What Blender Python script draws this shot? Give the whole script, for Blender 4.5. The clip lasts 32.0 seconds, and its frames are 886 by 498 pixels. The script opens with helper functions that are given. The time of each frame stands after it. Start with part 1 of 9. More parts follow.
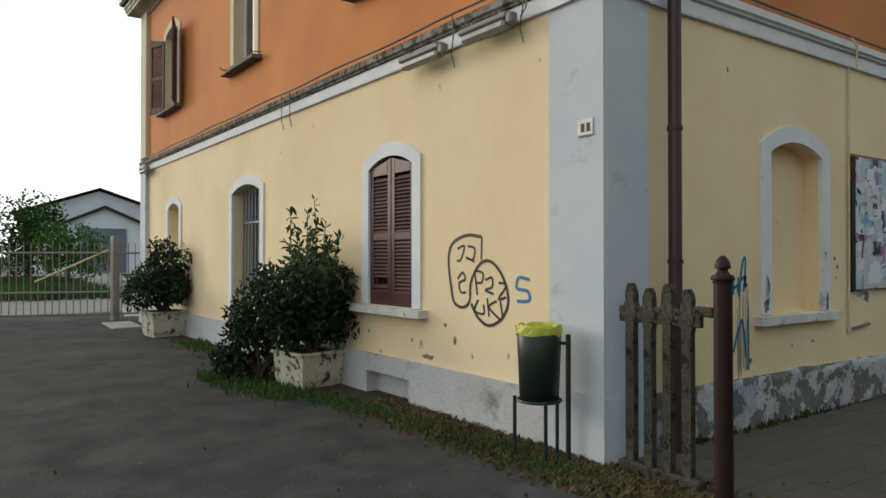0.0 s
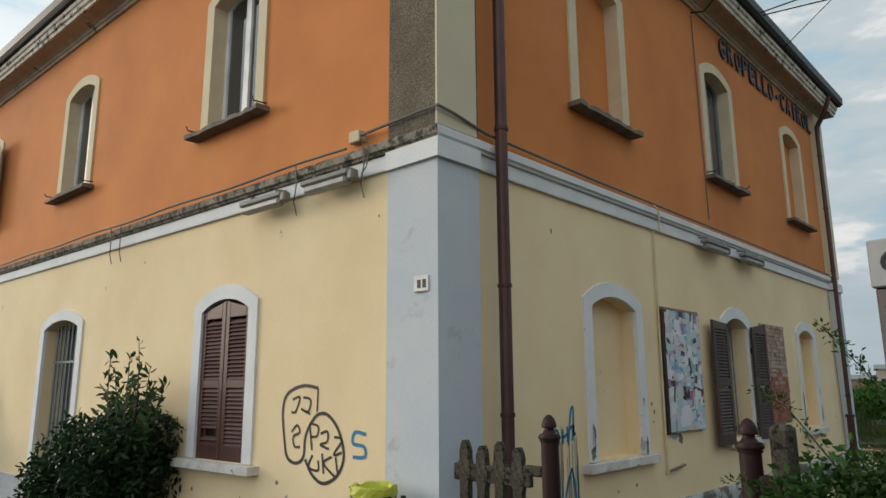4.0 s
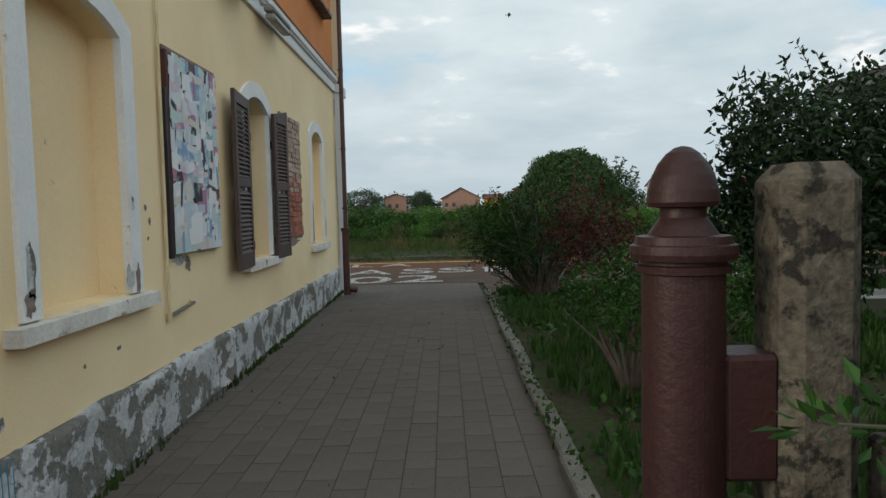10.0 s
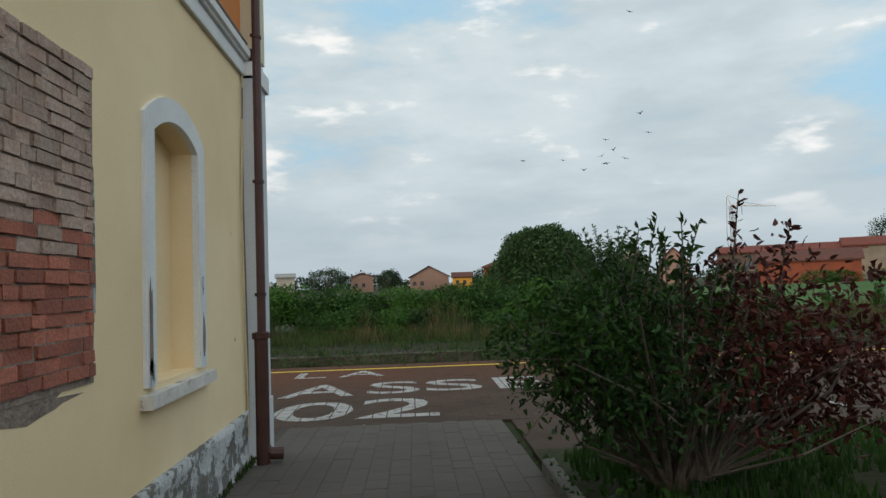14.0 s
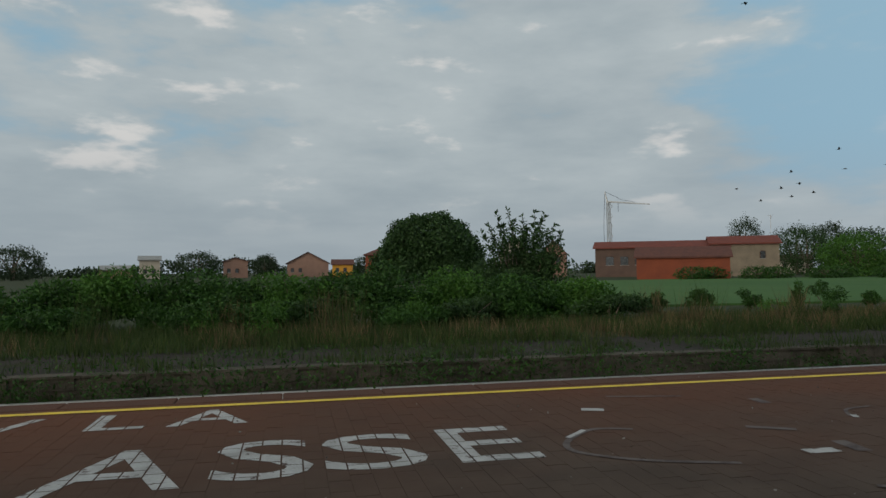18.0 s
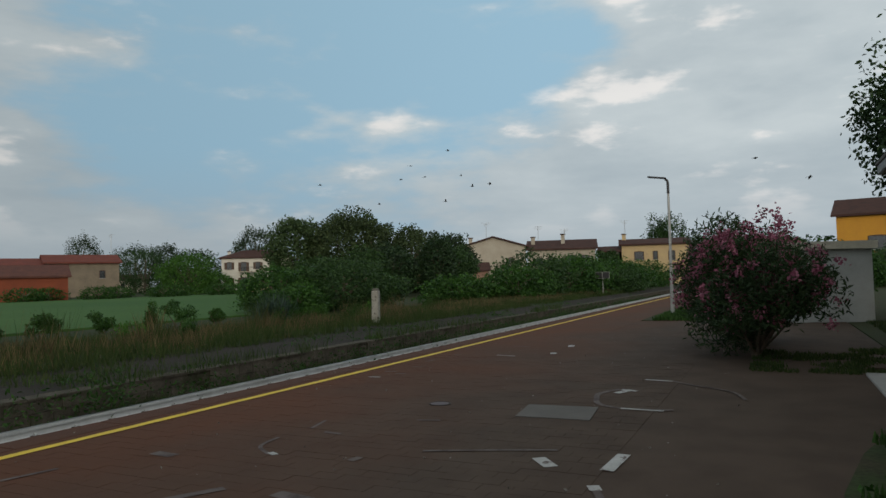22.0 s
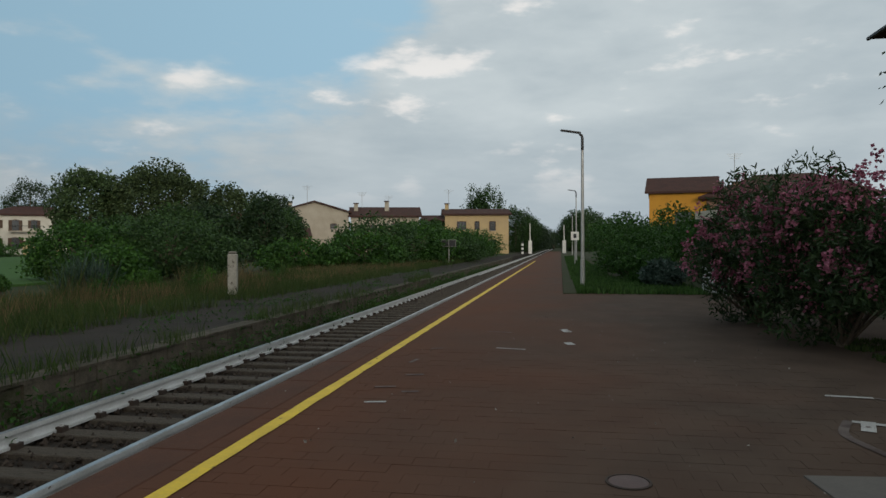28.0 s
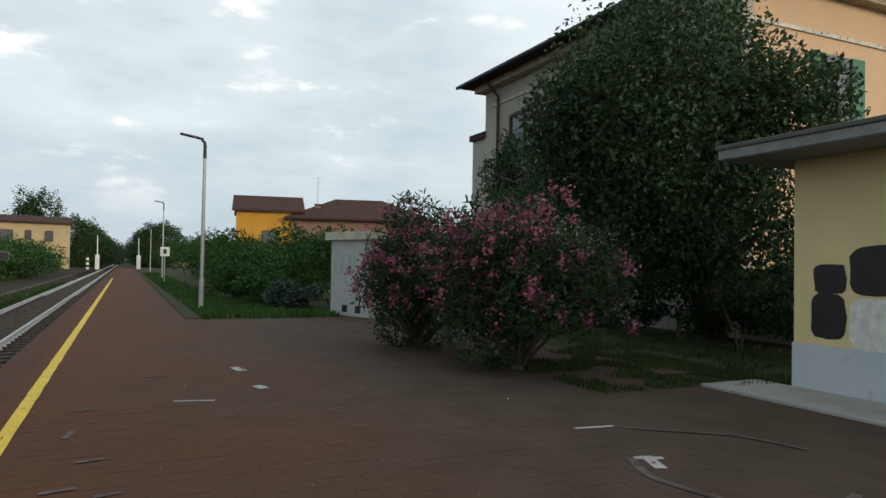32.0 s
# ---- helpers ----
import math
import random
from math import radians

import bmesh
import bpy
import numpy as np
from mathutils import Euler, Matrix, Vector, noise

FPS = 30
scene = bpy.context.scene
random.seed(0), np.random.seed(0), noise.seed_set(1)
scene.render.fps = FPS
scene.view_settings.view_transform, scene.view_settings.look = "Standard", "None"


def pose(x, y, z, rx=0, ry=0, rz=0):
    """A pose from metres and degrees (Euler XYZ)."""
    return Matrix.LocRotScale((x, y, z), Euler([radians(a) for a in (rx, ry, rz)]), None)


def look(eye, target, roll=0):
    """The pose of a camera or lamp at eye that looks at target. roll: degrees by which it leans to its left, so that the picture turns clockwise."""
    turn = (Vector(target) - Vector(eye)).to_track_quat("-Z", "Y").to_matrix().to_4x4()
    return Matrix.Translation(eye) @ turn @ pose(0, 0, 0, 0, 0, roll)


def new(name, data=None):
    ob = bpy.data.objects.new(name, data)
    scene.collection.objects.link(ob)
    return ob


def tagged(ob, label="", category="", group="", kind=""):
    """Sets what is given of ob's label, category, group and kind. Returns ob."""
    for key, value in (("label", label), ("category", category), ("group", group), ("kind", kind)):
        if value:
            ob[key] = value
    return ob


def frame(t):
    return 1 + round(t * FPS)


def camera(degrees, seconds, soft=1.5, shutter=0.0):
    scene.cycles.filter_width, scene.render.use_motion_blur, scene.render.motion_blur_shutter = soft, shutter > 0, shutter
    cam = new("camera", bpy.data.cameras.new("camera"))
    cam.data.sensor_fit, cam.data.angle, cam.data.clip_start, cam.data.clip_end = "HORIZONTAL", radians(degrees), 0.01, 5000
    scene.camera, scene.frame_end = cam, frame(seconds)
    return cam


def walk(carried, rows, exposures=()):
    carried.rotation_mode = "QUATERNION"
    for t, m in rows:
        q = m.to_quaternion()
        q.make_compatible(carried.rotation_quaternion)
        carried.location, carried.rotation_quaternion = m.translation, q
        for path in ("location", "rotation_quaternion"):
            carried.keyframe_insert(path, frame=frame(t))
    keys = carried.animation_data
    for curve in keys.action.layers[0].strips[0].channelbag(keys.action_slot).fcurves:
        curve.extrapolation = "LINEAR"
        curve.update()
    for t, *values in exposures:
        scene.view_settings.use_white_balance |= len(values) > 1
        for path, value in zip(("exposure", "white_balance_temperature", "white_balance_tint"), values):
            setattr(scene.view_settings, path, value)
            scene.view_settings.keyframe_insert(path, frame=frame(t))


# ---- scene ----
cam = camera(65.7, 32.0)
PATH = [
    (0, (3.225, -3.524, 1.378), (1.575, -2.394, 1.403), -0.0),
    (0.5, (3.223, -3.493, 1.391), (1.584, -2.348, 1.424), 0.1),
    (1, (3.223, -3.478, 1.402), (1.595, -2.318, 1.444), 0.1),
    (1.5, (3.201, -3.476, 1.41), (1.607, -2.272, 1.491), 0.2),
    (2, (3.177, -3.45, 1.437), (1.636, -2.182, 1.574), 0.5),
    (2.5, (3.195, -3.469, 1.453), (1.727, -2.126, 1.653), 0.8),
    (4.5, (3.326, -3.491, 1.581), (2.028, -2.05, 2.071), -0.4),
    (5, (3.346, -3.517, 1.582), (2.086, -2.098, 2.212), -0.5),
    (5.5, (3.321, -3.483, 1.606), (2.097, -2.106, 2.385), -0.5),
    (6, (3.34, -3.518, 1.606), (2.175, -2.162, 2.502), -0.2),
    (6.5, (3.333, -3.533, 1.609), (2.208, -2.208, 2.599), -0.5),
    (7, (3.339, -3.541, 1.611), (2.234, -2.201, 2.603), -0.7),
    (7.5, (3.282, -3.5, 1.571), (2.141, -1.954, 2.126), -0.0),
    (8, (3.006, -3.159, 1.435), (2.03, -1.426, 1.646), 1.4),
    (8.5, (2.709, -2.711, 1.399), (1.848, -0.906, 1.432), -0.4),
    (9, (2.324, -2.136, 1.374), (1.815, -0.202, 1.358), -1.4),
    (9.5, (2.013, -1.509, 1.337), (1.681, 0.463, 1.307), -2.2),
    (10, (1.746, -0.867, 1.331), (1.736, 1.129, 1.209), -1.4),
    (10.5, (1.552, -0.114, 1.321), (1.457, 1.884, 1.279), -2.7),
    (11, (1.449, 0.58, 1.354), (1.373, 2.576, 1.255), -3.4),
    (11.5, (1.486, 1.261, 1.415), (1.356, 3.257, 1.436), -2.0),
    (12, (1.428, 1.93, 1.459), (1.286, 3.925, 1.463), -1.9),
    (12.5, (1.406, 2.531, 1.402), (1.264, 4.522, 1.533), -1.8),
    (13, (1.416, 3.132, 1.356), (1.320, 5.124, 1.501), -1.7),
    (13.5, (1.414, 3.836, 1.358), (1.461, 5.831, 1.487), -2.3),
    (15.5, (1.302, 5.847, 1.477), (1.427, 7.842, 1.529), -1.6),
    (16, (1.367, 6.501, 1.391), (1.431, 8.498, 1.463), -0.2),
    (16.5, (1.285, 7.049, 1.378), (1.416, 9.043, 1.46), 1.1),
    (17, (1.286, 7.768, 1.36), (1.482, 9.756, 1.451), -0.4),
    (17.5, (1.203, 8.326, 1.344), (1.583, 10.288, 1.411), 0.0),
    (18, (1.28, 8.924, 1.375), (1.717, 10.875, 1.439), -0.5),
    (18.5, (1.353, 9.45, 1.366), (2.044, 11.322, 1.494), 1.5),
    (19, (1.434, 9.858, 1.392), (2.401, 11.606, 1.493), 1.0),
    (19.5, (1.535, 10.062, 1.395), (2.669, 11.707, 1.483), 1.3),
    (20, (1.587, 10.259, 1.408), (3.074, 11.593, 1.501), -0.1),
    (20.5, (1.686, 10.477, 1.419), (3.287, 11.674, 1.473), -1.5),
    (21, (1.778, 10.515, 1.409), (3.383, 11.703, 1.51), -0.7),
    (21.5, (1.85, 10.588, 1.382), (3.574, 11.6, 1.432), -0.2),
    (22, (1.859, 10.639, 1.408), (3.659, 11.506, 1.498), -1.4),
    (22.5, (1.815, 10.652, 1.384), (3.595, 11.564, 1.437), -0.9),
    (23, (1.859, 10.699, 1.347), (3.619, 11.65, 1.328), -1.3),
    (23.5, (1.942, 10.838, 1.341), (3.771, 11.645, 1.279), -0.2),
    (24, (2.259, 11.208, 1.354), (4.112, 11.961, 1.313), -0.0),
    (24.5, (2.766, 11.643, 1.263), (4.614, 12.408, 1.279), 0.1),
    (26.5, (4.369, 13.452, 1.283), (6.274, 14.056, 1.361), 1.6),
    (27, (4.552, 13.873, 1.314), (6.503, 14.313, 1.351), 0.6),
    (27.5, (4.887, 14.301, 1.324), (6.844, 14.713, 1.338), -0.2),
    (28, (5.289, 14.758, 1.29), (7.26, 15.096, 1.28), -0.2),
    (28.5, (5.641, 15.164, 1.296), (7.623, 15.431, 1.345), -0.4),
    (29, (6.013, 15.563, 1.255), (8.007, 15.726, 1.223), 0.5),
    (29.5, (6.44, 15.819, 1.305), (8.439, 15.867, 1.329), 0.3),
    (30, (6.744, 16.013, 1.315), (8.743, 16.057, 1.358), 0.5),
    (30.5, (6.761, 16.177, 1.343), (8.758, 16.088, 1.369), -0.2),
    (31, (6.843, 16.192, 1.359), (8.838, 16.054, 1.379), -0.4),
    (31.5, (6.893, 16.167, 1.327), (8.85, 15.759, 1.379), -0.3),
    (32, (6.907, 16.111, 1.358), (8.721, 15.271, 1.406), 1.0),
]
walk(cam, [(t, look(eye, target, roll)) for t, eye, target, roll in PATH], [(0, 0.8), (2, 0.88), (5, 0.75), (6, 0.56), (7, 0.42), (8, 0.95), (9, 1.2), (10, 1.2), (11, 1.2), (12, 1.12), (13, 1.12), (16, 0.75), (17, 0.55), (19, 0.45), (22, 0.42), (24, 0.55), (27, 0.42), (29, 0.5), (31, 0.55), (32, 0.95)])


# ---- light ----
world = bpy.data.worlds.new("world")
scene.world = world
world.use_nodes = True


def sky_nodes():
    nt = world.node_tree
    nt.nodes.clear()
    N, L = nt.nodes.new, nt.links.new

    def math_node(op, a, b=None, clamp=False):
        n = N("ShaderNodeMath")
        n.operation, n.use_clamp = op, clamp
        for i, v in enumerate((a, b)):
            if v is None:
                continue
            if isinstance(v, (int, float)):
                n.inputs[i].default_value = v
            else:
                L(v, n.inputs[i])
        return n.outputs[0]

    def mix(fac, a, b):
        n = N("ShaderNodeMix")
        n.data_type = "RGBA"
        for sock, v in ((n.inputs[0], fac), (n.inputs[6], a), (n.inputs[7], b)):
            if isinstance(v, (int, float)):
                sock.default_value = v
            elif isinstance(v, tuple):
                sock.default_value = (*v, 1)
            else:
                L(v, sock)
        return n.outputs[2]

    def ramp(x, lo, hi):
        n = N("ShaderNodeMapRange")
        n.interpolation_type = "SMOOTHSTEP"
        L(x, n.inputs[0])
        n.inputs[1].default_value, n.inputs[2].default_value = lo, hi
        return n.outputs[0]

    def fbm(vec, scale, detail, rough, seed=0.0):
        n = N("ShaderNodeTexNoise")
        n.noise_dimensions = "4D"
        L(vec, n.inputs["Vector"])
        n.inputs["Scale"].default_value, n.inputs["Detail"].default_value = scale, detail
        n.inputs["Roughness"].default_value, n.inputs["W"].default_value = rough, seed
        return n.outputs[0]

    def dot(vec, d):
        n = N("ShaderNodeVectorMath")
        n.operation = "DOT_PRODUCT"
        L(vec, n.inputs[0])
        n.inputs[1].default_value = Vector(d).normalized()
        return n.outputs["Value"]

    way = N("ShaderNodeTexCoord").outputs["Generated"]
    xyz = N("ShaderNodeSeparateXYZ")
    L(way, xyz.inputs[0])
    x, y, z = xyz.outputs
    up = math_node("ADD", math_node("MAXIMUM", z, 0.0), 0.10)
    flat = N("ShaderNodeCombineXYZ")
    L(math_node("DIVIDE", x, up), flat.inputs[0])
    L(math_node("DIVIDE", y, up), flat.inputs[1])
    sky = N("ShaderNodeTexSky")
    sky.sky_type, sky.sun_disc = "NISHITA", False
    sky.sun_elevation, sky.sun_rotation = radians(14), radians(SUN_TURN)
    clear = mix(1.0, sky.outputs[0], (1, 1, 1))
    scaled = N("ShaderNodeVectorMath")
    scaled.operation = "SCALE"
    L(clear, scaled.inputs[0])
    scaled.inputs[3].default_value = 0.12
    blue = mix(0.55, scaled.outputs[0], (0.33, 0.58, 0.76))
    # a mottled grey sheet, brighter heaped clouds, and gaps of blue
    squash = N("ShaderNodeCombineXYZ")
    L(x, squash.inputs[0]), L(y, squash.inputs[1])
    L(math_node("MULTIPLY", z, 2.9), squash.inputs[2])
    broad = fbm(squash.outputs[0], 2.6, 9, 0.55, 3.1)
    heaps = fbm(squash.outputs[0], 7.5, 10, 0.52, 7.7)
    veil = fbm(flat.outputs[0], 0.9, 8, 0.55, 1.7)
    both = math_node("ADD", math_node("MULTIPLY", broad, 0.62), math_node("MULTIPLY", heaps, 0.38))
    east_gap = ramp(dot(way, (0.748, 0.524, 0.407)), 0.86, 0.985)
    north_gap = math_node("MULTIPLY", ramp(dot(way, (-0.10, 0.776, 0.616)), 0.78, 0.98), 0.62)
    gap = math_node("MAXIMUM", east_gap, north_gap)
    cover = math_node("SUBTRACT", math_node("ADD", math_node("MULTIPLY", both, 1.5), 0.05), math_node("MULTIPLY", gap, 0.42))
    cloud = ramp(cover, 0.40, 0.62)
    glow = math_node("MULTIPLY", ramp(dot(way, (-0.90, -0.40, 0.20)), -0.10, 0.95), math_node("ADD", math_node("MULTIPLY", ramp(z, 0.55, 0.18), 0.6), 0.4))
    grey = mix(ramp(math_node("ADD", math_node("MULTIPLY", both, 0.65), math_node("MULTIPLY", veil, 0.35)), 0.38, 0.63), (0.292, 0.345, 0.376), (0.420, 0.466, 0.482))
    crest = math_node("MULTIPLY", ramp(heaps, 0.55, 0.67), ramp(z, 0.04, 0.12))
    grey = mix(math_node("MULTIPLY", crest, 0.45), grey, (0.82, 0.75, 0.70))
    grey = mix(math_node("MULTIPLY", glow, 0.75), grey, (0.80, 0.82, 0.80))
    pale = ramp(dot(way, (-0.05, -0.96, 0.25)), 0.30, 0.95)
    grey = mix(math_node("MULTIPLY", pale, 0.7), grey, (0.74, 0.76, 0.77))
    colour = mix(cloud, blue, grey)
    haze = ramp(z, 0.20, 0.0)
    colour = mix(math_node("MULTIPLY", haze, 0.72), colour, mix(glow, (0.270, 0.315, 0.350), (0.80, 0.83, 0.80)))
    overhead = mix(ramp(z, 0.70, 0.95), (1, 1, 1), (1.06, 1.06, 1.06))
    dim = N("ShaderNodeVectorMath")
    dim.operation = "MULTIPLY"
    L(colour, dim.inputs[0]), L(overhead, dim.inputs[1])
    colour = dim.outputs[0]
    away = N("ShaderNodeVectorMath")
    away.operation = "MULTIPLY"
    L(colour, away.inputs[0])
    L(mix(ramp(dot(way, (-0.1, 1.0, 0.1)), 0.1, 0.95), (1, 1, 1), (0.78, 0.787, 0.787)), away.inputs[1])
    colour = away.outputs[0]
    below = ramp(z, 0.0, -0.08)
    colour = mix(below, colour, (0.06, 0.065, 0.05))
    back = N("ShaderNodeBackground")
    L(colour, back.inputs[0])
    back.inputs[1].default_value = SKY_POWER
    L(back.outputs[0], N("ShaderNodeOutputWorld").inputs[0])


SUN_TURN, SKY_POWER = 245.0, 1.0
sky_nodes()
sun = new("sun", bpy.data.lights.new("sun", "SUN"))
sun.data.energy, sun.data.angle, sun.data.color = 0.8, radians(18), (1.0, 0.86, 0.68)
sun.matrix_world = look((0, 0, 30), Vector((0, 0, 30)) + Vector((0.86, 0.42, -0.24)))


# ---- building helpers ----
def node_mat(name):
    m = bpy.data.materials.new(name)
    m.use_nodes = True
    nt = m.node_tree
    return m, nt, nt.nodes["Principled BSDF"]


def mat(name, base, rough=0.8, metal=0.0, other=None, scale=6.0, fine=60.0, vary=0.25, bump=0.15, patch=None, amount=0.5, patch_scale=2.0, island=0.0, objects=0.0, edge=0.04, stretch=(1, 1, 1), spec=0.4):
    """A surface with coarse and fine variation; patch: a second colour in ragged patches (amount is the noise level where they begin)."""
    m, nt, bsdf = node_mat(name)
    N, L = nt.nodes.new, nt.links.new
    co = N("ShaderNodeTexCoord").outputs["Object"]
    if stretch != (1, 1, 1):
        mp = N("ShaderNodeMapping")
        mp.inputs["Scale"].default_value = stretch
        L(co, mp.inputs[0])
        co = mp.outputs[0]

    def noise_at(s, detail=5, rough_=0.6):
        n = N("ShaderNodeTexNoise")
        L(co, n.inputs["Vector"])
        n.inputs["Scale"].default_value, n.inputs["Detail"].default_value, n.inputs["Roughness"].default_value = s, detail, rough_
        return n.outputs[0]

    def ranged(x, lo, hi, a, b):
        n = N("ShaderNodeMapRange")
        L(x, n.inputs[0])
        for i, v in enumerate((lo, hi, a, b)):
            n.inputs[i + 1].default_value = v
        return n.outputs[0]

    def mix(fac, a, b, blend="MIX"):
        n = N("ShaderNodeMix")
        n.data_type, n.blend_type = "RGBA", blend
        for sock, v in ((n.inputs[0], fac), (n.inputs[6], a), (n.inputs[7], b)):
            if isinstance(v, (int, float)):
                sock.default_value = v
            elif isinstance(v, tuple):
                sock.default_value = (*v, 1)
            else:
                L(v, sock)
        return n.outputs[2]

    coarse, grain = noise_at(scale), noise_at(fine, 3)
    other = other or tuple(c * 0.72 for c in base)
    colour = mix(ranged(coarse, 0.35, 0.68, 0, 1), base, other)
    shade = ranged(grain, 0.25, 0.75, 1 - vary, 1 + vary)
    if island or objects:
        src = N("ShaderNodeNewGeometry").outputs["Random Per Island"] if island else N("ShaderNodeObjectInfo").outputs["Random"]
        r = ranged(src, 0, 1, 1 - (island or objects), 1 + (island or objects))
        mm = N("ShaderNodeMath")
        mm.operation = "MULTIPLY"
        L(shade, mm.inputs[0]), L(r, mm.inputs[1])
        shade = mm.outputs[0]
    sc = N("ShaderNodeVectorMath")
    sc.operation = "SCALE"
    L(colour, sc.inputs[0]), L(shade, sc.inputs[3])
    colour = sc.outputs[0]
    height = grain
    if patch:
        p = noise_at(patch_scale, 9, 0.65)
        fac = ranged(p, amount, amount + edge, 0, 1)
        colour = mix(fac, colour, mix(ranged(grain, 0.3, 0.7, 0, 1), patch, tuple(c * 0.7 for c in patch)))
        mh = N("ShaderNodeMath")
        mh.operation = "SUBTRACT"
        L(grain, mh.inputs[0]), L(fac, mh.inputs[1])
        height = mh.outputs[0]
    L(colour, bsdf.inputs["Base Color"])
    L(ranged(grain, 0.2, 0.8, max(0.05, rough - 0.1), min(1, rough + 0.1)), bsdf.inputs["Roughness"])
    bsdf.inputs["Metallic"].default_value = metal
    bsdf.inputs["Specular IOR Level"].default_value = spec
    if bump:
        b = N("ShaderNodeBump")
        b.inputs["Strength"].default_value, b.inputs["Distance"].default_value = bump, 0.02
        L(height, b.inputs["Height"])
        L(b.outputs[0], bsdf.inputs["Normal"])
    return m


def leaf_mat(name, a, b, rough=0.55, glow=0.25):
    """Leaves whose colour varies from leaf to leaf, a little light coming through them."""
    a, b = [c * 0.74 for c in a], [c * 0.74 for c in b]
    m, nt, bsdf = node_mat(name)
    N, L = nt.nodes.new, nt.links.new
    geo = N("ShaderNodeNewGeometry")
    cr = N("ShaderNodeValToRGB")
    cr.color_ramp.elements[0].color, cr.color_ramp.elements[1].color = (*a, 1), (*b, 1)
    L(geo.outputs["Random Per Island"], cr.inputs[0])
    n = N("ShaderNodeTexNoise")
    L(N("ShaderNodeTexCoord").outputs["Object"], n.inputs["Vector"])
    n.inputs["Scale"].default_value = 1.3
    mx = N("ShaderNodeMix")
    mx.data_type, mx.blend_type = "RGBA", "MULTIPLY"
    mx.inputs[0].default_value = 0.7
    L(cr.outputs[0], mx.inputs[6])
    r2 = N("ShaderNodeMapRange")
    L(n.outputs[0], r2.inputs[0])
    r2.inputs[1].default_value, r2.inputs[2].default_value, r2.inputs[3].default_value, r2.inputs[4].default_value = 0.3, 0.7, 0.55, 1.3
    L(r2.outputs[0], mx.inputs[7])
    L(mx.outputs[2], bsdf.inputs["Base Color"])
    bsdf.inputs["Roughness"].default_value = rough
    bsdf.inputs["Specular IOR Level"].default_value = 0.2
    if glow:
        tr = N("ShaderNodeBsdfTranslucent")
        L(mx.outputs[2], tr.inputs[0])
        ms = N("ShaderNodeMixShader")
        ms.inputs[0].default_value = glow
        L(bsdf.outputs[0], ms.inputs[1]), L(tr.outputs[0], ms.inputs[2])
        L(ms.outputs[0], nt.nodes["Material Output"].inputs[0])
    return m


def mesh_of(name, verts, faces, material, smooth=False):
    me = bpy.data.meshes.new(name)
    me.from_pydata([tuple(v) for v in verts], [], [tuple(f) for f in faces])
    me.materials.append(material)
    if smooth:
        me.polygons.foreach_set("use_smooth", [True] * len(me.polygons))
    me.update()
    return me


def quick_mesh(name, verts, quads, material):
    """Many quads (or triangles) at once, from arrays."""
    k = quads.shape[1]
    me = bpy.data.meshes.new(name)
    me.vertices.add(len(verts))
    me.vertices.foreach_set("co", np.ascontiguousarray(verts, dtype=np.float32).ravel())
    me.loops.add(quads.size)
    me.loops.foreach_set("vertex_index", np.ascontiguousarray(quads, dtype=np.int32).ravel())
    me.polygons.add(len(quads))
    me.polygons.foreach_set("loop_start", np.arange(0, quads.size, k, dtype=np.int32))
    me.materials.append(material)
    me.update(calc_edges=True)
    me.shade_flat()
    return me


def bm_mesh(name, bm, material, smooth=False):
    bmesh.ops.recalc_face_normals(bm, faces=bm.faces)
    me = bpy.data.meshes.new(name)
    bm.to_mesh(me)
    bm.free()
    me.materials.append(material)
    if smooth:
        me.polygons.foreach_set("use_smooth", [True] * len(me.polygons))
    return me


def part(name, bm, material, parent=None, label="", smooth=False):
    """Links a bmesh (or a finished mesh) as one object, under a thing or a part."""
    me = bm_mesh(name, bm, material, smooth) if isinstance(bm, bmesh.types.BMesh) else bm
    ob = new(name, me)
    if parent:
        ob.parent = parent
    if label:
        tagged(ob, label)
    return ob


def thing(name, label, category, group="", kind="", at=None):
    ob = new(name)
    ob.empty_display_size = 0.1
    if at is not None:
        ob.matrix_world = at
    return tagged(ob, label, category, group, kind)


def setting(name, bm, material, label, category, smooth=False):
    return tagged(part(name, bm, material, None, "", smooth), label, category, "", "structure")


def box(bm, x0, x1, y0, y1, z0, z1, bevel=0.0, m=None):
    vs = [bm.verts.new((x, y, z)) for z in (z0, z1) for y in (y0, y1) for x in (x0, x1)]
    fs = [bm.faces.new([vs[i] for i in f]) for f in ((0, 2, 3, 1), (4, 5, 7, 6), (0, 1, 5, 4), (2, 6, 7, 3), (0, 4, 6, 2), (1, 3, 7, 5))]
    if bevel:
        bmesh.ops.bevel(bm, geom=list({e for f in fs for e in f.edges}), offset=bevel, segments=1, affect="EDGES", clamp_overlap=True)
    if m is not None:
        bmesh.ops.transform(bm, matrix=m, verts=vs if not bevel else bm.verts[:])
    return bm


def boxed(x0, x1, y0, y1, z0, z1, bevel=0.0, m=None):
    return box(bmesh.new(), x0, x1, y0, y1, z0, z1, bevel, m)


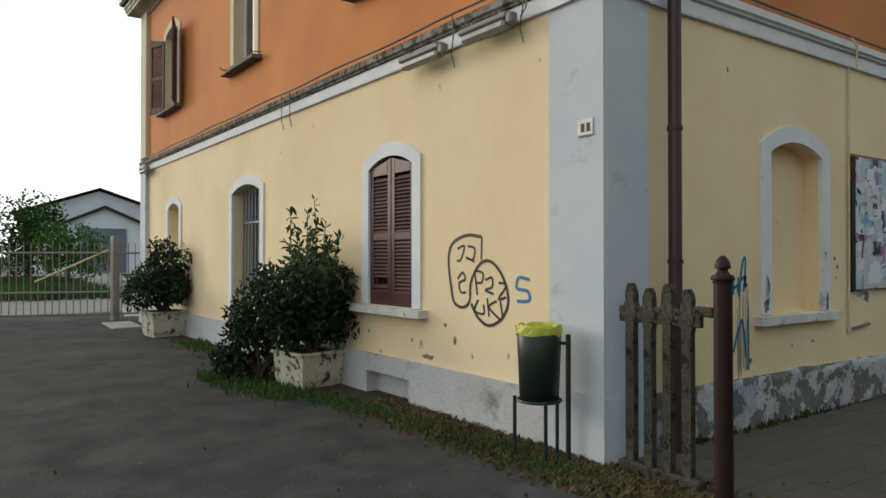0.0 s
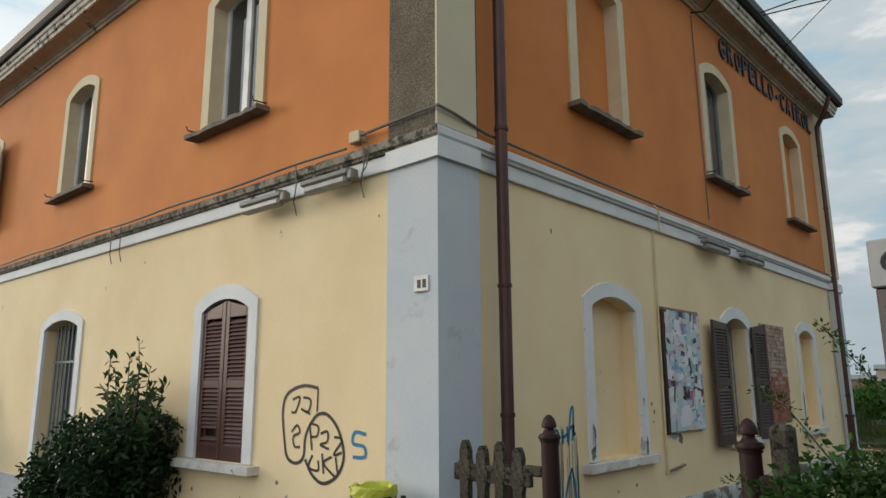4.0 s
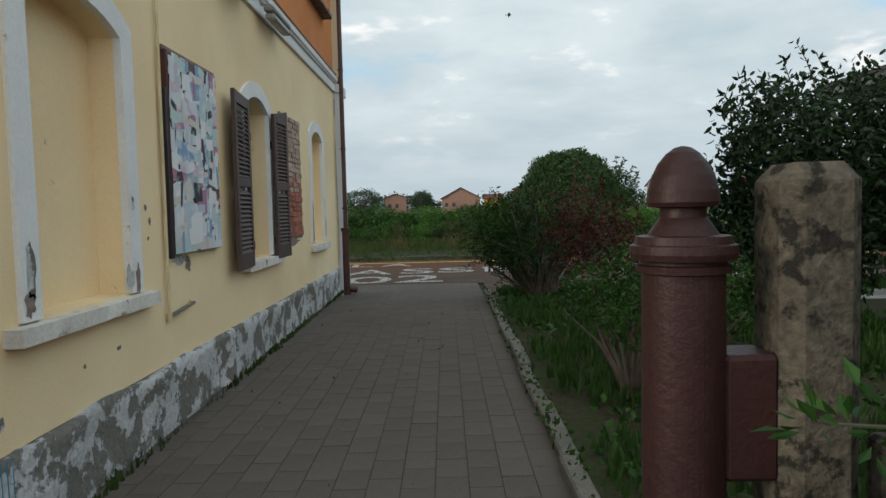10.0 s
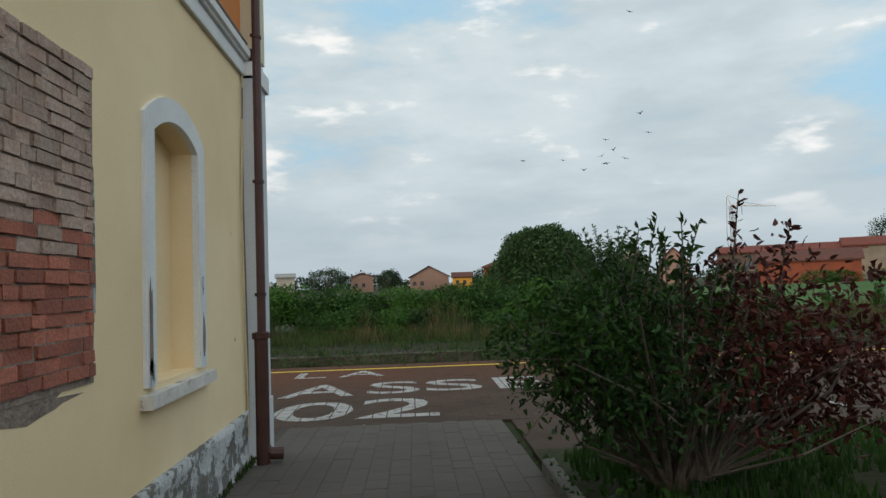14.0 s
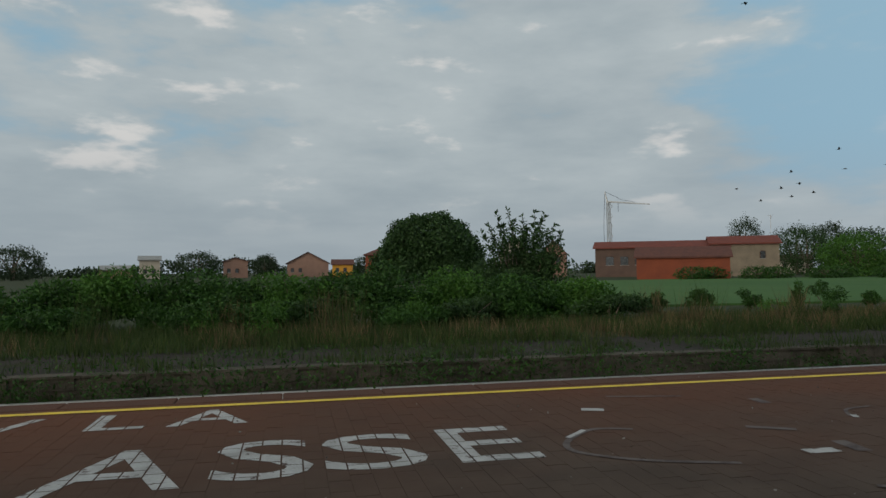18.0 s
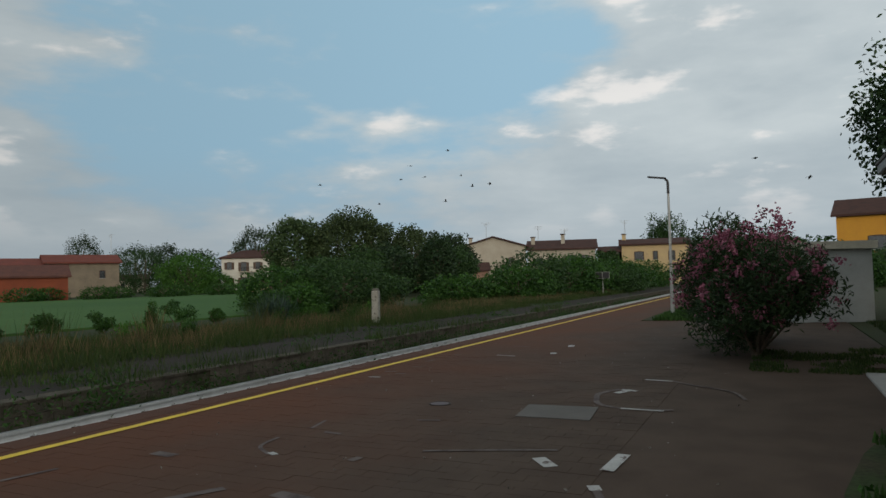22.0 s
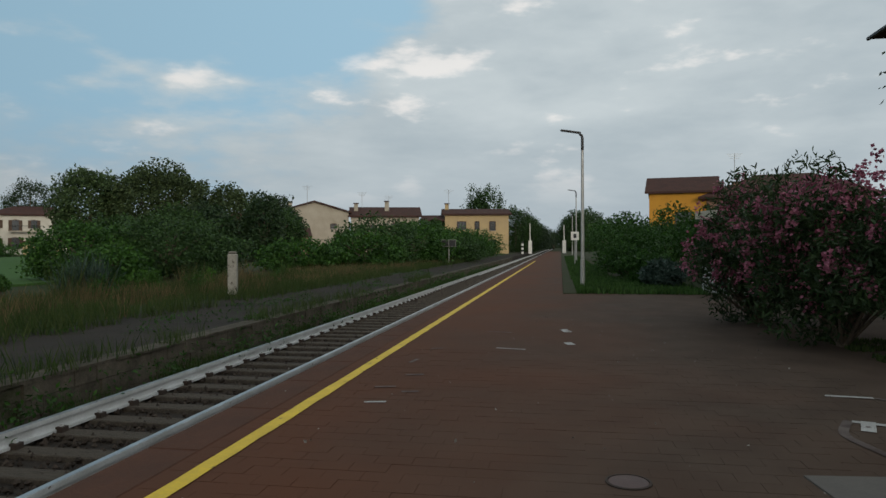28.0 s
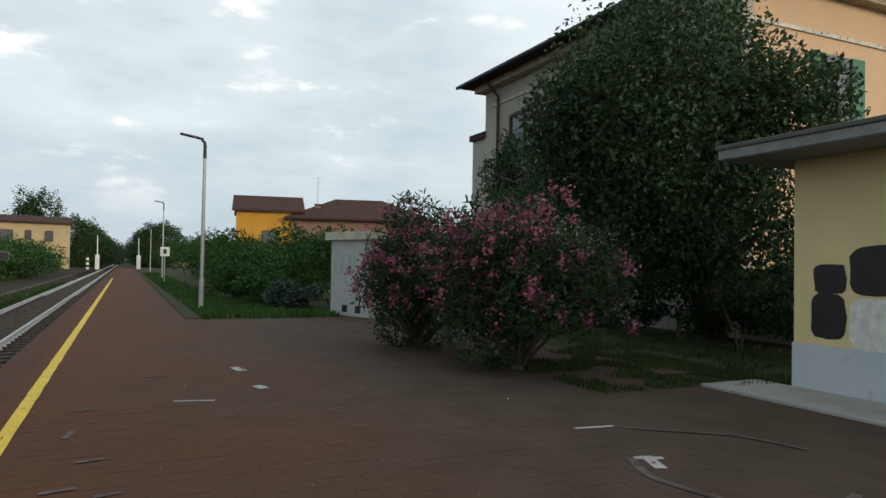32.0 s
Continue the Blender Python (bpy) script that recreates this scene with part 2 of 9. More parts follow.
def tube(bm, points, radii, n=8, cap=True):
    """A tube along points with a radius at each."""
    points = [Vector(p) for p in points]
    if isinstance(radii, (int, float)):
        radii = [radii] * len(points)
    rings = []
    for i, p in enumerate(points):
        d = (points[min(i + 1, len(points) - 1)] - points[max(i - 1, 0)]).normalized()
        a = d.orthogonal().normalized() if i == 0 else (rings_a - d * rings_a.dot(d)).normalized()
        rings_a = a
        b = d.cross(a)
        rings.append([bm.verts.new(p + radii[i] * (math.cos(2 * math.pi * k / n) * a + math.sin(2 * math.pi * k / n) * b)) for k in range(n)])
    for r, s in zip(rings, rings[1:]):
        for k in range(n):
            bm.faces.new((r[k], r[(k + 1) % n], s[(k + 1) % n], s[k]))
    if cap:
        bm.faces.new(rings[0][::-1])
        bm.faces.new(rings[-1])
    return bm


def tubed(points, radii, n=8):
    return tube(bmesh.new(), points, radii, n)


def lathe(profile, n=20, at=(0, 0, 0)):
    """A turned body from (radius, height) pairs."""
    bm = bmesh.new()
    rings = [[bm.verts.new((at[0] + r * math.cos(2 * math.pi * k / n), at[1] + r * math.sin(2 * math.pi * k / n), at[2] + z)) for k in range(n)] for r, z in profile]
    for r, s in zip(rings, rings[1:]):
        for k in range(n):
            bm.faces.new((r[k], r[(k + 1) % n], s[(k + 1) % n], s[k]))
    bm.faces.new(rings[0][::-1])
    bm.faces.new(rings[-1])
    return bm


def slab(bm, outline, z0, z1):
    """An upright prism over a plan outline."""
    lo = [bm.verts.new((x, y, z0)) for x, y in outline]
    hi = [bm.verts.new((x, y, z1)) for x, y in outline]
    bm.faces.new(lo[::-1]), bm.faces.new(hi)
    for k in range(len(lo)):
        j = (k + 1) % len(lo)
        bm.faces.new((lo[k], lo[j], hi[j], hi[k]))
    return bm


def leaf_cloud(name, spots, size, material, seed, aspect=0.45, droop=0.3, oval=False):
    """One folded leaf at each spot, turned at random."""
    rng = np.random.default_rng(seed)
    n = len(spots)
    spots = np.asarray(spots, dtype=float)
    along = rng.normal(size=(n, 3))
    along[:, 2] -= droop
    along /= np.linalg.norm(along, axis=1)[:, None]
    side = np.cross(along, rng.normal(size=(n, 3)))
    side /= np.linalg.norm(side, axis=1)[:, None] + 1e-9
    lift = np.cross(along, side)
    s = size * rng.uniform(0.6, 1.3, n)[:, None]
    a, b = along * s, side * s * aspect
    if oval:
        up, tip = lift * s * 0.06, -lift * s * 0.10
        v = np.stack([spots, spots + 0.28 * a + b * 0.42 + up, spots + 0.68 * a + b * 0.36 + up, spots + a + tip, spots + 0.68 * a - b * 0.36 + up, spots + 0.28 * a - b * 0.42 + up], 1)
        return quick_mesh(name, v.reshape(-1, 3), np.arange(6 * n).reshape(-1, 6), material)
    v = np.stack([spots, spots + 0.5 * a + b * 0.5 + lift * s * 0.08, spots + a, spots + 0.5 * a - b * 0.5 + lift * s * 0.08], 1)
    return quick_mesh(name, v.reshape(-1, 3), np.arange(4 * n).reshape(-1, 4), material)


def clumps(centre, radii, count, seed, blobs=14, shell=0.55, low=-0.7):
    """Spots in a lumpy crown: many overlapping clumps with gaps between them."""
    rng = np.random.default_rng(seed)
    d = rng.normal(size=(blobs, 3))
    d /= np.linalg.norm(d, axis=1)[:, None]
    d[:, 2] = np.maximum(d[:, 2], low)
    mids = d * rng.uniform(0.35, 0.82, blobs)[:, None]
    size = rng.uniform(0.24, 0.46, blobs)
    which = rng.choice(blobs, count, p=size**2 / (size**2).sum())
    e = rng.normal(size=(count, 3))
    e /= np.linalg.norm(e, axis=1)[:, None]
    r = size[which] * rng.uniform(shell, 1.12, count) ** 0.8
    spots = mids[which] + e * r[:, None]
    return np.asarray(centre) + spots * np.asarray(radii)


def blades(name, spots, height, material, seed, lean=0.35, width=0.012):
    """Grass blades: narrow triangles that lean at random."""
    rng = np.random.default_rng(seed)
    n = len(spots)
    spots = np.asarray(spots, dtype=float)
    a = rng.uniform(0, 2 * math.pi, n)
    h = height * rng.uniform(0.45, 1.25, n)
    side = np.stack([np.cos(a), np.sin(a), np.zeros(n)], 1) * (width * rng.uniform(0.6, 1.4, n))[:, None]
    tip = spots + np.stack([np.cos(a + 1.3) * h * lean * rng.uniform(-1, 1, n), np.sin(a + 1.3) * h * lean * rng.uniform(-1, 1, n), h], 1)
    mid = spots + (tip - spots) * 0.5 + np.array([0, 0, 0.06]) * h[:, None]
    v = np.stack([spots - side, spots + side, mid + side * 0.7, tip, mid - side * 0.7], 1)
    return quick_mesh(name, v.reshape(-1, 3), np.arange(5 * n).reshape(-1, 5), material)


def scatter(x0, x1, y0, y1, count, seed, z=0.0, gaps=0.0, cell=1.0):
    """Spots over a rectangle, thinned by noise."""
    rng = np.random.default_rng(seed)
    p = np.stack([rng.uniform(x0, x1, count), rng.uniform(y0, y1, count), np.full(count, z)], 1)
    if gaps:
        keep = [noise.noise(Vector((a / cell, b / cell, seed * 1.7))) > gaps - 0.5 for a, b, _ in p]
        p = p[np.array(keep)]
    return p





def settle(already, keep=(), shift=(0, 0, -0.10)):
    """Lowers everything made since to the platform's level, which lies below the yard, and shifts it in plan."""
    for ob in scene.objects:
        if ob not in already and ob.parent is None and ob.name not in keep and ob.type in {"MESH", "EMPTY"}:
            ob.matrix_basis = Matrix.Translation(shift) @ ob.matrix_basis


def drop(y):
    """Fall of the path towards the platform."""
    return -0.095 * min(1, max(0, (y - 8.2) / 3.7))


def stuff(name, mesh, label, category):
    return tagged(new(name, mesh), label, category, "", "stuff")

# ---- materials ----
def two_zones(m, grey, grey_b, y0, y1):
    """Red paving by the track that turns grey-brown towards the building, with a ragged change."""
    nt = m.node_tree
    N, L = nt.nodes.new, nt.links.new
    bsdf = nt.nodes["Principled BSDF"]
    src = bsdf.inputs["Base Color"].links[0].from_socket
    co = N("ShaderNodeTexCoord")
    sep = N("ShaderNodeSeparateXYZ")
    L(co.outputs["Object"], sep.inputs[0])

    def noise_of(s, d):
        n = N("ShaderNodeTexNoise")
        L(co.outputs["Object"], n.inputs["Vector"])
        n.inputs["Scale"].default_value, n.inputs["Detail"].default_value = s, d
        return n.outputs[0]

    add = N("ShaderNodeMath")
    add.operation = "MULTIPLY_ADD"
    L(noise_of(0.45, 7), add.inputs[0])
    add.inputs[1].default_value = 5.0
    L(sep.outputs[1], add.inputs[2])
    r = N("ShaderNodeMapRange")
    L(add.outputs[0], r.inputs[0])
    r.inputs[1].default_value, r.inputs[2].default_value, r.inputs[3].default_value, r.inputs[4].default_value = y0 + 2.5, y1 + 2.5, 0.95, 0.05
    mottle = N("ShaderNodeMix")
    mottle.data_type = "RGBA"
    mr = N("ShaderNodeMapRange")
    L(noise_of(1.6, 8), mr.inputs[0])
    mr.inputs[1].default_value, mr.inputs[2].default_value = 0.40, 0.62
    L(mr.outputs[0], mottle.inputs[0])
    mottle.inputs[6].default_value, mottle.inputs[7].default_value = (*grey, 1), (*grey_b, 1)
    mix = N("ShaderNodeMix")
    mix.data_type = "RGBA"
    L(r.outputs[0], mix.inputs[0]), L(src, mix.inputs[6]), L(mottle.outputs[2], mix.inputs[7])
    L(mix.outputs[2], bsdf.inputs["Base Color"])
    return m


M_YELLOW = mat("yellow_plaster", (0.80, 0.655, 0.41), 0.85, other=(0.72, 0.565, 0.335), scale=0.8, fine=90, vary=0.06, bump=0.06, patch=(0.40, 0.32, 0.22), amount=0.68, patch_scale=2.6, edge=0.04)
M_ORANGE = mat("orange_plaster", (0.60, 0.22, 0.060), 0.85, other=(0.49, 0.17, 0.048), scale=0.8, fine=80, vary=0.06, bump=0.07, patch=(0.33, 0.15, 0.07), amount=0.70, patch_scale=1.7, edge=0.12)
M_GREYBLUE = mat("grey_blue_paint", (0.45, 0.50, 0.55), 0.8, other=(0.53, 0.55, 0.56), scale=1.2, fine=70, vary=0.08, bump=0.08, patch=(0.33, 0.33, 0.32), amount=0.58, patch_scale=1.8, edge=0.14)
M_TRIM = mat("white_trim_paint", (0.70, 0.71, 0.70), 0.8, other=(0.62, 0.64, 0.65), scale=3, fine=60, vary=0.07, bump=0.08, patch=(0.40, 0.38, 0.33), amount=0.66, patch_scale=5, edge=0.04)
M_CREAM = mat("cream_trim_paint", (0.66, 0.56, 0.38), 0.85, other=(0.58, 0.49, 0.34), scale=2.5, fine=60, vary=0.08, bump=0.08)
M_LEDGE = mat("weathered_ledge", (0.32, 0.285, 0.225), 0.95, other=(0.16, 0.14, 0.11), scale=5, fine=40, vary=0.4, bump=0.5, patch=(0.075, 0.07, 0.055), amount=0.47, patch_scale=14, edge=0.1)
M_PILASTER_OLD = mat("pebbledash_pilaster", (0.38, 0.33, 0.23), 0.95, other=(0.20, 0.17, 0.12), scale=1.4, fine=110, vary=0.6, bump=0.8, patch=(0.12, 0.105, 0.075), amount=0.46, patch_scale=95, edge=0.14)
M_PILASTER_CREAM = mat("cream_plaster", (0.60, 0.54, 0.38), 0.9, scale=1.2, fine=70, vary=0.06, bump=0.08, other=(0.54, 0.49, 0.36))
M_PLINTH = mat("peeling_plinth", (0.47, 0.485, 0.49), 0.9, other=(0.36, 0.37, 0.37), scale=2, fine=28, vary=0.25, bump=0.6, patch=(0.17, 0.165, 0.145), amount=0.49, patch_scale=4.5, edge=0.03)
M_PLINTH_S = mat("grey_plinth", (0.47, 0.48, 0.49), 0.9, other=(0.41, 0.41, 0.40), scale=2, fine=30, vary=0.14, bump=0.35, patch=(0.30, 0.28, 0.24), amount=0.57, patch_scale=2.4, edge=0.10)
M_CORNICE = mat("cornice_plaster", (0.48, 0.40, 0.29), 0.95, other=(0.34, 0.28, 0.21), scale=2.2, fine=40, vary=0.2, bump=0.25, patch=(0.10, 0.08, 0.06), amount=0.60, patch_scale=4, edge=0.06)
M_CORNICE_LIP = mat("cornice_lip", (0.62, 0.58, 0.50), 0.9, other=(0.42, 0.38, 0.31), scale=4, fine=50, vary=0.2, bump=0.3, patch=(0.09, 0.08, 0.06), amount=0.56, patch_scale=9, edge=0.05)
M_GUTTER = mat("dark_gutter", (0.030, 0.028, 0.028), 0.5, 0.6, scale=3, vary=0.15, bump=0.03)
M_PIPE = mat("brown_drainpipe", (0.085, 0.042, 0.036), 0.45, 0.3, other=(0.06, 0.03, 0.028), scale=3, fine=90, vary=0.12, bump=0.04)
M_PIPE_OLD = mat("dark_brown_iron", (0.075, 0.034, 0.026), 0.5, 0.3, other=(0.05, 0.022, 0.018), scale=5, fine=120, vary=0.2, bump=0.1)
M_SHUTTER = mat("brown_shutter_paint", (0.085, 0.032, 0.024), 0.5, other=(0.06, 0.025, 0.02), scale=7, fine=90, vary=0.15, bump=0.08, patch=(0.20, 0.15, 0.11), amount=0.72, patch_scale=14, edge=0.02)
M_SHUTTER_GREY = mat("faded_shutter_paint", (0.074, 0.046, 0.040), 0.6, other=(0.052, 0.034, 0.030), scale=7, fine=90, vary=0.15, bump=0.08, patch=(0.20, 0.17, 0.14), amount=0.71, patch_scale=14, edge=0.02)
M_SILL = mat("worn_stone_sill", (0.62, 0.61, 0.57), 0.85, other=(0.50, 0.48, 0.44), scale=5, fine=40, vary=0.16, bump=0.3, patch=(0.30, 0.24, 0.19), amount=0.60, patch_scale=9, edge=0.05)
M_SILL_OLD = mat("dark_stone_sill", (0.20, 0.18, 0.15), 0.95, other=(0.11, 0.10, 0.085), scale=6, fine=40, vary=0.3, bump=0.4)
M_BRICK = mat("old_brick", (0.38, 0.13, 0.085), 0.9, other=(0.30, 0.115, 0.08), scale=6, fine=60, vary=0.25, bump=0.5, objects=0.3)
M_BRICK_GREY = mat("mortared_brick", (0.42, 0.33, 0.27), 0.95, other=(0.34, 0.23, 0.18), scale=5, fine=50, vary=0.25, bump=0.5, objects=0.2)
M_MORTAR = mat("rough_mortar", (0.27, 0.22, 0.18), 1.0, other=(0.17, 0.13, 0.11), scale=9, fine=40, vary=0.3, bump=0.6)
M_STEEL_BAR = mat("painted_bars", (0.22, 0.26, 0.28), 0.5, 0.2, scale=6, vary=0.1, bump=0.03)
M_WHITE = mat("white_lacquer", (0.78, 0.79, 0.80), 0.4, scale=4, vary=0.04, bump=0.02)
M_LAMPBODY = mat("grey_lamp_housing", (0.22, 0.22, 0.205), 0.6, scale=6, vary=0.14, bump=0.05)
M_LAMPGLASS = mat("dusty_diffuser", (0.30, 0.30, 0.27), 0.45, scale=8, vary=0.15, bump=0.04)
M_BLACK = mat("black_plastic", (0.02, 0.02, 0.022), 0.5, scale=5, vary=0.15, bump=0.04)
M_WIRE = mat("old_cable", (0.16, 0.15, 0.13), 0.7, scale=5, vary=0.15, bump=0.0)
M_CABLE = mat("black_cable", (0.015, 0.015, 0.016), 0.6, scale=5, vary=0.1, bump=0.0)
M_CONDUIT = mat("cream_conduit", (0.62, 0.52, 0.32), 0.6, scale=5, vary=0.08, bump=0.02)
M_LETTER = mat("dark_blue_letters", (0.055, 0.045, 0.075), 0.5, scale=6, vary=0.1, bump=0.02)
M_INK = mat("black_spray_paint", (0.03, 0.022, 0.022), 0.6, scale=20, vary=0.2, bump=0.0)
M_BLUEINK = mat("blue_spray_paint", (0.015, 0.20, 0.36), 0.55, scale=20, vary=0.2, bump=0.0)
M_ENAMEL = mat("white_enamel", (0.78, 0.76, 0.70), 0.35, scale=9, vary=0.06, bump=0.02)
M_CONCRETE = mat("lichen_concrete", (0.082, 0.073, 0.056), 0.98, other=(0.048, 0.044, 0.034), scale=6, fine=70, vary=0.45, bump=0.35, patch=(0.022, 0.021, 0.017), amount=0.53, patch_scale=20, edge=0.06, spec=0.1)
M_IRON = mat("oxblood_iron_paint", (0.030, 0.0115, 0.0105), 0.5, 0.1, other=(0.022, 0.009, 0.008), scale=6, fine=110, vary=0.2, bump=0.12, patch=(0.06, 0.038, 0.032), amount=0.68, patch_scale=18, edge=0.04, spec=0.25)
M_BIN = mat("dark_green_bin", (0.018, 0.034, 0.022), 0.42, 0.2, other=(0.014, 0.025, 0.018), scale=5, vary=0.12, bump=0.03)
M_BAG = mat("yellow_bin_bag", (0.48, 0.50, 0.05), 0.4, other=(0.38, 0.42, 0.04), scale=9, vary=0.1, bump=0.3)
M_POT = mat("mossy_concrete_pot", (0.52, 0.50, 0.40), 0.95, other=(0.40, 0.39, 0.29), scale=6, fine=45, vary=0.2, bump=0.4, patch=(0.085, 0.07, 0.045), amount=0.54, patch_scale=8, edge=0.05)
M_SOIL = mat("dry_soil", (0.085, 0.064, 0.044), 1.0, other=(0.056, 0.044, 0.031), scale=4, fine=30, vary=0.35, bump=0.8, spec=0.12)
M_ASPHALT = mat("yard_asphalt", (0.062, 0.061, 0.060), 0.92, other=(0.034, 0.034, 0.034), scale=2.2, fine=60, vary=0.40, bump=0.45, patch=(0.092, 0.091, 0.088), amount=0.54, patch_scale=0.6, edge=0.10, spec=0.12)
M_PAVER = mat("grey_brown_paver", (0.112, 0.098, 0.086), 0.9, other=(0.090, 0.078, 0.069), scale=0.8, fine=70, vary=0.16, bump=0.15, island=0.05, patch=(0.13, 0.117, 0.104), amount=0.60, patch_scale=1.2, edge=0.2, spec=0.12)
M_PAVER_ONE = mat("single_paver", (0.112, 0.098, 0.086), 0.9, other=(0.090, 0.078, 0.069), scale=5, fine=70, vary=0.16, bump=0.15, objects=0.06, spec=0.12)
M_JOINT = mat("paver_joint", (0.080, 0.068, 0.059), 1.0, scale=6, fine=60, vary=0.3, bump=0.3, spec=0.12)
M_PLATFORM = two_zones(mat("red_brown_platform", (0.104, 0.042, 0.022), 0.9, other=(0.084, 0.039, 0.023), scale=0.35, fine=90, vary=0.16, bump=0.15, spec=0.12), (0.076, 0.055, 0.041), (0.060, 0.043, 0.032), 13.0, 16.6)
M_PLATFORM_FAR = M_PLATFORM
M_EDGE = mat("platform_edge_stone", (0.092, 0.043, 0.027), 0.9, other=(0.070, 0.037, 0.026), scale=2, fine=60, vary=0.2, bump=0.3, spec=0.12)
M_YLINE = mat("yellow_line_paint", (0.68, 0.47, 0.03), 0.7, other=(0.55, 0.37, 0.03), scale=4, fine=60, vary=0.12, bump=0.1, patch=(0.20, 0.13, 0.06), amount=0.62, patch_scale=9, edge=0.05)
M_WPAINT = mat("worn_white_paint", (0.40, 0.39, 0.37), 0.8, other=(0.28, 0.27, 0.25), scale=3, fine=50, vary=0.2, bump=0.1, patch=(0.10, 0.065, 0.055), amount=0.58, patch_scale=7, edge=0.05)
M_GHOST = mat("scrubbed_paint", (0.115, 0.090, 0.078), 0.85, other=(0.080, 0.060, 0.052), scale=3, fine=40, vary=0.2, bump=0.05, patch=(0.062, 0.040, 0.033), amount=0.47, patch_scale=5, edge=0.12)
M_OLDPLAT = mat("old_platform_asphalt", (0.044, 0.038, 0.033), 0.95, other=(0.030, 0.028, 0.024), scale=0.8, fine=60, vary=0.25, bump=0.4, patch=(0.036, 0.040, 0.019), amount=0.55, patch_scale=0.9, edge=0.08, spec=0.05)
M_BLOCK = mat("platform_wall_stone", (0.098, 0.086, 0.068), 0.95, other=(0.055, 0.050, 0.039), scale=5, fine=40, vary=0.35, bump=0.6, island=0.12, patch=(0.038, 0.044, 0.021), amount=0.56, patch_scale=1.8, edge=0.15, spec=0.05)
M_BALLAST = mat("rusty_ballast", (0.038, 0.030, 0.024), 1.0, other=(0.026, 0.022, 0.018), scale=6, fine=22, vary=0.5, bump=1.0, spec=0.12)
M_STONE = mat("ballast_stones", (0.052, 0.040, 0.032), 1.0, other=(0.034, 0.028, 0.023), scale=9, fine=50, vary=0.3, bump=0.5, island=0.5, spec=0.12)
M_SLEEPER = mat("weathered_sleeper", (0.088, 0.074, 0.058), 0.95, other=(0.050, 0.042, 0.034), scale=6, fine=40, vary=0.4, bump=0.5, stretch=(6, 1, 1), spec=0.1)
M_RAIL = mat("white_painted_rail", (0.52, 0.54, 0.54), 0.6, 0.0, other=(0.40, 0.41, 0.40), scale=3, fine=70, vary=0.16, bump=0.05)
M_RAILTOP = mat("polished_rail_head", (0.40, 0.40, 0.40), 0.35, 0.8, scale=3, vary=0.05, bump=0.02)
M_EARTH = mat("field_earth", (0.026, 0.040, 0.014), 1.0, other=(0.034, 0.034, 0.017), scale=0.25, fine=9, vary=0.35, bump=0.5, spec=0.12)
M_LAWN = mat("lawn_ground", (0.032, 0.046, 0.017), 1.0, other=(0.046, 0.040, 0.024), scale=1.2, fine=20, vary=0.35, bump=0.6, spec=0.12)
M_MEADOW = mat("green_field", (0.040, 0.090, 0.024), 1.0, other=(0.052, 0.105, 0.028), scale=0.05, fine=3, vary=0.25, bump=0.4, spec=0.12)
M_KERB = mat("mossy_kerb", (0.15, 0.14, 0.12), 0.95, other=(0.09, 0.087, 0.07), scale=4, fine=50, vary=0.25, bump=0.4)
M_SLABC = mat("concrete_slab", (0.112, 0.100, 0.088), 0.9, other=(0.086, 0.077, 0.068), scale=2, fine=60, vary=0.15, bump=0.2)
M_STRIP = mat("pale_concrete_strip", (0.32, 0.31, 0.29), 0.9, other=(0.26, 0.25, 0.235), scale=2, fine=60, vary=0.12, bump=0.2)
M_TILE = mat("terracotta_roof", (0.110, 0.050, 0.038), 0.9, other=(0.080, 0.040, 0.034), scale=1.2, fine=14, vary=0.3, bump=0.4, island=0.15, spec=0.1)
M_TILE_RED = mat("new_red_roof", (0.145, 0.046, 0.034), 0.85, other=(0.11, 0.040, 0.031), scale=0.8, fine=12, vary=0.2, bump=0.3, spec=0.1)
M_TILE_DARK = mat("dark_roof_tiles", (0.066, 0.035, 0.029), 0.9, other=(0.046, 0.028, 0.025), scale=1.2, fine=14, vary=0.3, bump=0.4, spec=0.12)
M_REDWALL = mat("red_barn_plaster", (0.20, 0.058, 0.030), 0.9, other=(0.155, 0.048, 0.028), scale=0.5, fine=8, vary=0.16, bump=0.1, spec=0.12)
M_HOUSEWHITE = mat("white_house_plaster", (0.37, 0.335, 0.27), 0.9, other=(0.30, 0.265, 0.21), scale=0.6, fine=10, vary=0.12, bump=0.08, patch=(0.26, 0.20, 0.13), amount=0.62, patch_scale=0.6, edge=0.15)
M_HOUSEYELLOW = mat("pale_yellow_plaster", (0.44, 0.33, 0.17), 0.9, other=(0.37, 0.28, 0.16), scale=0.6, fine=10, vary=0.1, bump=0.08, patch=(0.30, 0.22, 0.14), amount=0.6, patch_scale=0.5, edge=0.1)
M_HOUSEORANGE = mat("ochre_house_plaster", (0.50, 0.25, 0.03), 0.9, other=(0.44, 0.21, 0.03), scale=0.6, fine=10, vary=0.1, bump=0.08)
M_HOUSEPINK = mat("pink_brown_plaster", (0.24, 0.145, 0.105), 0.9, other=(0.20, 0.12, 0.09), scale=0.6, fine=10, vary=0.12, bump=0.08)
M_DULL = mat("dull_brown_plaster", (0.105, 0.070, 0.055), 0.9, other=(0.08, 0.055, 0.045), scale=0.6, fine=10, vary=0.12, bump=0.08, spec=0.1)
M_FARM = mat("faded_farmhouse_plaster", (0.20, 0.165, 0.12), 0.9, other=(0.145, 0.122, 0.092), scale=0.5, fine=8, vary=0.2, bump=0.1, spec=0.1)
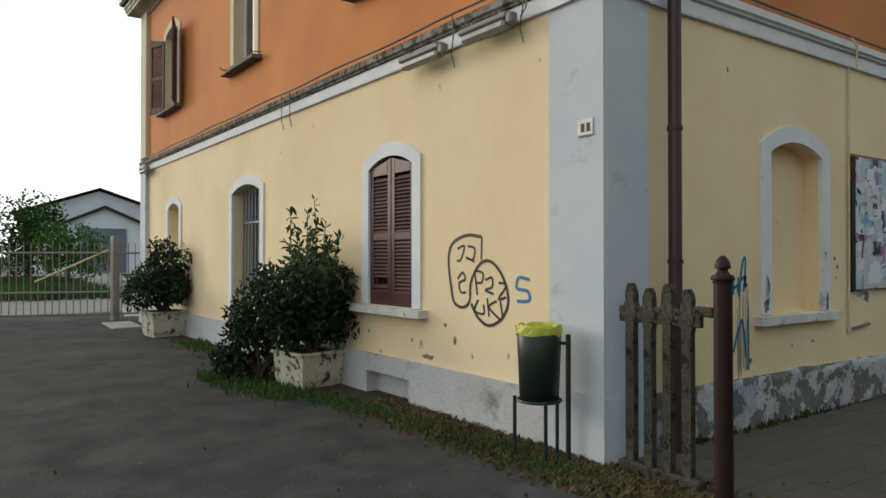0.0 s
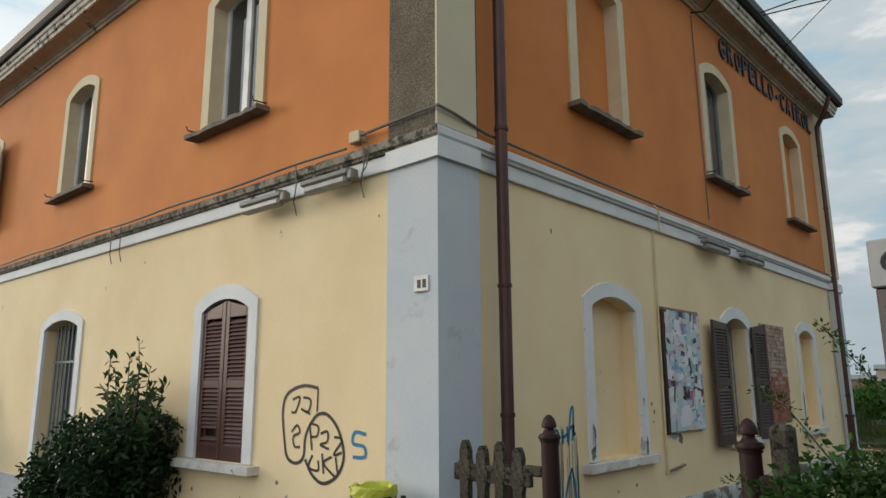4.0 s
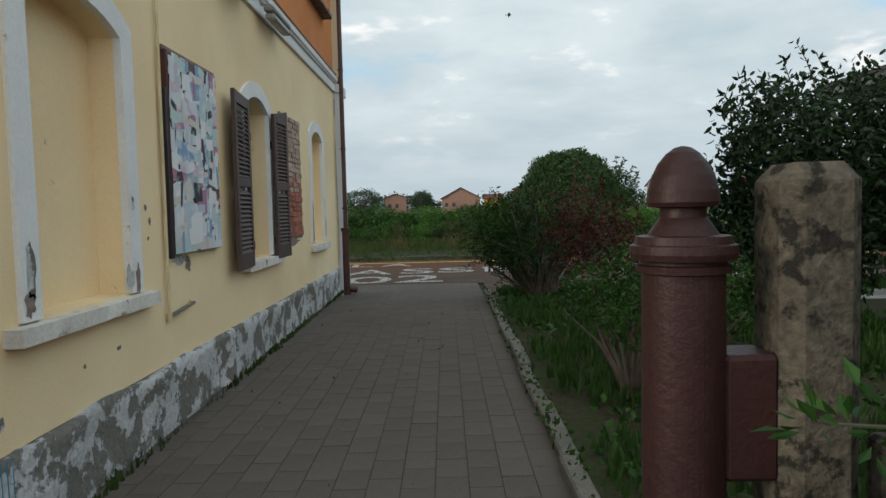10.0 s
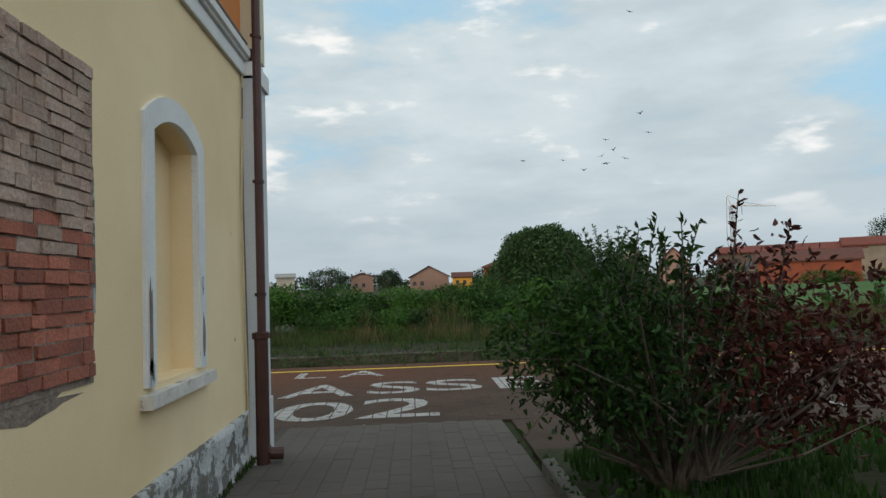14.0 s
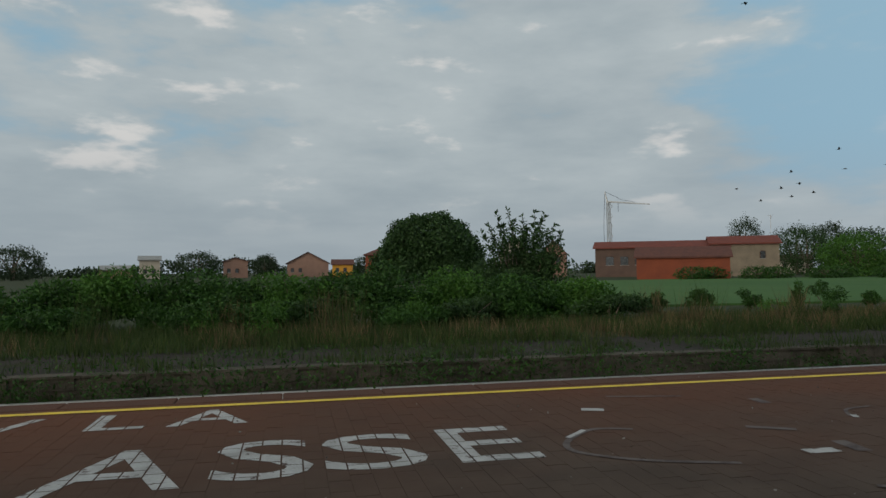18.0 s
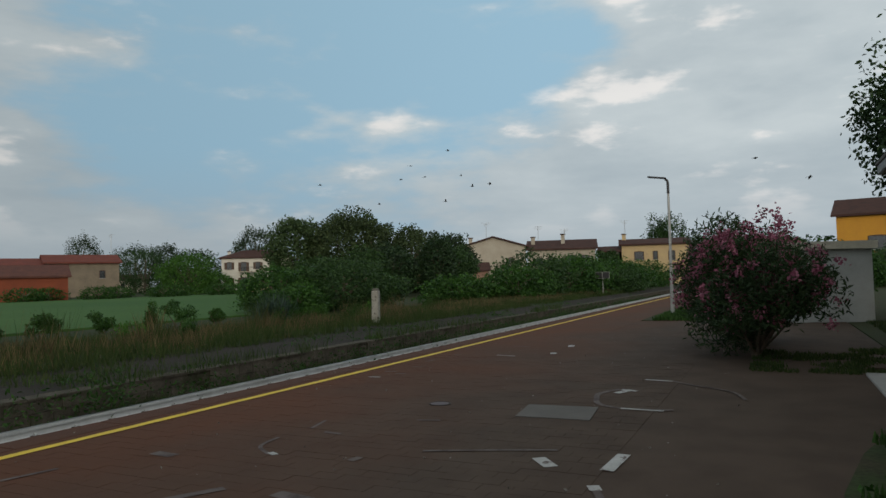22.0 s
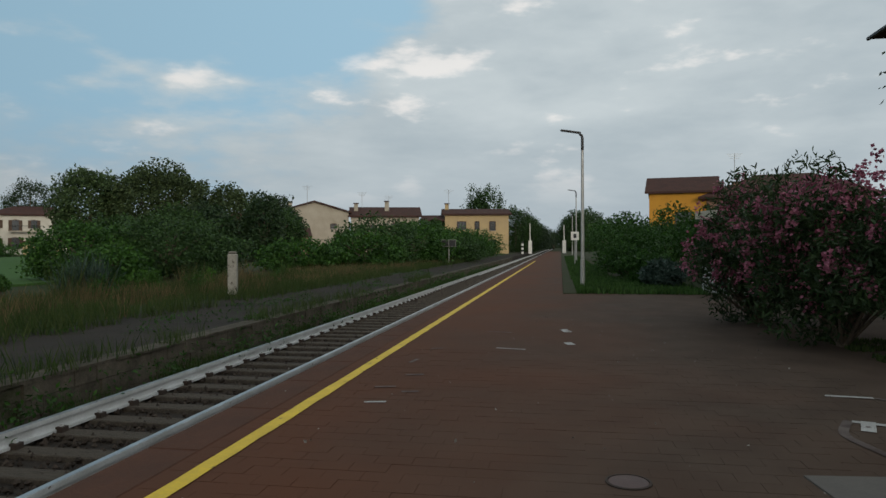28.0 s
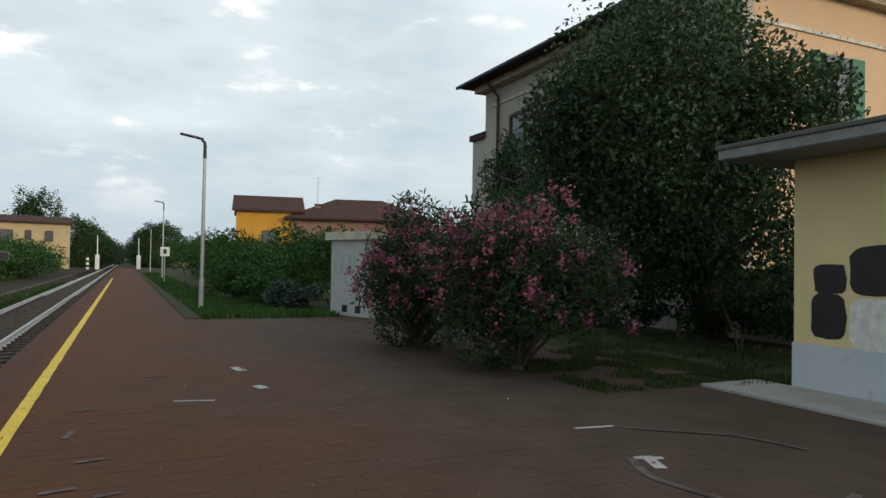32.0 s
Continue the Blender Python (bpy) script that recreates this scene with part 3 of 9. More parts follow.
M_WHITEWALL = mat("bright_house_plaster", (0.52, 0.50, 0.44), 0.9, other=(0.45, 0.43, 0.37), scale=0.6, fine=10, vary=0.10, bump=0.08)
M_VILLA = mat("villa_plaster", (0.42, 0.38, 0.32), 0.9, other=(0.36, 0.31, 0.25), scale=0.35, fine=20, vary=0.1, bump=0.12, patch=(0.28, 0.22, 0.17), amount=0.58, patch_scale=0.8, edge=0.2)
# villa plaster again, with the orange of low sun put into the colour
M_VILLA_SUNLIT = mat("villa_sunlit_plaster", (0.60, 0.40, 0.24), 0.9, other=(0.54, 0.36, 0.22), scale=0.35, fine=20, vary=0.1, bump=0.12)
M_WINDOWDARK = mat("dark_window", (0.025, 0.028, 0.03), 0.15, scale=2, vary=0.1, bump=0.0, spec=0.8)
M_WOODDARK = mat("dark_wood", (0.07, 0.04, 0.025), 0.7, scale=3, vary=0.2, bump=0.1)
M_GREENSHUT = mat("green_shutter_paint", (0.03, 0.15, 0.08), 0.6, scale=3, vary=0.15, bump=0.1)
M_CABINET = mat("white_cabinet_paint", (0.40, 0.42, 0.41), 0.7, other=(0.33, 0.34, 0.32), scale=1.5, fine=40, vary=0.10, bump=0.05, patch=(0.24, 0.24, 0.22), amount=0.62, patch_scale=2.0, edge=0.15)
M_CABTOP = mat("cabinet_concrete_top", (0.50, 0.47, 0.38), 0.9, scale=3, vary=0.15, bump=0.2)
M_GHOSTINK = mat("faded_spray_paint", (0.36, 0.37, 0.36), 0.8, scale=20, vary=0.2, bump=0.0)
M_GALV = mat("galvanised_steel", (0.40, 0.41, 0.40), 0.5, 0.6, other=(0.34, 0.34, 0.33), scale=4, vary=0.1, bump=0.05)
M_SIGNMETAL = mat("brushed_sign_metal", (0.34, 0.34, 0.33), 0.4, 0.6, other=(0.28, 0.27, 0.25), scale=2, fine=50, vary=0.06, bump=0.03)
M_SIGNLEG = mat("bronze_sign_leg", (0.14, 0.115, 0.10), 0.32, 0.6, other=(0.11, 0.09, 0.08), scale=2, fine=60, vary=0.08, bump=0.03)
M_GATE = mat("grey_gate_paint", (0.24, 0.23, 0.20), 0.6, 0.3, other=(0.19, 0.17, 0.15), scale=6, vary=0.15, bump=0.06)
M_SHED = mat("shed_white_plaster", (0.70, 0.74, 0.76), 0.85, other=(0.62, 0.66, 0.68), scale=0.6, vary=0.06, bump=0.06)
M_SHEDDOOR = mat("grey_blue_door", (0.16, 0.19, 0.23), 0.6, scale=1, vary=0.1, bump=0.05)
M_BARK = mat("tree_bark", (0.11, 0.085, 0.062), 1.0, other=(0.07, 0.055, 0.04), scale=9, fine=40, vary=0.35, bump=0.8, stretch=(1, 1, 0.3))
M_GREENTWIG = mat("green_twigs", (0.045, 0.050, 0.025), 0.8, scale=8, vary=0.25, bump=0.1)
M_TWIG = mat("grey_twigs", (0.13, 0.105, 0.085), 0.9, scale=8, vary=0.25, bump=0.2)
M_BIRD = mat("bird_plumage", (0.022, 0.020, 0.020), 0.7, scale=8, vary=0.2, bump=0.0)
L_LAUREL = leaf_mat("laurel_leaves", (0.012, 0.036, 0.014), (0.035, 0.082, 0.028), 0.35, 0.12)
L_FRESH = leaf_mat("fresh_shoots", (0.030, 0.075, 0.022), (0.075, 0.14, 0.04), 0.4, 0.2)
L_DARK = leaf_mat("dark_leaves", (0.013, 0.034, 0.012), (0.036, 0.074, 0.025), 0.5, 0.15)
L_BUSH = leaf_mat("hedge_leaves", (0.018, 0.060, 0.009), (0.052, 0.135, 0.020), 0.55, 0.2)
L_LIGHT = leaf_mat("light_green_leaves", (0.038, 0.115, 0.012), (0.085, 0.20, 0.030), 0.55, 0.25)
L_RED = leaf_mat("dying_red_leaves", (0.052, 0.017, 0.014), (0.15, 0.042, 0.030), 0.6, 0.15)
L_PINK = leaf_mat("pink_blossom", (0.28, 0.070, 0.125), (0.52, 0.20, 0.28), 0.6, 0.2)
L_OLEANDER = leaf_mat("oleander_leaves", (0.018, 0.042, 0.013), (0.050, 0.090, 0.030), 0.5, 0.15)
L_OLIVE = leaf_mat("olive_tree_leaves", (0.036, 0.064, 0.023), (0.078, 0.112, 0.042), 0.6, 0.2)
L_POPLAR = leaf_mat("poplar_leaves", (0.042, 0.080, 0.030), (0.090, 0.140, 0.052), 0.6, 0.22)
L_LIME = leaf_mat("lime_leaves", (0.030, 0.062, 0.024), (0.064, 0.118, 0.044), 0.5, 0.25)
L_WHITEF = leaf_mat("white_blossom", (0.34, 0.36, 0.20), (0.55, 0.56, 0.40), 0.6, 0.2)
L_BERRY = leaf_mat("orange_berries", (0.48, 0.10, 0.015), (0.65, 0.20, 0.03), 0.5, 0.1)
L_TREE = leaf_mat("tree_leaves", (0.020, 0.052, 0.014), (0.052, 0.110, 0.029), 0.55, 0.2)
# leaves for the distance, greyed so that the haze is in their colour
L_FARTREE = leaf_mat("hazed_far_leaves", (0.024, 0.046, 0.024), (0.050, 0.082, 0.036), 0.7, 0.15)
L_BLUEG = leaf_mat("yucca_leaves", (0.030, 0.060, 0.045), (0.06, 0.10, 0.075), 0.5, 0.1)
G_GRASS = leaf_mat("green_grass", (0.030, 0.082, 0.017), (0.080, 0.160, 0.036), 0.6, 0.3)
G_DRY = leaf_mat("dry_grass", (0.10, 0.080, 0.040), (0.25, 0.19, 0.095), 0.7, 0.35)
G_MIX = leaf_mat("rough_grass", (0.030, 0.070, 0.015), (0.090, 0.120, 0.036), 0.65, 0.35)


def glass_mat():
    m, nt, bsdf = node_mat("window_glass")
    bsdf.inputs["Base Color"].default_value = (0.02, 0.025, 0.028, 1)
    bsdf.inputs["Roughness"].default_value = 0.06
    bsdf.inputs["Specular IOR Level"].default_value = 0.9
    bsdf.inputs["Coat Weight"].default_value = 0.5
    n = nt.nodes.new("ShaderNodeTexNoise")
    n.inputs["Scale"].default_value = 1.3
    b = nt.nodes.new("ShaderNodeBump")
    b.inputs["Strength"].default_value, b.inputs["Distance"].default_value = 0.05, 0.05
    nt.links.new(n.outputs[0], b.inputs["Height"])
    nt.links.new(b.outputs[0], bsdf.inputs["Normal"])
    return m


M_GLASS = glass_mat()

# ---- the station building ----
BW, BL, EAVE = 12.6, 10.60, 6.64  # along x (to the west) and along y (to the tracks)
SLANT = 0.040  # the street front leaves the square: y falls by this for each metre of x
SKEW = math.degrees(math.atan(SLANT))


def south(u, o, z):
    return (u, SLANT * u - o, z)


def east(u, o, z):
    return (o, u, z)


def arch(c, w, spring, rise, n=10):
    """Points along a flat arch, from its west or near foot to the other."""
    h = w / 2
    r = (h * h + rise * rise) / (2 * rise)
    a = math.asin(min(1, h / r))
    return [(c + r * math.sin(-a + 2 * a * k / n), spring + rise - r + r * math.cos(-a + 2 * a * k / n)) for k in range(n + 1)]


def wall_panel(side, u0, u1, z0, z1, openings, depth=0.32, out=0.0):
    """A wall face with arched openings and their reveals. openings: (centre, width, foot, spring, rise)."""
    bm = bmesh.new()

    def quad(pts):
        bm.faces.new([bm.verts.new(side(*p)) for p in pts])

    for o in (out, out - depth):
        at = u0
        for c, w, foot, spring, rise in sorted(openings):
            a, b = c - w / 2, c + w / 2
            quad([(at, o, z0), (a, o, z0), (a, o, z1), (at, o, z1)])
            if foot > z0:
                quad([(a, o, z0), (b, o, z0), (b, o, foot), (a, o, foot)])
            pts = arch(c, w, spring, rise)
            for p, q in zip(pts, pts[1:]):
                quad([(p[0], o, p[1]), (q[0], o, q[1]), (q[0], o, z1), (p[0], o, z1)])
            at = b
        quad([(at, o, z0), (u1, o, z0), (u1, o, z1), (at, o, z1)])
    for c, w, foot, spring, rise in openings:
        a, b = c - w / 2, c + w / 2
        ring = [(a, foot), *arch(c, w, spring, rise), (b, foot)]
        for p, q in zip(ring, ring[1:] + ring[:1]):
            quad([(p[0], out, p[1]), (q[0], out, q[1]), (q[0], out - depth, q[1]), (p[0], out - depth, p[1])])
    for za in (z0, z1):
        quad([(u0, out, za), (u1, out, za), (u1, out - depth, za), (u0, out - depth, za)])
    bmesh.ops.remove_doubles(bm, verts=bm.verts, dist=0.0005)
    return bm


def surround(side, c, w, foot, spring, rise, band=0.135, proud=0.022, inward=0.02):
    bm = bmesh.new()
    inner = [(c - w / 2 + 0.004, foot), *arch(c, w - 0.008, spring - 0.003, rise), (c + w / 2 - 0.004, foot)]
    outer = [(c - w / 2 - band, foot), *arch(c, w + 2 * band, spring + 0.065, rise + 0.07), (c + w / 2 + band, foot)]
    rows = [[bm.verts.new(side(u, o, z)) for u, z in pts] for pts, o in ((inner, -inward), (inner, proud), (outer, proud), (outer, -0.01))]
    for r, s in zip(rows, rows[1:]):
        for k in range(len(r) - 1):
            bm.faces.new((r[k], r[k + 1], s[k + 1], s[k]))
    return bm


def sided(side, u0, u1, o0, o1, z0, z1, bevel=0.0):
    bm = boxed(u0, u1, o0, o1, z0, z1, bevel)
    for v in bm.verts:
        v.co = side(*v.co)
    return bm


def arched_plate(side, c, w, foot, spring, rise, o0, o1):
    """A flat filling in the shape of the opening."""
    bm = bmesh.new()
    ring = [(c - w / 2, foot), *arch(c, w, spring, rise), (c + w / 2, foot)]
    a = [bm.verts.new(side(u, o0, z)) for u, z in ring]
    b = [bm.verts.new(side(u, o1, z)) for u, z in ring]
    bm.faces.new(a), bm.faces.new(b[::-1])
    for k in range(len(a)):
        j = (k + 1) % len(a)
        bm.faces.new((a[k], a[j], b[j], b[k]))
    return bm


def worn_sill(side, c, half, o1, z0, z1, seed):
    """A stone sill with a chipped front edge."""
    rng = random.Random(seed)
    bm = bmesh.new()
    n = 14
    rows = []
    for k in range(n + 1):
        u = c - half + 2 * half * k / n
        chip = 0.012 * rng.random() if rng.random() < 0.6 else 0.03 * rng.random()
        rows.append([bm.verts.new(side(u, o, z)) for o, z in ((-0.2, z0), (o1 - chip * 0.6, z0), (o1 - chip, z1 - 0.5 * chip), (-0.2, z1))])
    for r, s in zip(rows, rows[1:]):
        for k in range(4):
            bm.faces.new((r[k], s[k], s[(k + 1) % 4], r[(k + 1) % 4]))
    bm.faces.new(rows[0]), bm.faces.new(rows[-1][::-1])
    return bm


def shutter_leaf(parent, w, h, rise_in, rise_out, material, slat_material=None, seed=0, gap=None):
    """One louvred leaf, hung at x = 0, in its own space (x across, y outward, z up); its top follows the arch."""
    leaf = new("shutter_leaf")
    leaf.parent = parent
    st, th = 0.062, 0.034

    def bar(name, x0, x1, z0, z1, z1b=None):
        bm = boxed(x0, x1, 0, th, z0, z1)
        if z1b is not None:
            for v in bm.verts:
                if v.co.z > (z0 + z1) / 2 and v.co.x > (x0 + x1) / 2:
                    v.co.z = z1b
        bmesh.ops.bevel(bm, geom=bm.edges[:], offset=0.004, segments=1, affect="EDGES")
        return part(name, bm, material, leaf)

    top_at = lambda x: h + rise_in + (rise_out - rise_in) * x / w
    bar("stile", 0, st, 0, top_at(0) - 0.01, top_at(st) - 0.01)
    bar("stile", w - st, w, 0, top_at(w - st) - 0.01, top_at(w) - 0.01)
    bar("rail", st, w - st, 0, 0.13)
    bar("rail", st, w - st, h * 0.47, h * 0.47 + 0.075)
    bar("rail", st, w - st, min(top_at(st), top_at(w - st)) - 0.10, top_at(st) - 0.012, top_at(w - st) - 0.012)
    slat = boxed(st - 0.004, w - st + 0.004, -0.004, 0.004, -0.023, 0.023)
    bmesh.ops.rotate(slat, cent=(0, 0, 0), matrix=Matrix.Rotation(radians(38), 3, "X"), verts=slat.verts)
    me = bm_mesh("slat", slat, slat_material or material)
    rng = random.Random(seed)
    for lo, hi in ((0.13, h * 0.47), (h * 0.47 + 0.075, min(top_at(st), top_at(w - st)) - 0.10)):
        z = lo + 0.02
        while z < hi - 0.01:
            if not (gap and gap[0] < z < gap[1]):
                s = new("slat", me)
                s.parent = leaf
                s.matrix_basis = pose(0, th / 2, z, rng.uniform(-3, 3))
            z += 0.037
    return leaf


def sash(parent, side, c, w, foot, spring, rise, o, material=M_WHITE, split=True):
    """A white casement window set back in its opening."""
    fr = 0.055
    frame_part = part("window_frame", surround(lambda u, oo, z: side(u, o + oo, z), c, w - 2 * fr, foot + fr, spring, rise * 0.9, fr, 0.03), material, parent, "white lacquered casement frame")
    part("bottom_rail", sided(side, c - w / 2, c + w / 2, o - 0.01, o + 0.04, foot, foot + fr), material, parent)
    xs = (c - w / 2, c + w / 2) if not split else (c - w / 2, c, c + w / 2)
    if split:
        part("mullion", sided(side, c - 0.045, c + 0.045, o - 0.005, o + 0.035, foot + fr, spring + rise * 0.9), material, parent)
    for a, b in zip(xs, xs[1:]):
        part("pane", arched_plate(side, (a + b) / 2, b - a - 0.02, foot, spring - 0.01, rise * 0.6, o - 0.002, o + 0.006), M_GLASS, parent, "dark reflecting glass pane")
    return frame_part


# openings: centre, clear width, foot, spring of the arch, rise
RISE = 0.11
LOW, HIGH = (0.90, 2.28), (4.20, 5.655)
S_LOW = [(-2.68, 0.81, *LOW, RISE), (-6.58, 1.10, 0.30, 2.33, RISE), (-10.27, 0.74, 0.92, 2.29, RISE)]
S_HIGH = [(-2.78, 0.86, *HIGH, RISE), (-6.66, 0.84, *HIGH, RISE), (-10.42, 0.84, *HIGH, RISE)]
E_LOW = [(2.45, 0.85, *LOW, RISE), (5.58, 0.76, *LOW, RISE), (8.53, 0.76, *LOW, RISE)]
E_HIGH = [(2.42, 0.86, *HIGH, RISE), (5.61, 0.84, *HIGH, RISE), (8.84, 0.83, *HIGH, RISE)]
PLINTH = 0.40
tagged(part("wall_south_lower", wall_panel(south, -BW, 0, PLINTH, 3.30, S_LOW), M_YELLOW), "pale yellow plastered lower wall with a few chips", "wall", "", "structure")
tagged(part("wall_south_upper", wall_panel(south, -BW, 0, 3.38, EAVE, S_HIGH), M_ORANGE), "orange plastered upper wall", "wall", "", "structure")
tagged(part("wall_east_lower", wall_panel(east, 0.325, BL, PLINTH, 3.30, E_LOW), M_YELLOW), "pale yellow plastered side wall, peeling low down", "wall", "", "structure")
tagged(part("wall_east_upper", wall_panel(east, 0.325, BL, 3.38, EAVE, E_HIGH), M_ORANGE), "orange plastered upper side wall", "wall", "", "structure")
setting("wall_north", boxed(-BW, -0.33, BL - 0.32, BL, -0.25, EAVE), M_YELLOW, "plastered wall facing the tracks", "wall")
setting("wall_west", boxed(-BW, -BW + 0.32, 0.33 - SLANT * BW, BL - 0.33, 0.0, EAVE), M_YELLOW, "plastered gable wall towards the yard", "wall")
setting("floor", boxed(-BW + 0.33, -0.33, 0.33, BL - 0.33, 0.28, 0.32), M_WOODDARK, "dark floor inside the station", "floor")
setting("ceiling", boxed(-BW + 0.33, -0.33, 0.33, BL - 0.33, 3.2, 3.28), M_CREAM, "plain plaster ceiling between the storeys", "ceiling")

# plinth: south side with a recessed vent, east side rough and peeling
setting("plinth_south", wall_panel(south, -BW, 0.0, -0.05, PLINTH, [(-2.70, 0.78, -0.03, 0.22, 0.003)], 0.34, 0.035), M_PLINTH_S, "grey rendered plinth with a recessed vent", "plinth")
setting("vent_back", sided(south, -3.18, -2.23, -0.12, -0.10, -0.04, 0.3), M_PLINTH_S, "grey back of the plinth vent", "vent")


def rough_plinth(y0, y1):
    bm = bmesh.new()
    nu, nz = int((y1 - y0) / 0.055), 10
    grid = []
    for i in range(nu + 1):
        y = y0 + (y1 - y0) * i / nu
        top = PLINTH + 0.035 * noise.noise(Vector((y * 1.8, 0, 5))) + 0.012 * noise.noise(Vector((y * 9, 1, 5)))
        col = []
        for k in range(nz + 1):
            z = -0.14 + (top + 0.14) * k / nz
            o = 0.035 + 0.020 * noise.noise(Vector((y * 3.1, z * 4, 2))) + 0.012 * noise.noise(Vector((y * 11, z * 13, 4)))
            if noise.noise(Vector((y * 1.3, z * 2.2, 9))) > 0.12:
                o -= 0.022
            col.append(bm.verts.new((o, y, z)))
        col.append(bm.verts.new((-0.05, y, top)))
        grid.append(col)
    for a, b in zip(grid, grid[1:]):
        for k in range(nz + 1):
            bm.faces.new((a[k], b[k], b[k + 1], a[k + 1]))
    return bm


setting("plinth_east", rough_plinth(0.0, BL + 0.03), M_PLINTH, "rough grey plinth, its render fallen off in patches", "plinth", True)


def ring_profile(profile, name, material, label, category, sides=range(4)):
    """A moulding that runs round the building. profile: (out, height)."""
    bm = bmesh.new()
    rings = []
    for o, z in profile:
        rings.append([bm.verts.new(p) for p in ((o, -o, z), (o, BL + o, z), (-BW - o, BL + o, z), (-BW - o, -o - SLANT * BW, z))])
    for r, s in zip(rings, rings[1:]):
        for k in sides:
            bm.faces.new((r[k], r[(k + 1) % 4], s[(k + 1) % 4], s[k]))
    return setting(name, bm, material, label, category)


ring_profile([(-0.01, 3.2), (0.030, 3.2), (0.034, 3.215), (0.034, 3.295), (0.026, 3.301), (0.026, 3.323), (-0.01, 3.325)], "trim_string_course", M_TRIM, "white painted string course between the storeys", "trim")
LEDGE = [(0.0, 3.325), (0.050, 3.33), (0.055, 3.345), (0.078, 3.357), (0.082, 3.413), (0.06, 3.43), (0.0, 3.445)]
ring_profile(LEDGE, "trim_ledge", M_LEDGE, "dark weathered stone ledge above the string course", "ledge", (1, 2, 3))
ring_profile(LEDGE, "trim_ledge_side", M_TRIM, "white painted ledge along the side wall", "ledge", (0,))
ring_profile([(-0.01, 6.50), (0.03, 6.505), (0.042, 6.535), (0.062, 6.545), (0.07, 6.575), (0.13, 6.60), (0.29, 6.622)], "trim_cornice", M_CORNICE, "brown stained plaster cornice under the eaves", "cornice")
ring_profile([(0.27, 6.618), (0.298, 6.62), (0.302, 6.672), (0.325, 6.687), (0.33, 6.742), (0.352, 6.757), (0.357, 6.812), (0.25, 6.822)], "trim_cornice_lip", M_CORNICE_LIP, "pale flaking lip of the cornice", "cornice")
ring_profile([(0.34, 6.825), (0.40, 6.83), (0.44, 6.88), (0.445, 7.01), (0.43, 7.01), (0.40, 6.892), (0.34, 6.892)], "gutter", M_GUTTER, "dark metal eaves gutter", "gutter")


def hip_roof():
    bm = bmesh.new()
    o, z, h = 0.40, 6.92, 2.0
    a = [bm.verts.new(p) for p in ((o, -o, z), (o, BL + o, z), (-BW - o, BL + o, z), (-BW - o, -o - SLANT * BW, z))]
    m = BL / 2
    r = [bm.verts.new((-m, m, z + h)), bm.verts.new((-BW + m, m, z + h))]
    for f in ((a[0], a[1], r[0]), (a[1], a[2], r[1], r[0]), (a[2], a[3], r[1]), (a[3], a[0], r[0], r[1])):
        bm.faces.new(f)
    return bm


setting("roof", hip_roof(), M_TILE_DARK, "dark tiled hipped roof of the station", "roof")

# corner pilasters, lower and upper, with their caps
def pilaster(cx, cy, sx, sy):
    """An L-shaped corner strip; sx, sy point outward from the building."""
    w, wy, p = 0.47, 0.405, 0.055 if cy < 1 else 0.095
    return [(cx + sx * p, cy + sy * p), (cx + sx * p, cy - sy * wy), (cx - sx * 0.02, cy - sy * wy), (cx - sx * 0.02, cy - sy * 0.02), (cx - sx * w, cy - sy * 0.02), (cx - sx * w, cy + sy * p)]


for cx, cy, sx, sy in ((0, 0, 1, -1), (0, BL, 1, 1), (-BW, -SLANT * BW, -1, -1)):
    plan = pilaster(cx, cy, sx, sy)
    setting("corner_pilaster_lower", slab(bmesh.new(), plan, 0.44, 3.205), M_GREYBLUE, "grey-blue painted corner pilaster, chalky and stained", "pilaster")
    base = [(x + sx * 0.015 * (1 if abs(x - cx) < 0.2 else 0), y + sy * 0.015 * (1 if abs(y - cy) < 0.2 else 0)) for x, y in plan]
    setting("corner_pilaster_base", slab(bmesh.new(), base, -0.25, 0.437), M_GREYBLUE, "grey-blue pilaster base, cracked", "pilaster")
    setting("corner_pilaster_cap", slab(bmesh.new(), [(x * 1.0 + (0.03 * sx if abs(x - cx) < 0.2 else 0), y + (0.03 * sy if abs(y - cy) < 0.2 else 0)) for x, y in plan], 3.18, 3.327), M_TRIM, "white capital of the corner pilaster", "pilaster")
    setting("corner_pilaster_upper", slab(bmesh.new(), plan, 3.435, 6.555), M_PILASTER_OLD if (cx, cy) == (0, 0) else M_PILASTER_CREAM, "cream upper pilaster dark with lichen", "pilaster")
for u0, u1, side in ((0.075, 0.385, east),):
    setting("pilaster_face", sided(side, u0 - (0.135 if u0 < 1 else 0), u1 - 0.002, 0.04, 0.0585, 3.437, 6.55), M_PILASTER_CREAM, "clean cream side of the upper pilaster", "pilaster")


# windows, one group for each
def window(index, label, side, opening, sill_material, sill_z, sill_half=0.60, trim=M_TRIM, lip=0.12, thick=0.075):
    w = tagged(new(f"window_{index}"), label, "window", "", "structure")
    c, wd, foot, spring, rise = opening
    part("surround", surround(side, c, wd, foot, spring, rise, inward=0.165 if trim is M_CREAM else 0.02), trim, w, "painted arched surround")
    if sill_material:
        part("sill", worn_sill(side, c, sill_half, lip, sill_z - thick, sill_z, index), sill_material, w, "worn stone sill")
    return w


def niche(w, side, opening, material, depth=0.16):
    c, wd, foot, spring, rise = opening
    part("blind_panel", arched_plate(side, c, wd + 0.03, foot - 0.01, spring, rise + 0.015, -depth - 0.12, -depth), material, w, "plastered blind panel")


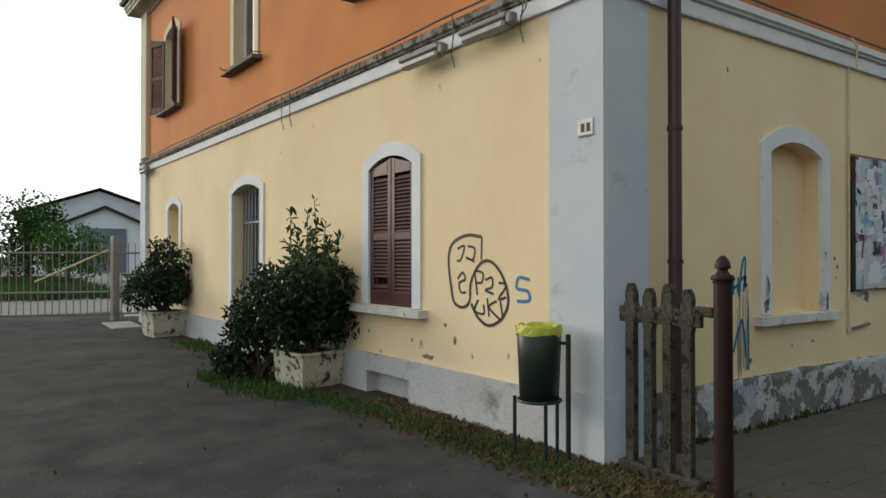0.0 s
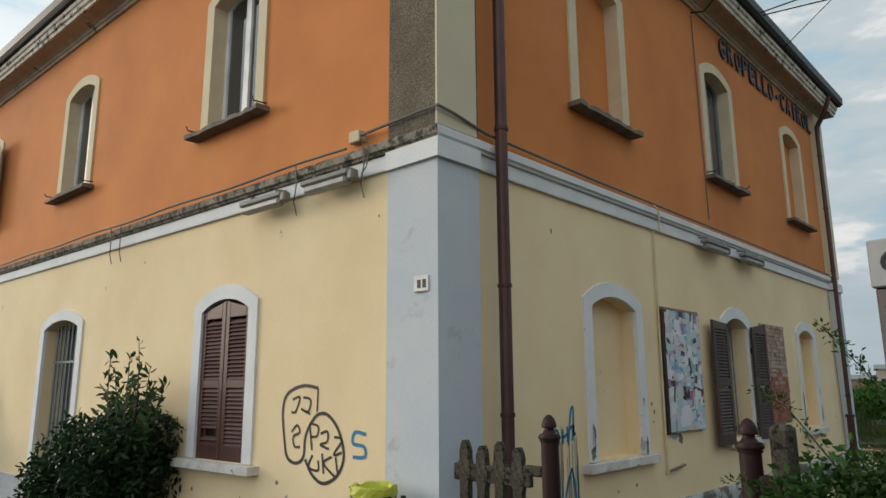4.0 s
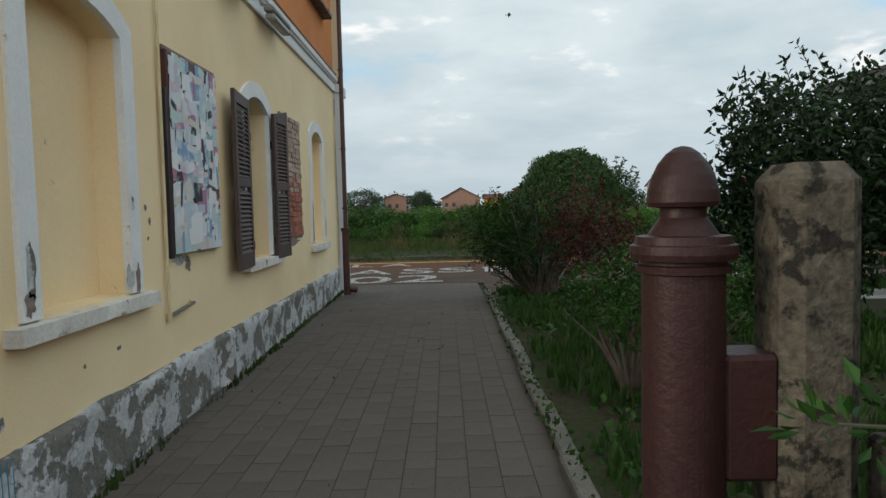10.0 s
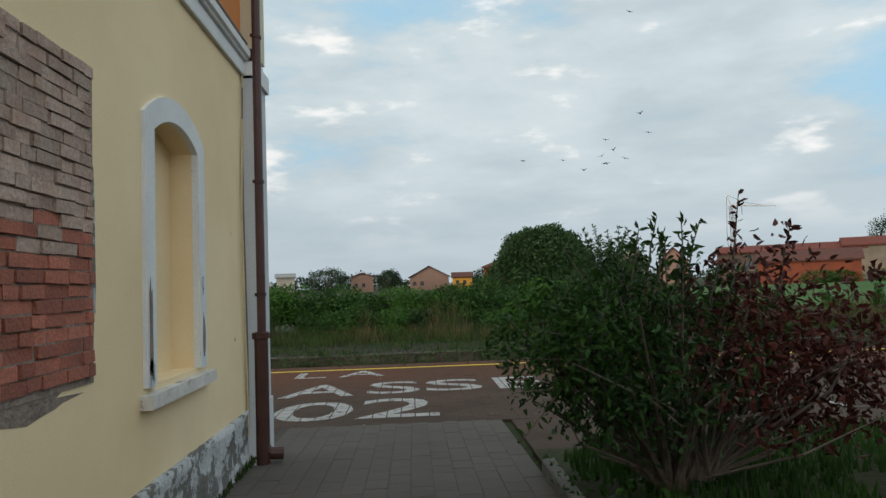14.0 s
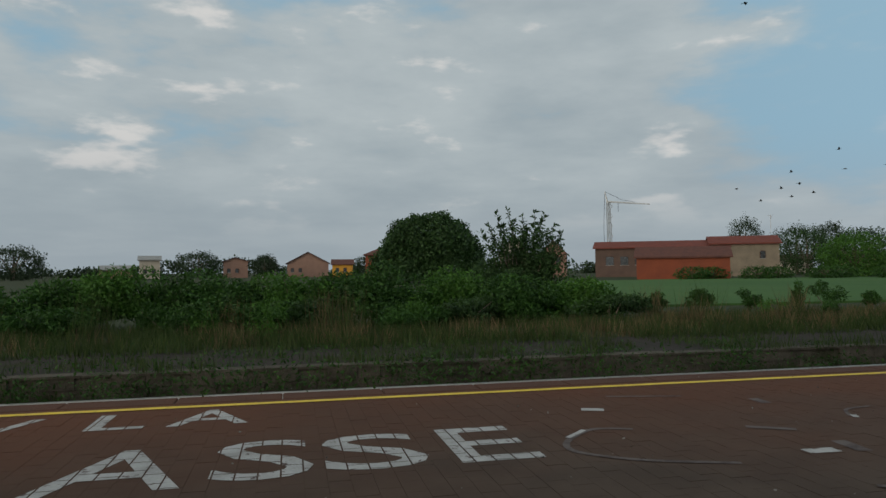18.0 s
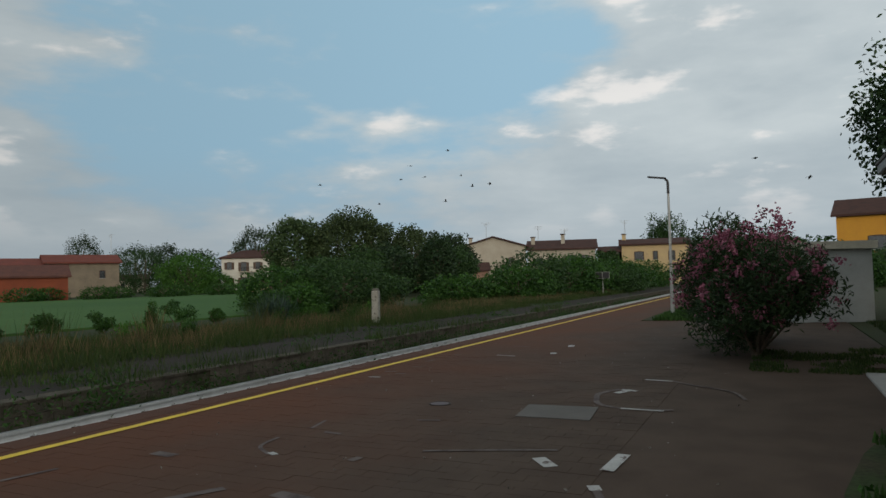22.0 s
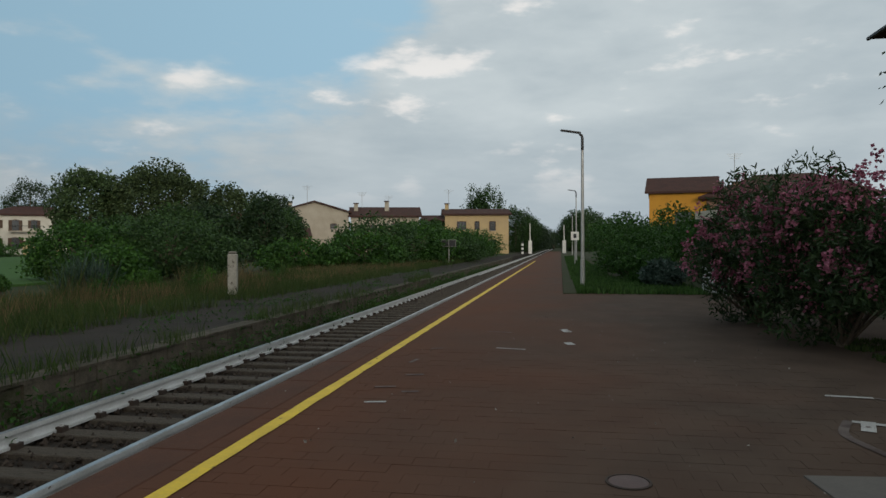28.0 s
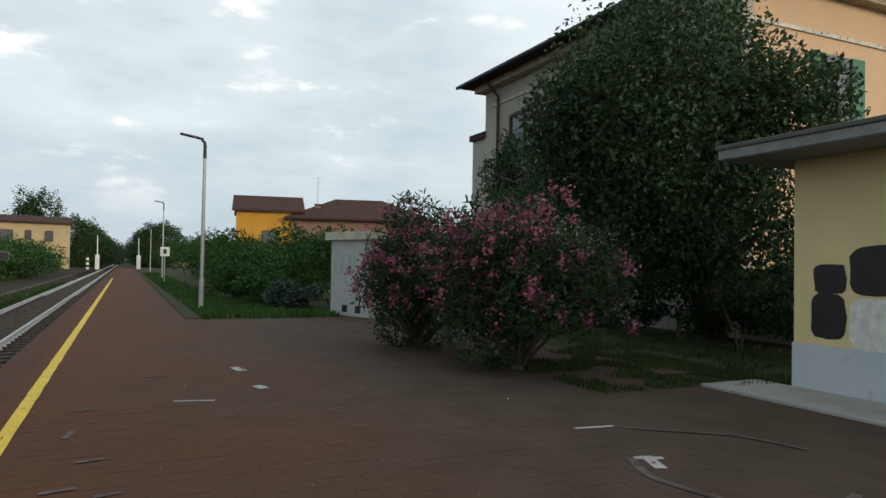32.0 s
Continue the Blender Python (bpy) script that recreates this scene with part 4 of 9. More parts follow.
def grille(w, side, opening, o, n, z_rails, material=M_STEEL_BAR, r=0.009):
    c, wd, foot, spring, rise = opening
    for k in range(n):
        u = c - wd / 2 + wd * (k + 0.5) / n
        part("bar", tubed([side(u, o, foot + 0.02), side(u, o, spring + rise * 0.55)], r, 6), material, w)
    for z in z_rails:
        part("cross_bar", sided(side, c - wd / 2, c + wd / 2, o - 0.006, o + 0.006, z - 0.014, z + 0.014), material, w)


w = window(1, "arched window closed by brown louvred shutters", south, S_LOW[0], M_SILL, 0.895, 0.64)
for sgn in (-1, 1):
    leaf = shutter_leaf(w, 0.395, 1.385, 0.008, 0.098, M_SHUTTER, seed=3 + sgn, gap=(0.20, 0.29) if sgn < 0 else None)
    leaf.matrix_basis = pose(-2.68 + sgn * 0.40, 0.035 + SLANT * (-2.68 + sgn * 0.40), 0.90, 0, 0, SKEW) @ (Matrix.Diagonal((1, -1, 1, 1)) if sgn < 0 else Matrix.Diagonal((-1, -1, 1, 1)))
# a dark plate added in place of the shaded gap behind the slats
part("backing", arched_plate(south, *S_LOW[0], -0.12, -0.10), M_WOODDARK, w, "dark plate for the shade behind the louvres")
w = window(2, "tall arched opening with a grey metal grille", south, S_LOW[1], None, 0.3)
grille(w, south, S_LOW[1], -0.14, 9, (0.9, 1.9), M_STEEL_BAR, 0.014)
part("pane", arched_plate(south, *S_LOW[1], -0.30, -0.285), M_GLASS, w, "dark glass behind the grille")
w = window(3, "small blind arched window in the yellow wall", south, S_LOW[2], M_SILL, 0.92, 0.58)
niche(w, south, S_LOW[2], M_YELLOW, 0.20)
for i, op in ((4, S_HIGH[0]), (5, S_HIGH[1])):
    w = window(i, "arched upper window with a white casement, one wing ajar", south, op, M_SILL_OLD, 4.19, 0.66, M_CREAM, 0.15, 0.052)
    sash(w, south, *op, -0.17)
    for u in (-0.60, 0.60):
        part("shutter_hook", tubed([south(op[0] + u, 0.0, 4.24), south(op[0] + u, 0.14, 4.23), south(op[0] + u, 0.16, 4.27)], 0.008, 5), M_BLACK, w, "iron shutter hook")
w = window(6, "arched upper window with brown shutters thrown open", south, S_HIGH[2], M_SILL_OLD, 4.19, 0.66, M_CREAM, 0.15, 0.052)
sash(w, south, *S_HIGH[2], -0.17)
for sgn in (-1, 1):
    leaf = shutter_leaf(w, 0.44, 1.40, 0.012, 0.10, M_SHUTTER, seed=8 + sgn)
    leaf.matrix_basis = pose(-10.42 + sgn * 0.45, -0.03 + SLANT * -10.42, 4.20, 0, 0, SKEW - sgn * 22) @ (Matrix.Diagonal((-1, -1, 1, 1)) if sgn < 0 else Matrix.Diagonal((1, -1, 1, 1)))
w = window(7, "blind arched niche with a chipped white surround", east, E_LOW[0], M_SILL, 0.89, 0.66, M_TRIM, 0.08)
niche(w, east, E_LOW[0], M_YELLOW)
w = window(8, "barred arched window with its brown shutters folded back", east, E_LOW[1], M_SILL, 0.89, 0.62, M_TRIM, 0.08)
grille(w, east, E_LOW[1], -0.19, 8, (1.66, 0.95, 2.28))
part("curtain", arched_plate(east, 5.58, 0.72, 0.95, 2.24, 0.10, -0.272, -0.258), mat("pale_curtain", (0.24, 0.30, 0.32), 0.8, scale=3, vary=0.1, bump=0.2, stretch=(1, 14, 0.3)), w, "pale blue-grey curtain")
sash(w, east, *E_LOW[1], -0.30, M_STEEL_BAR)
for sgn in (-1, 1):
    leaf = shutter_leaf(w, 0.43 if sgn > 0 else 0.53, 1.44, 0.0, 0.07 if sgn > 0 else 0.015, M_SHUTTER_GREY, seed=18 + sgn)
    leaf.matrix_basis = pose(0.045, 5.58 + (0.38 if sgn > 0 else -0.49), 0.86, 0, 0, 90 - (4 if sgn > 0 else -4)) @ (Matrix.Diagonal((sgn, -1, 1, 1)))
    for z in (1.0, 1.95):
        part("hinge", sided(east, 5.58 + sgn * 0.43 - 0.03, 5.58 + sgn * 0.43 + 0.03, 0.02, 0.06, z, z + 0.07), M_BLACK, w, "black iron hinge")
w = window(9, "narrow blind niche with flaking white surround", east, E_LOW[2], M_SILL, 0.87, 0.56, M_TRIM, 0.07)
niche(w, east, E_LOW[2], M_YELLOW)
for i, op, blind in ((10, E_HIGH[0], True), (11, E_HIGH[1], False), (12, E_HIGH[2], True)):
    w = window(i, "blind upper window with cream surround" if blind else "upper casement window with cream surround", east, op, M_SILL_OLD, 4.19, 0.62, M_CREAM, 0.15, 0.052)
    if blind:
        niche(w, east, op, M_ORANGE, 0.14)
    else:
        sash(w, east, *op, -0.17, M_STEEL_BAR)
        for u in (-0.56, 0.56):
            part("shutter_hook", tubed([east(op[0] + u, 0.0, 4.24), east(op[0] + u, 0.13, 4.23), east(op[0] + u, 0.15, 4.27)], 0.008, 5), M_BLACK, w, "iron shutter hook")

# ---- ground, path, platforms, track ----
before = set(scene.objects)
EDGE, OPP = 17.58, 20.70  # platform edges
RAIL_Z = -0.40


def path_bed():
    bm = boxed(-0.05, 2.31, -0.55, 8.2, -0.3, -0.005)
    far = boxed(-0.05, 2.31, 8.2, 11.9, -0.3, -0.005)
    for v in far.verts:
        if v.co.z > -0.1:
            v.co.z += drop(v.co.y)
    me = bpy.data.meshes.new("joined")
    far.to_mesh(me)
    bm.from_mesh(me)
    far.free()
    bpy.data.meshes.remove(me)
    return bm


def lawn_bed():
    bm = slab(bmesh.new(), [(2.40, 0.4), (9.2, 0.4), (9.2, 9.8), (8.4, 10.05), (7.2, 10.28), (5.4, 10.38), (2.40, 10.45)], -0.3, 0.015)
    for v in bm.verts:
        if v.co.y > 9.7 and v.co.z > 0:
            v.co.z = -0.085
    return bm


def ground_sheet():
    prof = [(-2500, -0.03), (EDGE - 0.4, -0.03), (EDGE - 0.38, -0.85), (OPP + 0.38, -0.85), (OPP + 0.40, -0.14), (40, -0.12), (2500, -0.10)]
    xs = [-2500, -60, -10, 0, 30, 80, 200, 2500]
    v = [(x, y, z) for x in xs for y, z in prof]
    n = len(prof)
    return mesh_of("ground", v, [(i * n + k, (i + 1) * n + k, (i + 1) * n + k + 1, i * n + k + 1) for i in range(len(xs) - 1) for k in range(n - 1)], M_EARTH)


setting("ground", ground_sheet(), M_EARTH, "rough grassy ground out to the horizon", "ground")
setting("yard_asphalt", slab(bmesh.new(), [(-16, -25), (9, -25), (9, -0.9), (3.2, -0.55), (0.2, -0.62), (-1.6, -0.72), (-3.4, -0.85), (-5.0, -0.75), (-8, -0.85), (-11.6, -0.30), (-12.3, 0.2), (-16, 0.2)], -0.20, 0.0), M_ASPHALT, "worn dark asphalt of the station yard", "asphalt")
setting("yard_verge", slab(bmesh.new(), [(-12.8, -0.2), (-8, -1.0), (-3.4, -1.0), (0.2, -0.75), (3.2, -0.6), (3.2, 0.15), (-12.8, 0.1)], -0.2, -0.006), M_SOIL, "strip of dry soil along the wall", "soil")
setting("gravel_drive", slab(bmesh.new(), [(-75, -30), (-16.02, -18), (-16.02, 0.6), (-30, 2.5), (-75, 9)], -0.2, -0.012), mat("grey_gravel", (0.22, 0.215, 0.20), 1.0, other=(0.17, 0.165, 0.15), scale=1.5, fine=25, vary=0.3, bump=0.6), "grey gravel drive beyond the gate", "gravel")
setting("path_bed", path_bed(), M_JOINT, "sandy bed of the paved path", "path")
setting("platform_bed", boxed(-60, 14.3, 11.9, EDGE - 0.36, -0.5, -0.0028), M_PLATFORM, "bed of the paved platform", "platform")
setting("platform_by_station", boxed(-60, 0.0, 9.8, 11.9, -0.4, -0.002), M_PLATFORM_FAR, "dusty brown paving behind the station", "platform")
setting("platform", boxed(14.3, 160, 14.7, EDGE - 0.36, -0.5, 0.0), M_PLATFORM_FAR, "dusty red-brown asphalt platform", "platform")
setting("forecourt", slab(bmesh.new(), [(14.3, 8.8), (27, 8.8), (26, 10.6), (25.2, 14.7), (14.3, 14.7)], -0.4, -0.002), M_PLATFORM_FAR, "dusty brown asphalt beside the platform", "asphalt")
setting("forecourt_paving", slab(bmesh.new(), [(9.3, 9.4), (14.3, 9.4), (14.3, 11.9), (2.42, 11.9), (2.42, 10.3), (5.45, 10.2), (7.7, 10.0), (9.25, 9.5)], -0.4, -0.003), M_PLATFORM_FAR, "dusty brown asphalt by the small building", "asphalt")
setting("lawn_bed", lawn_bed(), M_LAWN, "dark grassy bed beside the path", "lawn")
setting("lawn_bed_far", slab(bmesh.new(), [(9.2, -8), (60, -8), (60, 8.75), (14.3, 8.75), (13.3, 8.3), (9.2, 8.3)], -0.3, -0.008), M_LAWN, "patchy grass under the trees", "lawn")
setting("platform_verge", slab(bmesh.new(), [(25.3, 14.68), (25.6, 10.4), (160, 10.4), (160, 14.68)], -0.3, 0.012), M_LAWN, "rough grass verge at the end of the platform", "lawn")


def pavers(x0, x1, y0, y1, w, l, keep, top=0.0, seed=1, fall=None):
    """Pavers in running bond, their length along y; those kept are returned as places, the rest as one mesh."""
    rng = random.Random(seed)
    single, v, q = [], [], []
    i = 0
    x = x0
    while x < x1 - 0.02:
        xe = min(x + w, x1)
        y = y0 - (l / 2 if i % 2 else 0)
        while y < y1:
            a, b = max(y, y0), min(y + l, y1)
            if b - a > 0.03:
                z = top + rng.uniform(-0.0015, 0.001)
                if keep(x, a) and b - a > l * 0.98 and xe - x > w * 0.98:
                    single.append((x, a, z))
                else:
                    g, e = 0.0008, 0.0008
                    n = len(v)
                    za, zb = (z + fall(a), z + fall(b)) if fall else (z, z)
                    v += [(x + g, a + g, za - 0.02), (xe - g, a + g, za - 0.02), (xe - g, b - g, zb - 0.02), (x + g, b - g, zb - 0.02)]
                    v += [(x + g + e, a + g + e, za), (xe - g - e, a + g + e, za), (xe - g - e, b - g - e, zb), (x + g + e, b - g - e, zb)]
                    q += [(n + 4, n + 5, n + 6, n + 7)] + [(n + k, n + (k + 1) % 4, n + 4 + (k + 1) % 4, n + 4 + k) for k in range(4)]
            y += l
        x += w
        i += 1
    return single, np.array(v), np.array(q)


def kerb_line():
    k = tagged(new("kerb"), "mossy concrete kerb along the path, in short lengths", "kerb", "", "structure")
    y, i = 0.55, 0
    rng = random.Random(4)
    while y < 9.4:
        bm = boxed(-0.05, 0.05, 0.006, 0.994, -0.15, 0.07, 0.012)
        s = part("kerb_stone", bm, M_KERB, k)
        s.matrix_basis = pose(2.35 + rng.uniform(-0.008, 0.008), y, drop(y) + rng.uniform(-0.015, 0.01), 0, rng.uniform(-3, 3), rng.uniform(-0.6, 0.6))
        y += 1.0
    return k


kerb_line()

# platform edge, yellow line
edge = tagged(new("platform_edge"), "worn red-brown edge stones of the platform", "platform edge", "", "structure")
edge_me = bm_mesh("edge_stone", boxed(0.005, 1.195, 0, 0.40, -0.80, 0.004, 0.012), M_EDGE)
for k in range(-12, 66):
    s = new("edge_stone", edge_me)
    s.parent = edge
    s.location = (k * 1.2, EDGE - 0.40, 0)
setting("platform_edge_far", boxed(66 * 1.2, 160, EDGE - 0.4, EDGE, -0.80, 0.0), M_EDGE, "far stretch of the platform edge", "platform edge")
YL = 16.96


def dashes(x0, x1, y, half, z, step, seed, jitter):
    bm = bmesh.new()
    rng = random.Random(seed)
    x = x0
    lo = hi = None
    while x <= x1:
        a = bm.verts.new((x, y - half + rng.uniform(-jitter, jitter), z))
        b = bm.verts.new((x, y + half + rng.uniform(-jitter, jitter), z))
        if lo:
            bm.faces.new((lo, a, b, hi))
        lo, hi = a, b
        x += step
    return bm


setting("yellow_line", dashes(-30, 66, YL, 0.060, 0.0065, 0.3, 5, 0.006), M_YLINE, "worn yellow safety line along the platform", "line")

# opposite platform
setting("old_platform", slab(bmesh.new(), [(-60, OPP + 0.3), (160, OPP + 0.3), (160, 23.3), (36, 23.4), (24, 24.1), (-60, 23.7)], -0.6, -0.13), M_OLDPLAT, "cracked old asphalt of the disused platform", "platform")


def block_wall():
    rng = random.Random(9)
    v, q = [], []
    for row in range(3):
        x = -14 + (0.2 if row % 2 else 0)
        while x < 90:
            w = rng.uniform(0.32, 0.55)
            z0, z1 = -0.74 + row * 0.2, -0.74 + row * 0.2 + 0.194
            y = OPP + rng.uniform(-0.02, 0.02)
            n = len(v)
            v += [(x, y, z0), (x + w - 0.008, y, z0), (x + w - 0.008, y, z1), (x, y, z1), (x, y + 0.3, z0), (x + w - 0.008, y + 0.3, z0), (x + w - 0.008, y + 0.3, z1), (x, y + 0.3, z1)]
            q += [(n, n + 1, n + 2, n + 3), (n + 3, n + 2, n + 6, n + 7), (n, n + 3, n + 7, n + 4), (n + 1, n + 5, n + 6, n + 2)]
            x += w
    return quick_mesh("old_platform_wall", np.array(v), np.array(q), M_BLOCK)


tagged(new("old_platform_wall", block_wall()), "low wall of rough stone blocks under the old platform edge", "wall", "", "structure")
cope = bmesh.new()
rng = random.Random(2)
x = -14.0
while x < 90:
    w = rng.uniform(0.9, 1.3)
    box(cope, x, x + w - 0.006, OPP - 0.02 + rng.uniform(-0.01, 0.01), OPP + 0.32, -0.15, -0.11 + rng.uniform(-0.008, 0.006))
    x += w
setting("old_platform_coping", cope, M_BLOCK, "uneven coping stones of the old platform", "coping")
setting("track_bed", boxed(-300, 600, EDGE - 0.36, OPP + 0.36, -0.9, -0.63), M_BALLAST, "dirty rust-brown ballast bed", "ballast")

# the track
RAILS = (18.57, 20.07)
M_RUST = mat("dark_rust", (0.050, 0.034, 0.026), 0.9, 0.1, other=(0.034, 0.025, 0.020), scale=8, fine=60, vary=0.3, bump=0.3)
track = thing("railway_track", "single railway track with steel rails on weathered sleepers", "railway track")


def rail_bm(y, x0, x1):
    prof = [(-0.020, -0.141), (0.020, -0.141), (0.012, -0.12), (0.011, -0.048), (-0.011, -0.048), (-0.012, -0.12)]
    bm = bmesh.new()
    a = [bm.verts.new((x0, y + p, RAIL_Z + z)) for p, z in prof]
    b = [bm.verts.new((x1, y + p, RAIL_Z + z)) for p, z in prof]
    for k in range(len(a)):
        j = (k + 1) % len(a)
        bm.faces.new((a[k], a[j], b[j], b[k]))
    return bm


for y in RAILS:
    part("rail", rail_bm(y, -60, 420), M_RAIL, track, "pale painted web of the rail")
    part("rail_foot", boxed(-60, 420, y - 0.062, y + 0.062, RAIL_Z - 0.172, RAIL_Z - 0.141), M_RAIL, track, "pale dusty foot of the rail")
    part("rail_head", boxed(-60, 420, y - 0.034, y + 0.034, RAIL_Z - 0.048, RAIL_Z - 0.003), M_RAIL, track, "pale head of the rail")
    part("running_surface", boxed(-60, 420, y - 0.027, y + 0.027, RAIL_Z - 0.0045, RAIL_Z + 0.001), M_RAILTOP, track, "polished running surface")
sleeper_me = bm_mesh("sleeper", boxed(-0.125, 0.125, -1.25, 1.25, -0.14, 0.0, 0.012), M_SLEEPER)
far_sleepers = bmesh.new()
rng = random.Random(12)
for k in range(-14, 260):
    x = k * 0.62
    if -4 < x < 70:
        s = new("sleeper", sleeper_me)
        s.parent = track
        s.matrix_basis = pose(x + rng.uniform(-0.02, 0.02), 19.32 + rng.uniform(-0.02, 0.02), RAIL_Z - 0.172, 0, 0, rng.uniform(-1, 1))
    else:
        box(far_sleepers, x - 0.125, x + 0.125, 18.07, 20.57, RAIL_Z - 0.31, RAIL_Z - 0.172)
tagged(part("sleepers_far", far_sleepers, M_SLEEPER, track), "far sleepers", "", "", "stuff")
clips, bolts = bmesh.new(), bmesh.new()
for k in range(-6, 80):
    x = k * 0.62
    for y in RAILS:
        for s in (-1, 1):
            box(clips, x - 0.05, x + 0.05, y + s * 0.085 - 0.04, y + s * 0.085 + 0.04, RAIL_Z - 0.175, RAIL_Z - 0.115)
            box(bolts, x - 0.016, x + 0.016, y + s * 0.08 - 0.016, y + s * 0.08 + 0.016, RAIL_Z - 0.135, RAIL_Z - 0.085)
tagged(part("rail_fastener", clips, M_RUST, track), "rail fasteners", "", "", "stuff")
tagged(part("rail_bolt", bolts, M_RAIL, track), "pale rail bolts", "", "", "stuff")


def ballast_stones(count, seed):
    rng = np.random.default_rng(seed)
    x = 70 * rng.random(count) ** 1.6 - 3
    c = np.stack([x, rng.uniform(EDGE + 0.02, OPP - 0.05, count), -0.63 + rng.uniform(0, 0.05, count)], 1)
    base = np.array([(1, 0, 0), (-1, 0, 0), (0, 1, 0), (0, -1, 0), (0, 0, 1), (0, 0, -1)], float)
    v = c[:, None] + base[None] * rng.uniform(0.018, 0.045, (count, 6))[:, :, None]
    t = np.array([(0, 2, 4), (2, 1, 4), (1, 3, 4), (3, 0, 4), (2, 0, 5), (1, 2, 5), (3, 1, 5), (0, 3, 5)])
    q = (np.arange(count)[:, None, None] * 6 + t[None]).reshape(-1, 3)
    return quick_mesh("ballast_stones", v.reshape(-1, 3), q, M_STONE)


stuff("ballast_stones", ballast_stones(15000, 3), "loose rusty ballast stones between the sleepers", "ballast")

settle(before, {"yard_asphalt", "yard_verge", "gravel_drive", "path_bed", "lawn_bed", "kerb"})

# ---- things on and round the station ----
def lamp_fitting(side, u0, u1, o, z, label):
    t = thing("wall_lamp", label, "lamp", "lamps under the string course")
    c = (u0 + u1) / 2
    part("housing", sided(side, u0, u1, o - 0.05, o + 0.05, z + 0.02, z + 0.07, 0.012), M_LAMPBODY, t)
    part("diffuser", sided(side, u0 + 0.03, u1 - 0.03, o - 0.045, o + 0.045, z - 0.05, z + 0.022, 0.02), M_LAMPGLASS, t, "dusty ribbed diffuser")
    for u in (u0 + 0.12, u1 - 0.12):
        part("bracket", tubed([side(u, 0.0, z + 0.12), side(u, o, z + 0.10), side(u, o, z + 0.05)], 0.012, 6), M_LAMPBODY, t)
    part("end_cap", sided(side, u1 - 0.02, u1 + 0.05, o - 0.04, o + 0.04, z - 0.03, z + 0.06, 0.015), M_GATE, t, "dull end cap")
    return t


lamp_fitting(south, -2.26, -1.64, 0.14, 3.16, "dusty grey strip lamp under the ledge")
lamp_fitting(south, -1.36, -0.77, 0.14, 3.18, "dusty grey strip lamp under the ledge")
lamp_fitting(south, -12.2, -11.7, 0.14, 3.18, "old strip lamp near the end of the wall")
lamp_fitting(east, 4.44, 5.12, 0.14, 3.18, "old grey strip lamp on the side wall")
lamp_fitting(east, 5.66, 6.36, 0.14, 3.18, "old grey strip lamp on the side wall")


def drainpipe(y, x, top, label, socket):
    t = thing("drainpipe", label, "drainpipe", "rainwater pipes")
    part("pipe", tubed([(x, y, 0.02), (x, y, top - 0.25), (x + 0.02, y, top)], 0.048, 12), M_PIPE, t)
    part("pipe_bend", tubed([(x + 0.02, y, top), (x + 0.10, y - 0.01, top + 0.12), (0.30, y - 0.03, 6.53), (0.385, y - 0.04, 6.79)], 0.045, 10), M_PIPE, t, "bent pipe up to the gutter")
    if socket:
        part("cast_iron_foot", tubed([(x, y, -0.08), (x, y, 0.98), (x, y, 0.985), (x, y, 1.03), (x, y, 1.04)], [0.062, 0.062, 0.078, 0.078, 0.055], 12), M_PIPE_OLD, t, "dark cast iron foot")
        part("shoe", tubed([(x, y, 0.10), (x + 0.05, y + 0.02, 0.03), (x + 0.16, y + 0.05, 0.02)], 0.055, 10), M_PIPE_OLD, t)
    for z in (1.35, 2.3, 3.55, 4.7, 5.7):
        part("pipe_clip", lathe([(0.056, z - 0.014), (0.056, z + 0.014)], 12, (x, y, 0)), M_PIPE_OLD, t)
    return t


drainpipe(0.60, 0.13, 6.36, "tall brown metal drainpipe beside the corner", False)
drainpipe(10.24, 0.11, 6.28, "brown drainpipe with cast iron foot at the track end", True)
c = thing("wall_cables", "loose old cables hanging beside the drainpipe", "cable")
for k, (dy, w) in enumerate(((-0.10, 0.03), (-0.14, 0.05))):
    part("cable", tubed([(0.02, 10.24 + dy + w * math.sin(z * 2.1 + k), z) for z in np.linspace(0.2, 3.4, 18)], 0.007, 5), M_CONDUIT if k else M_WIRE, c)

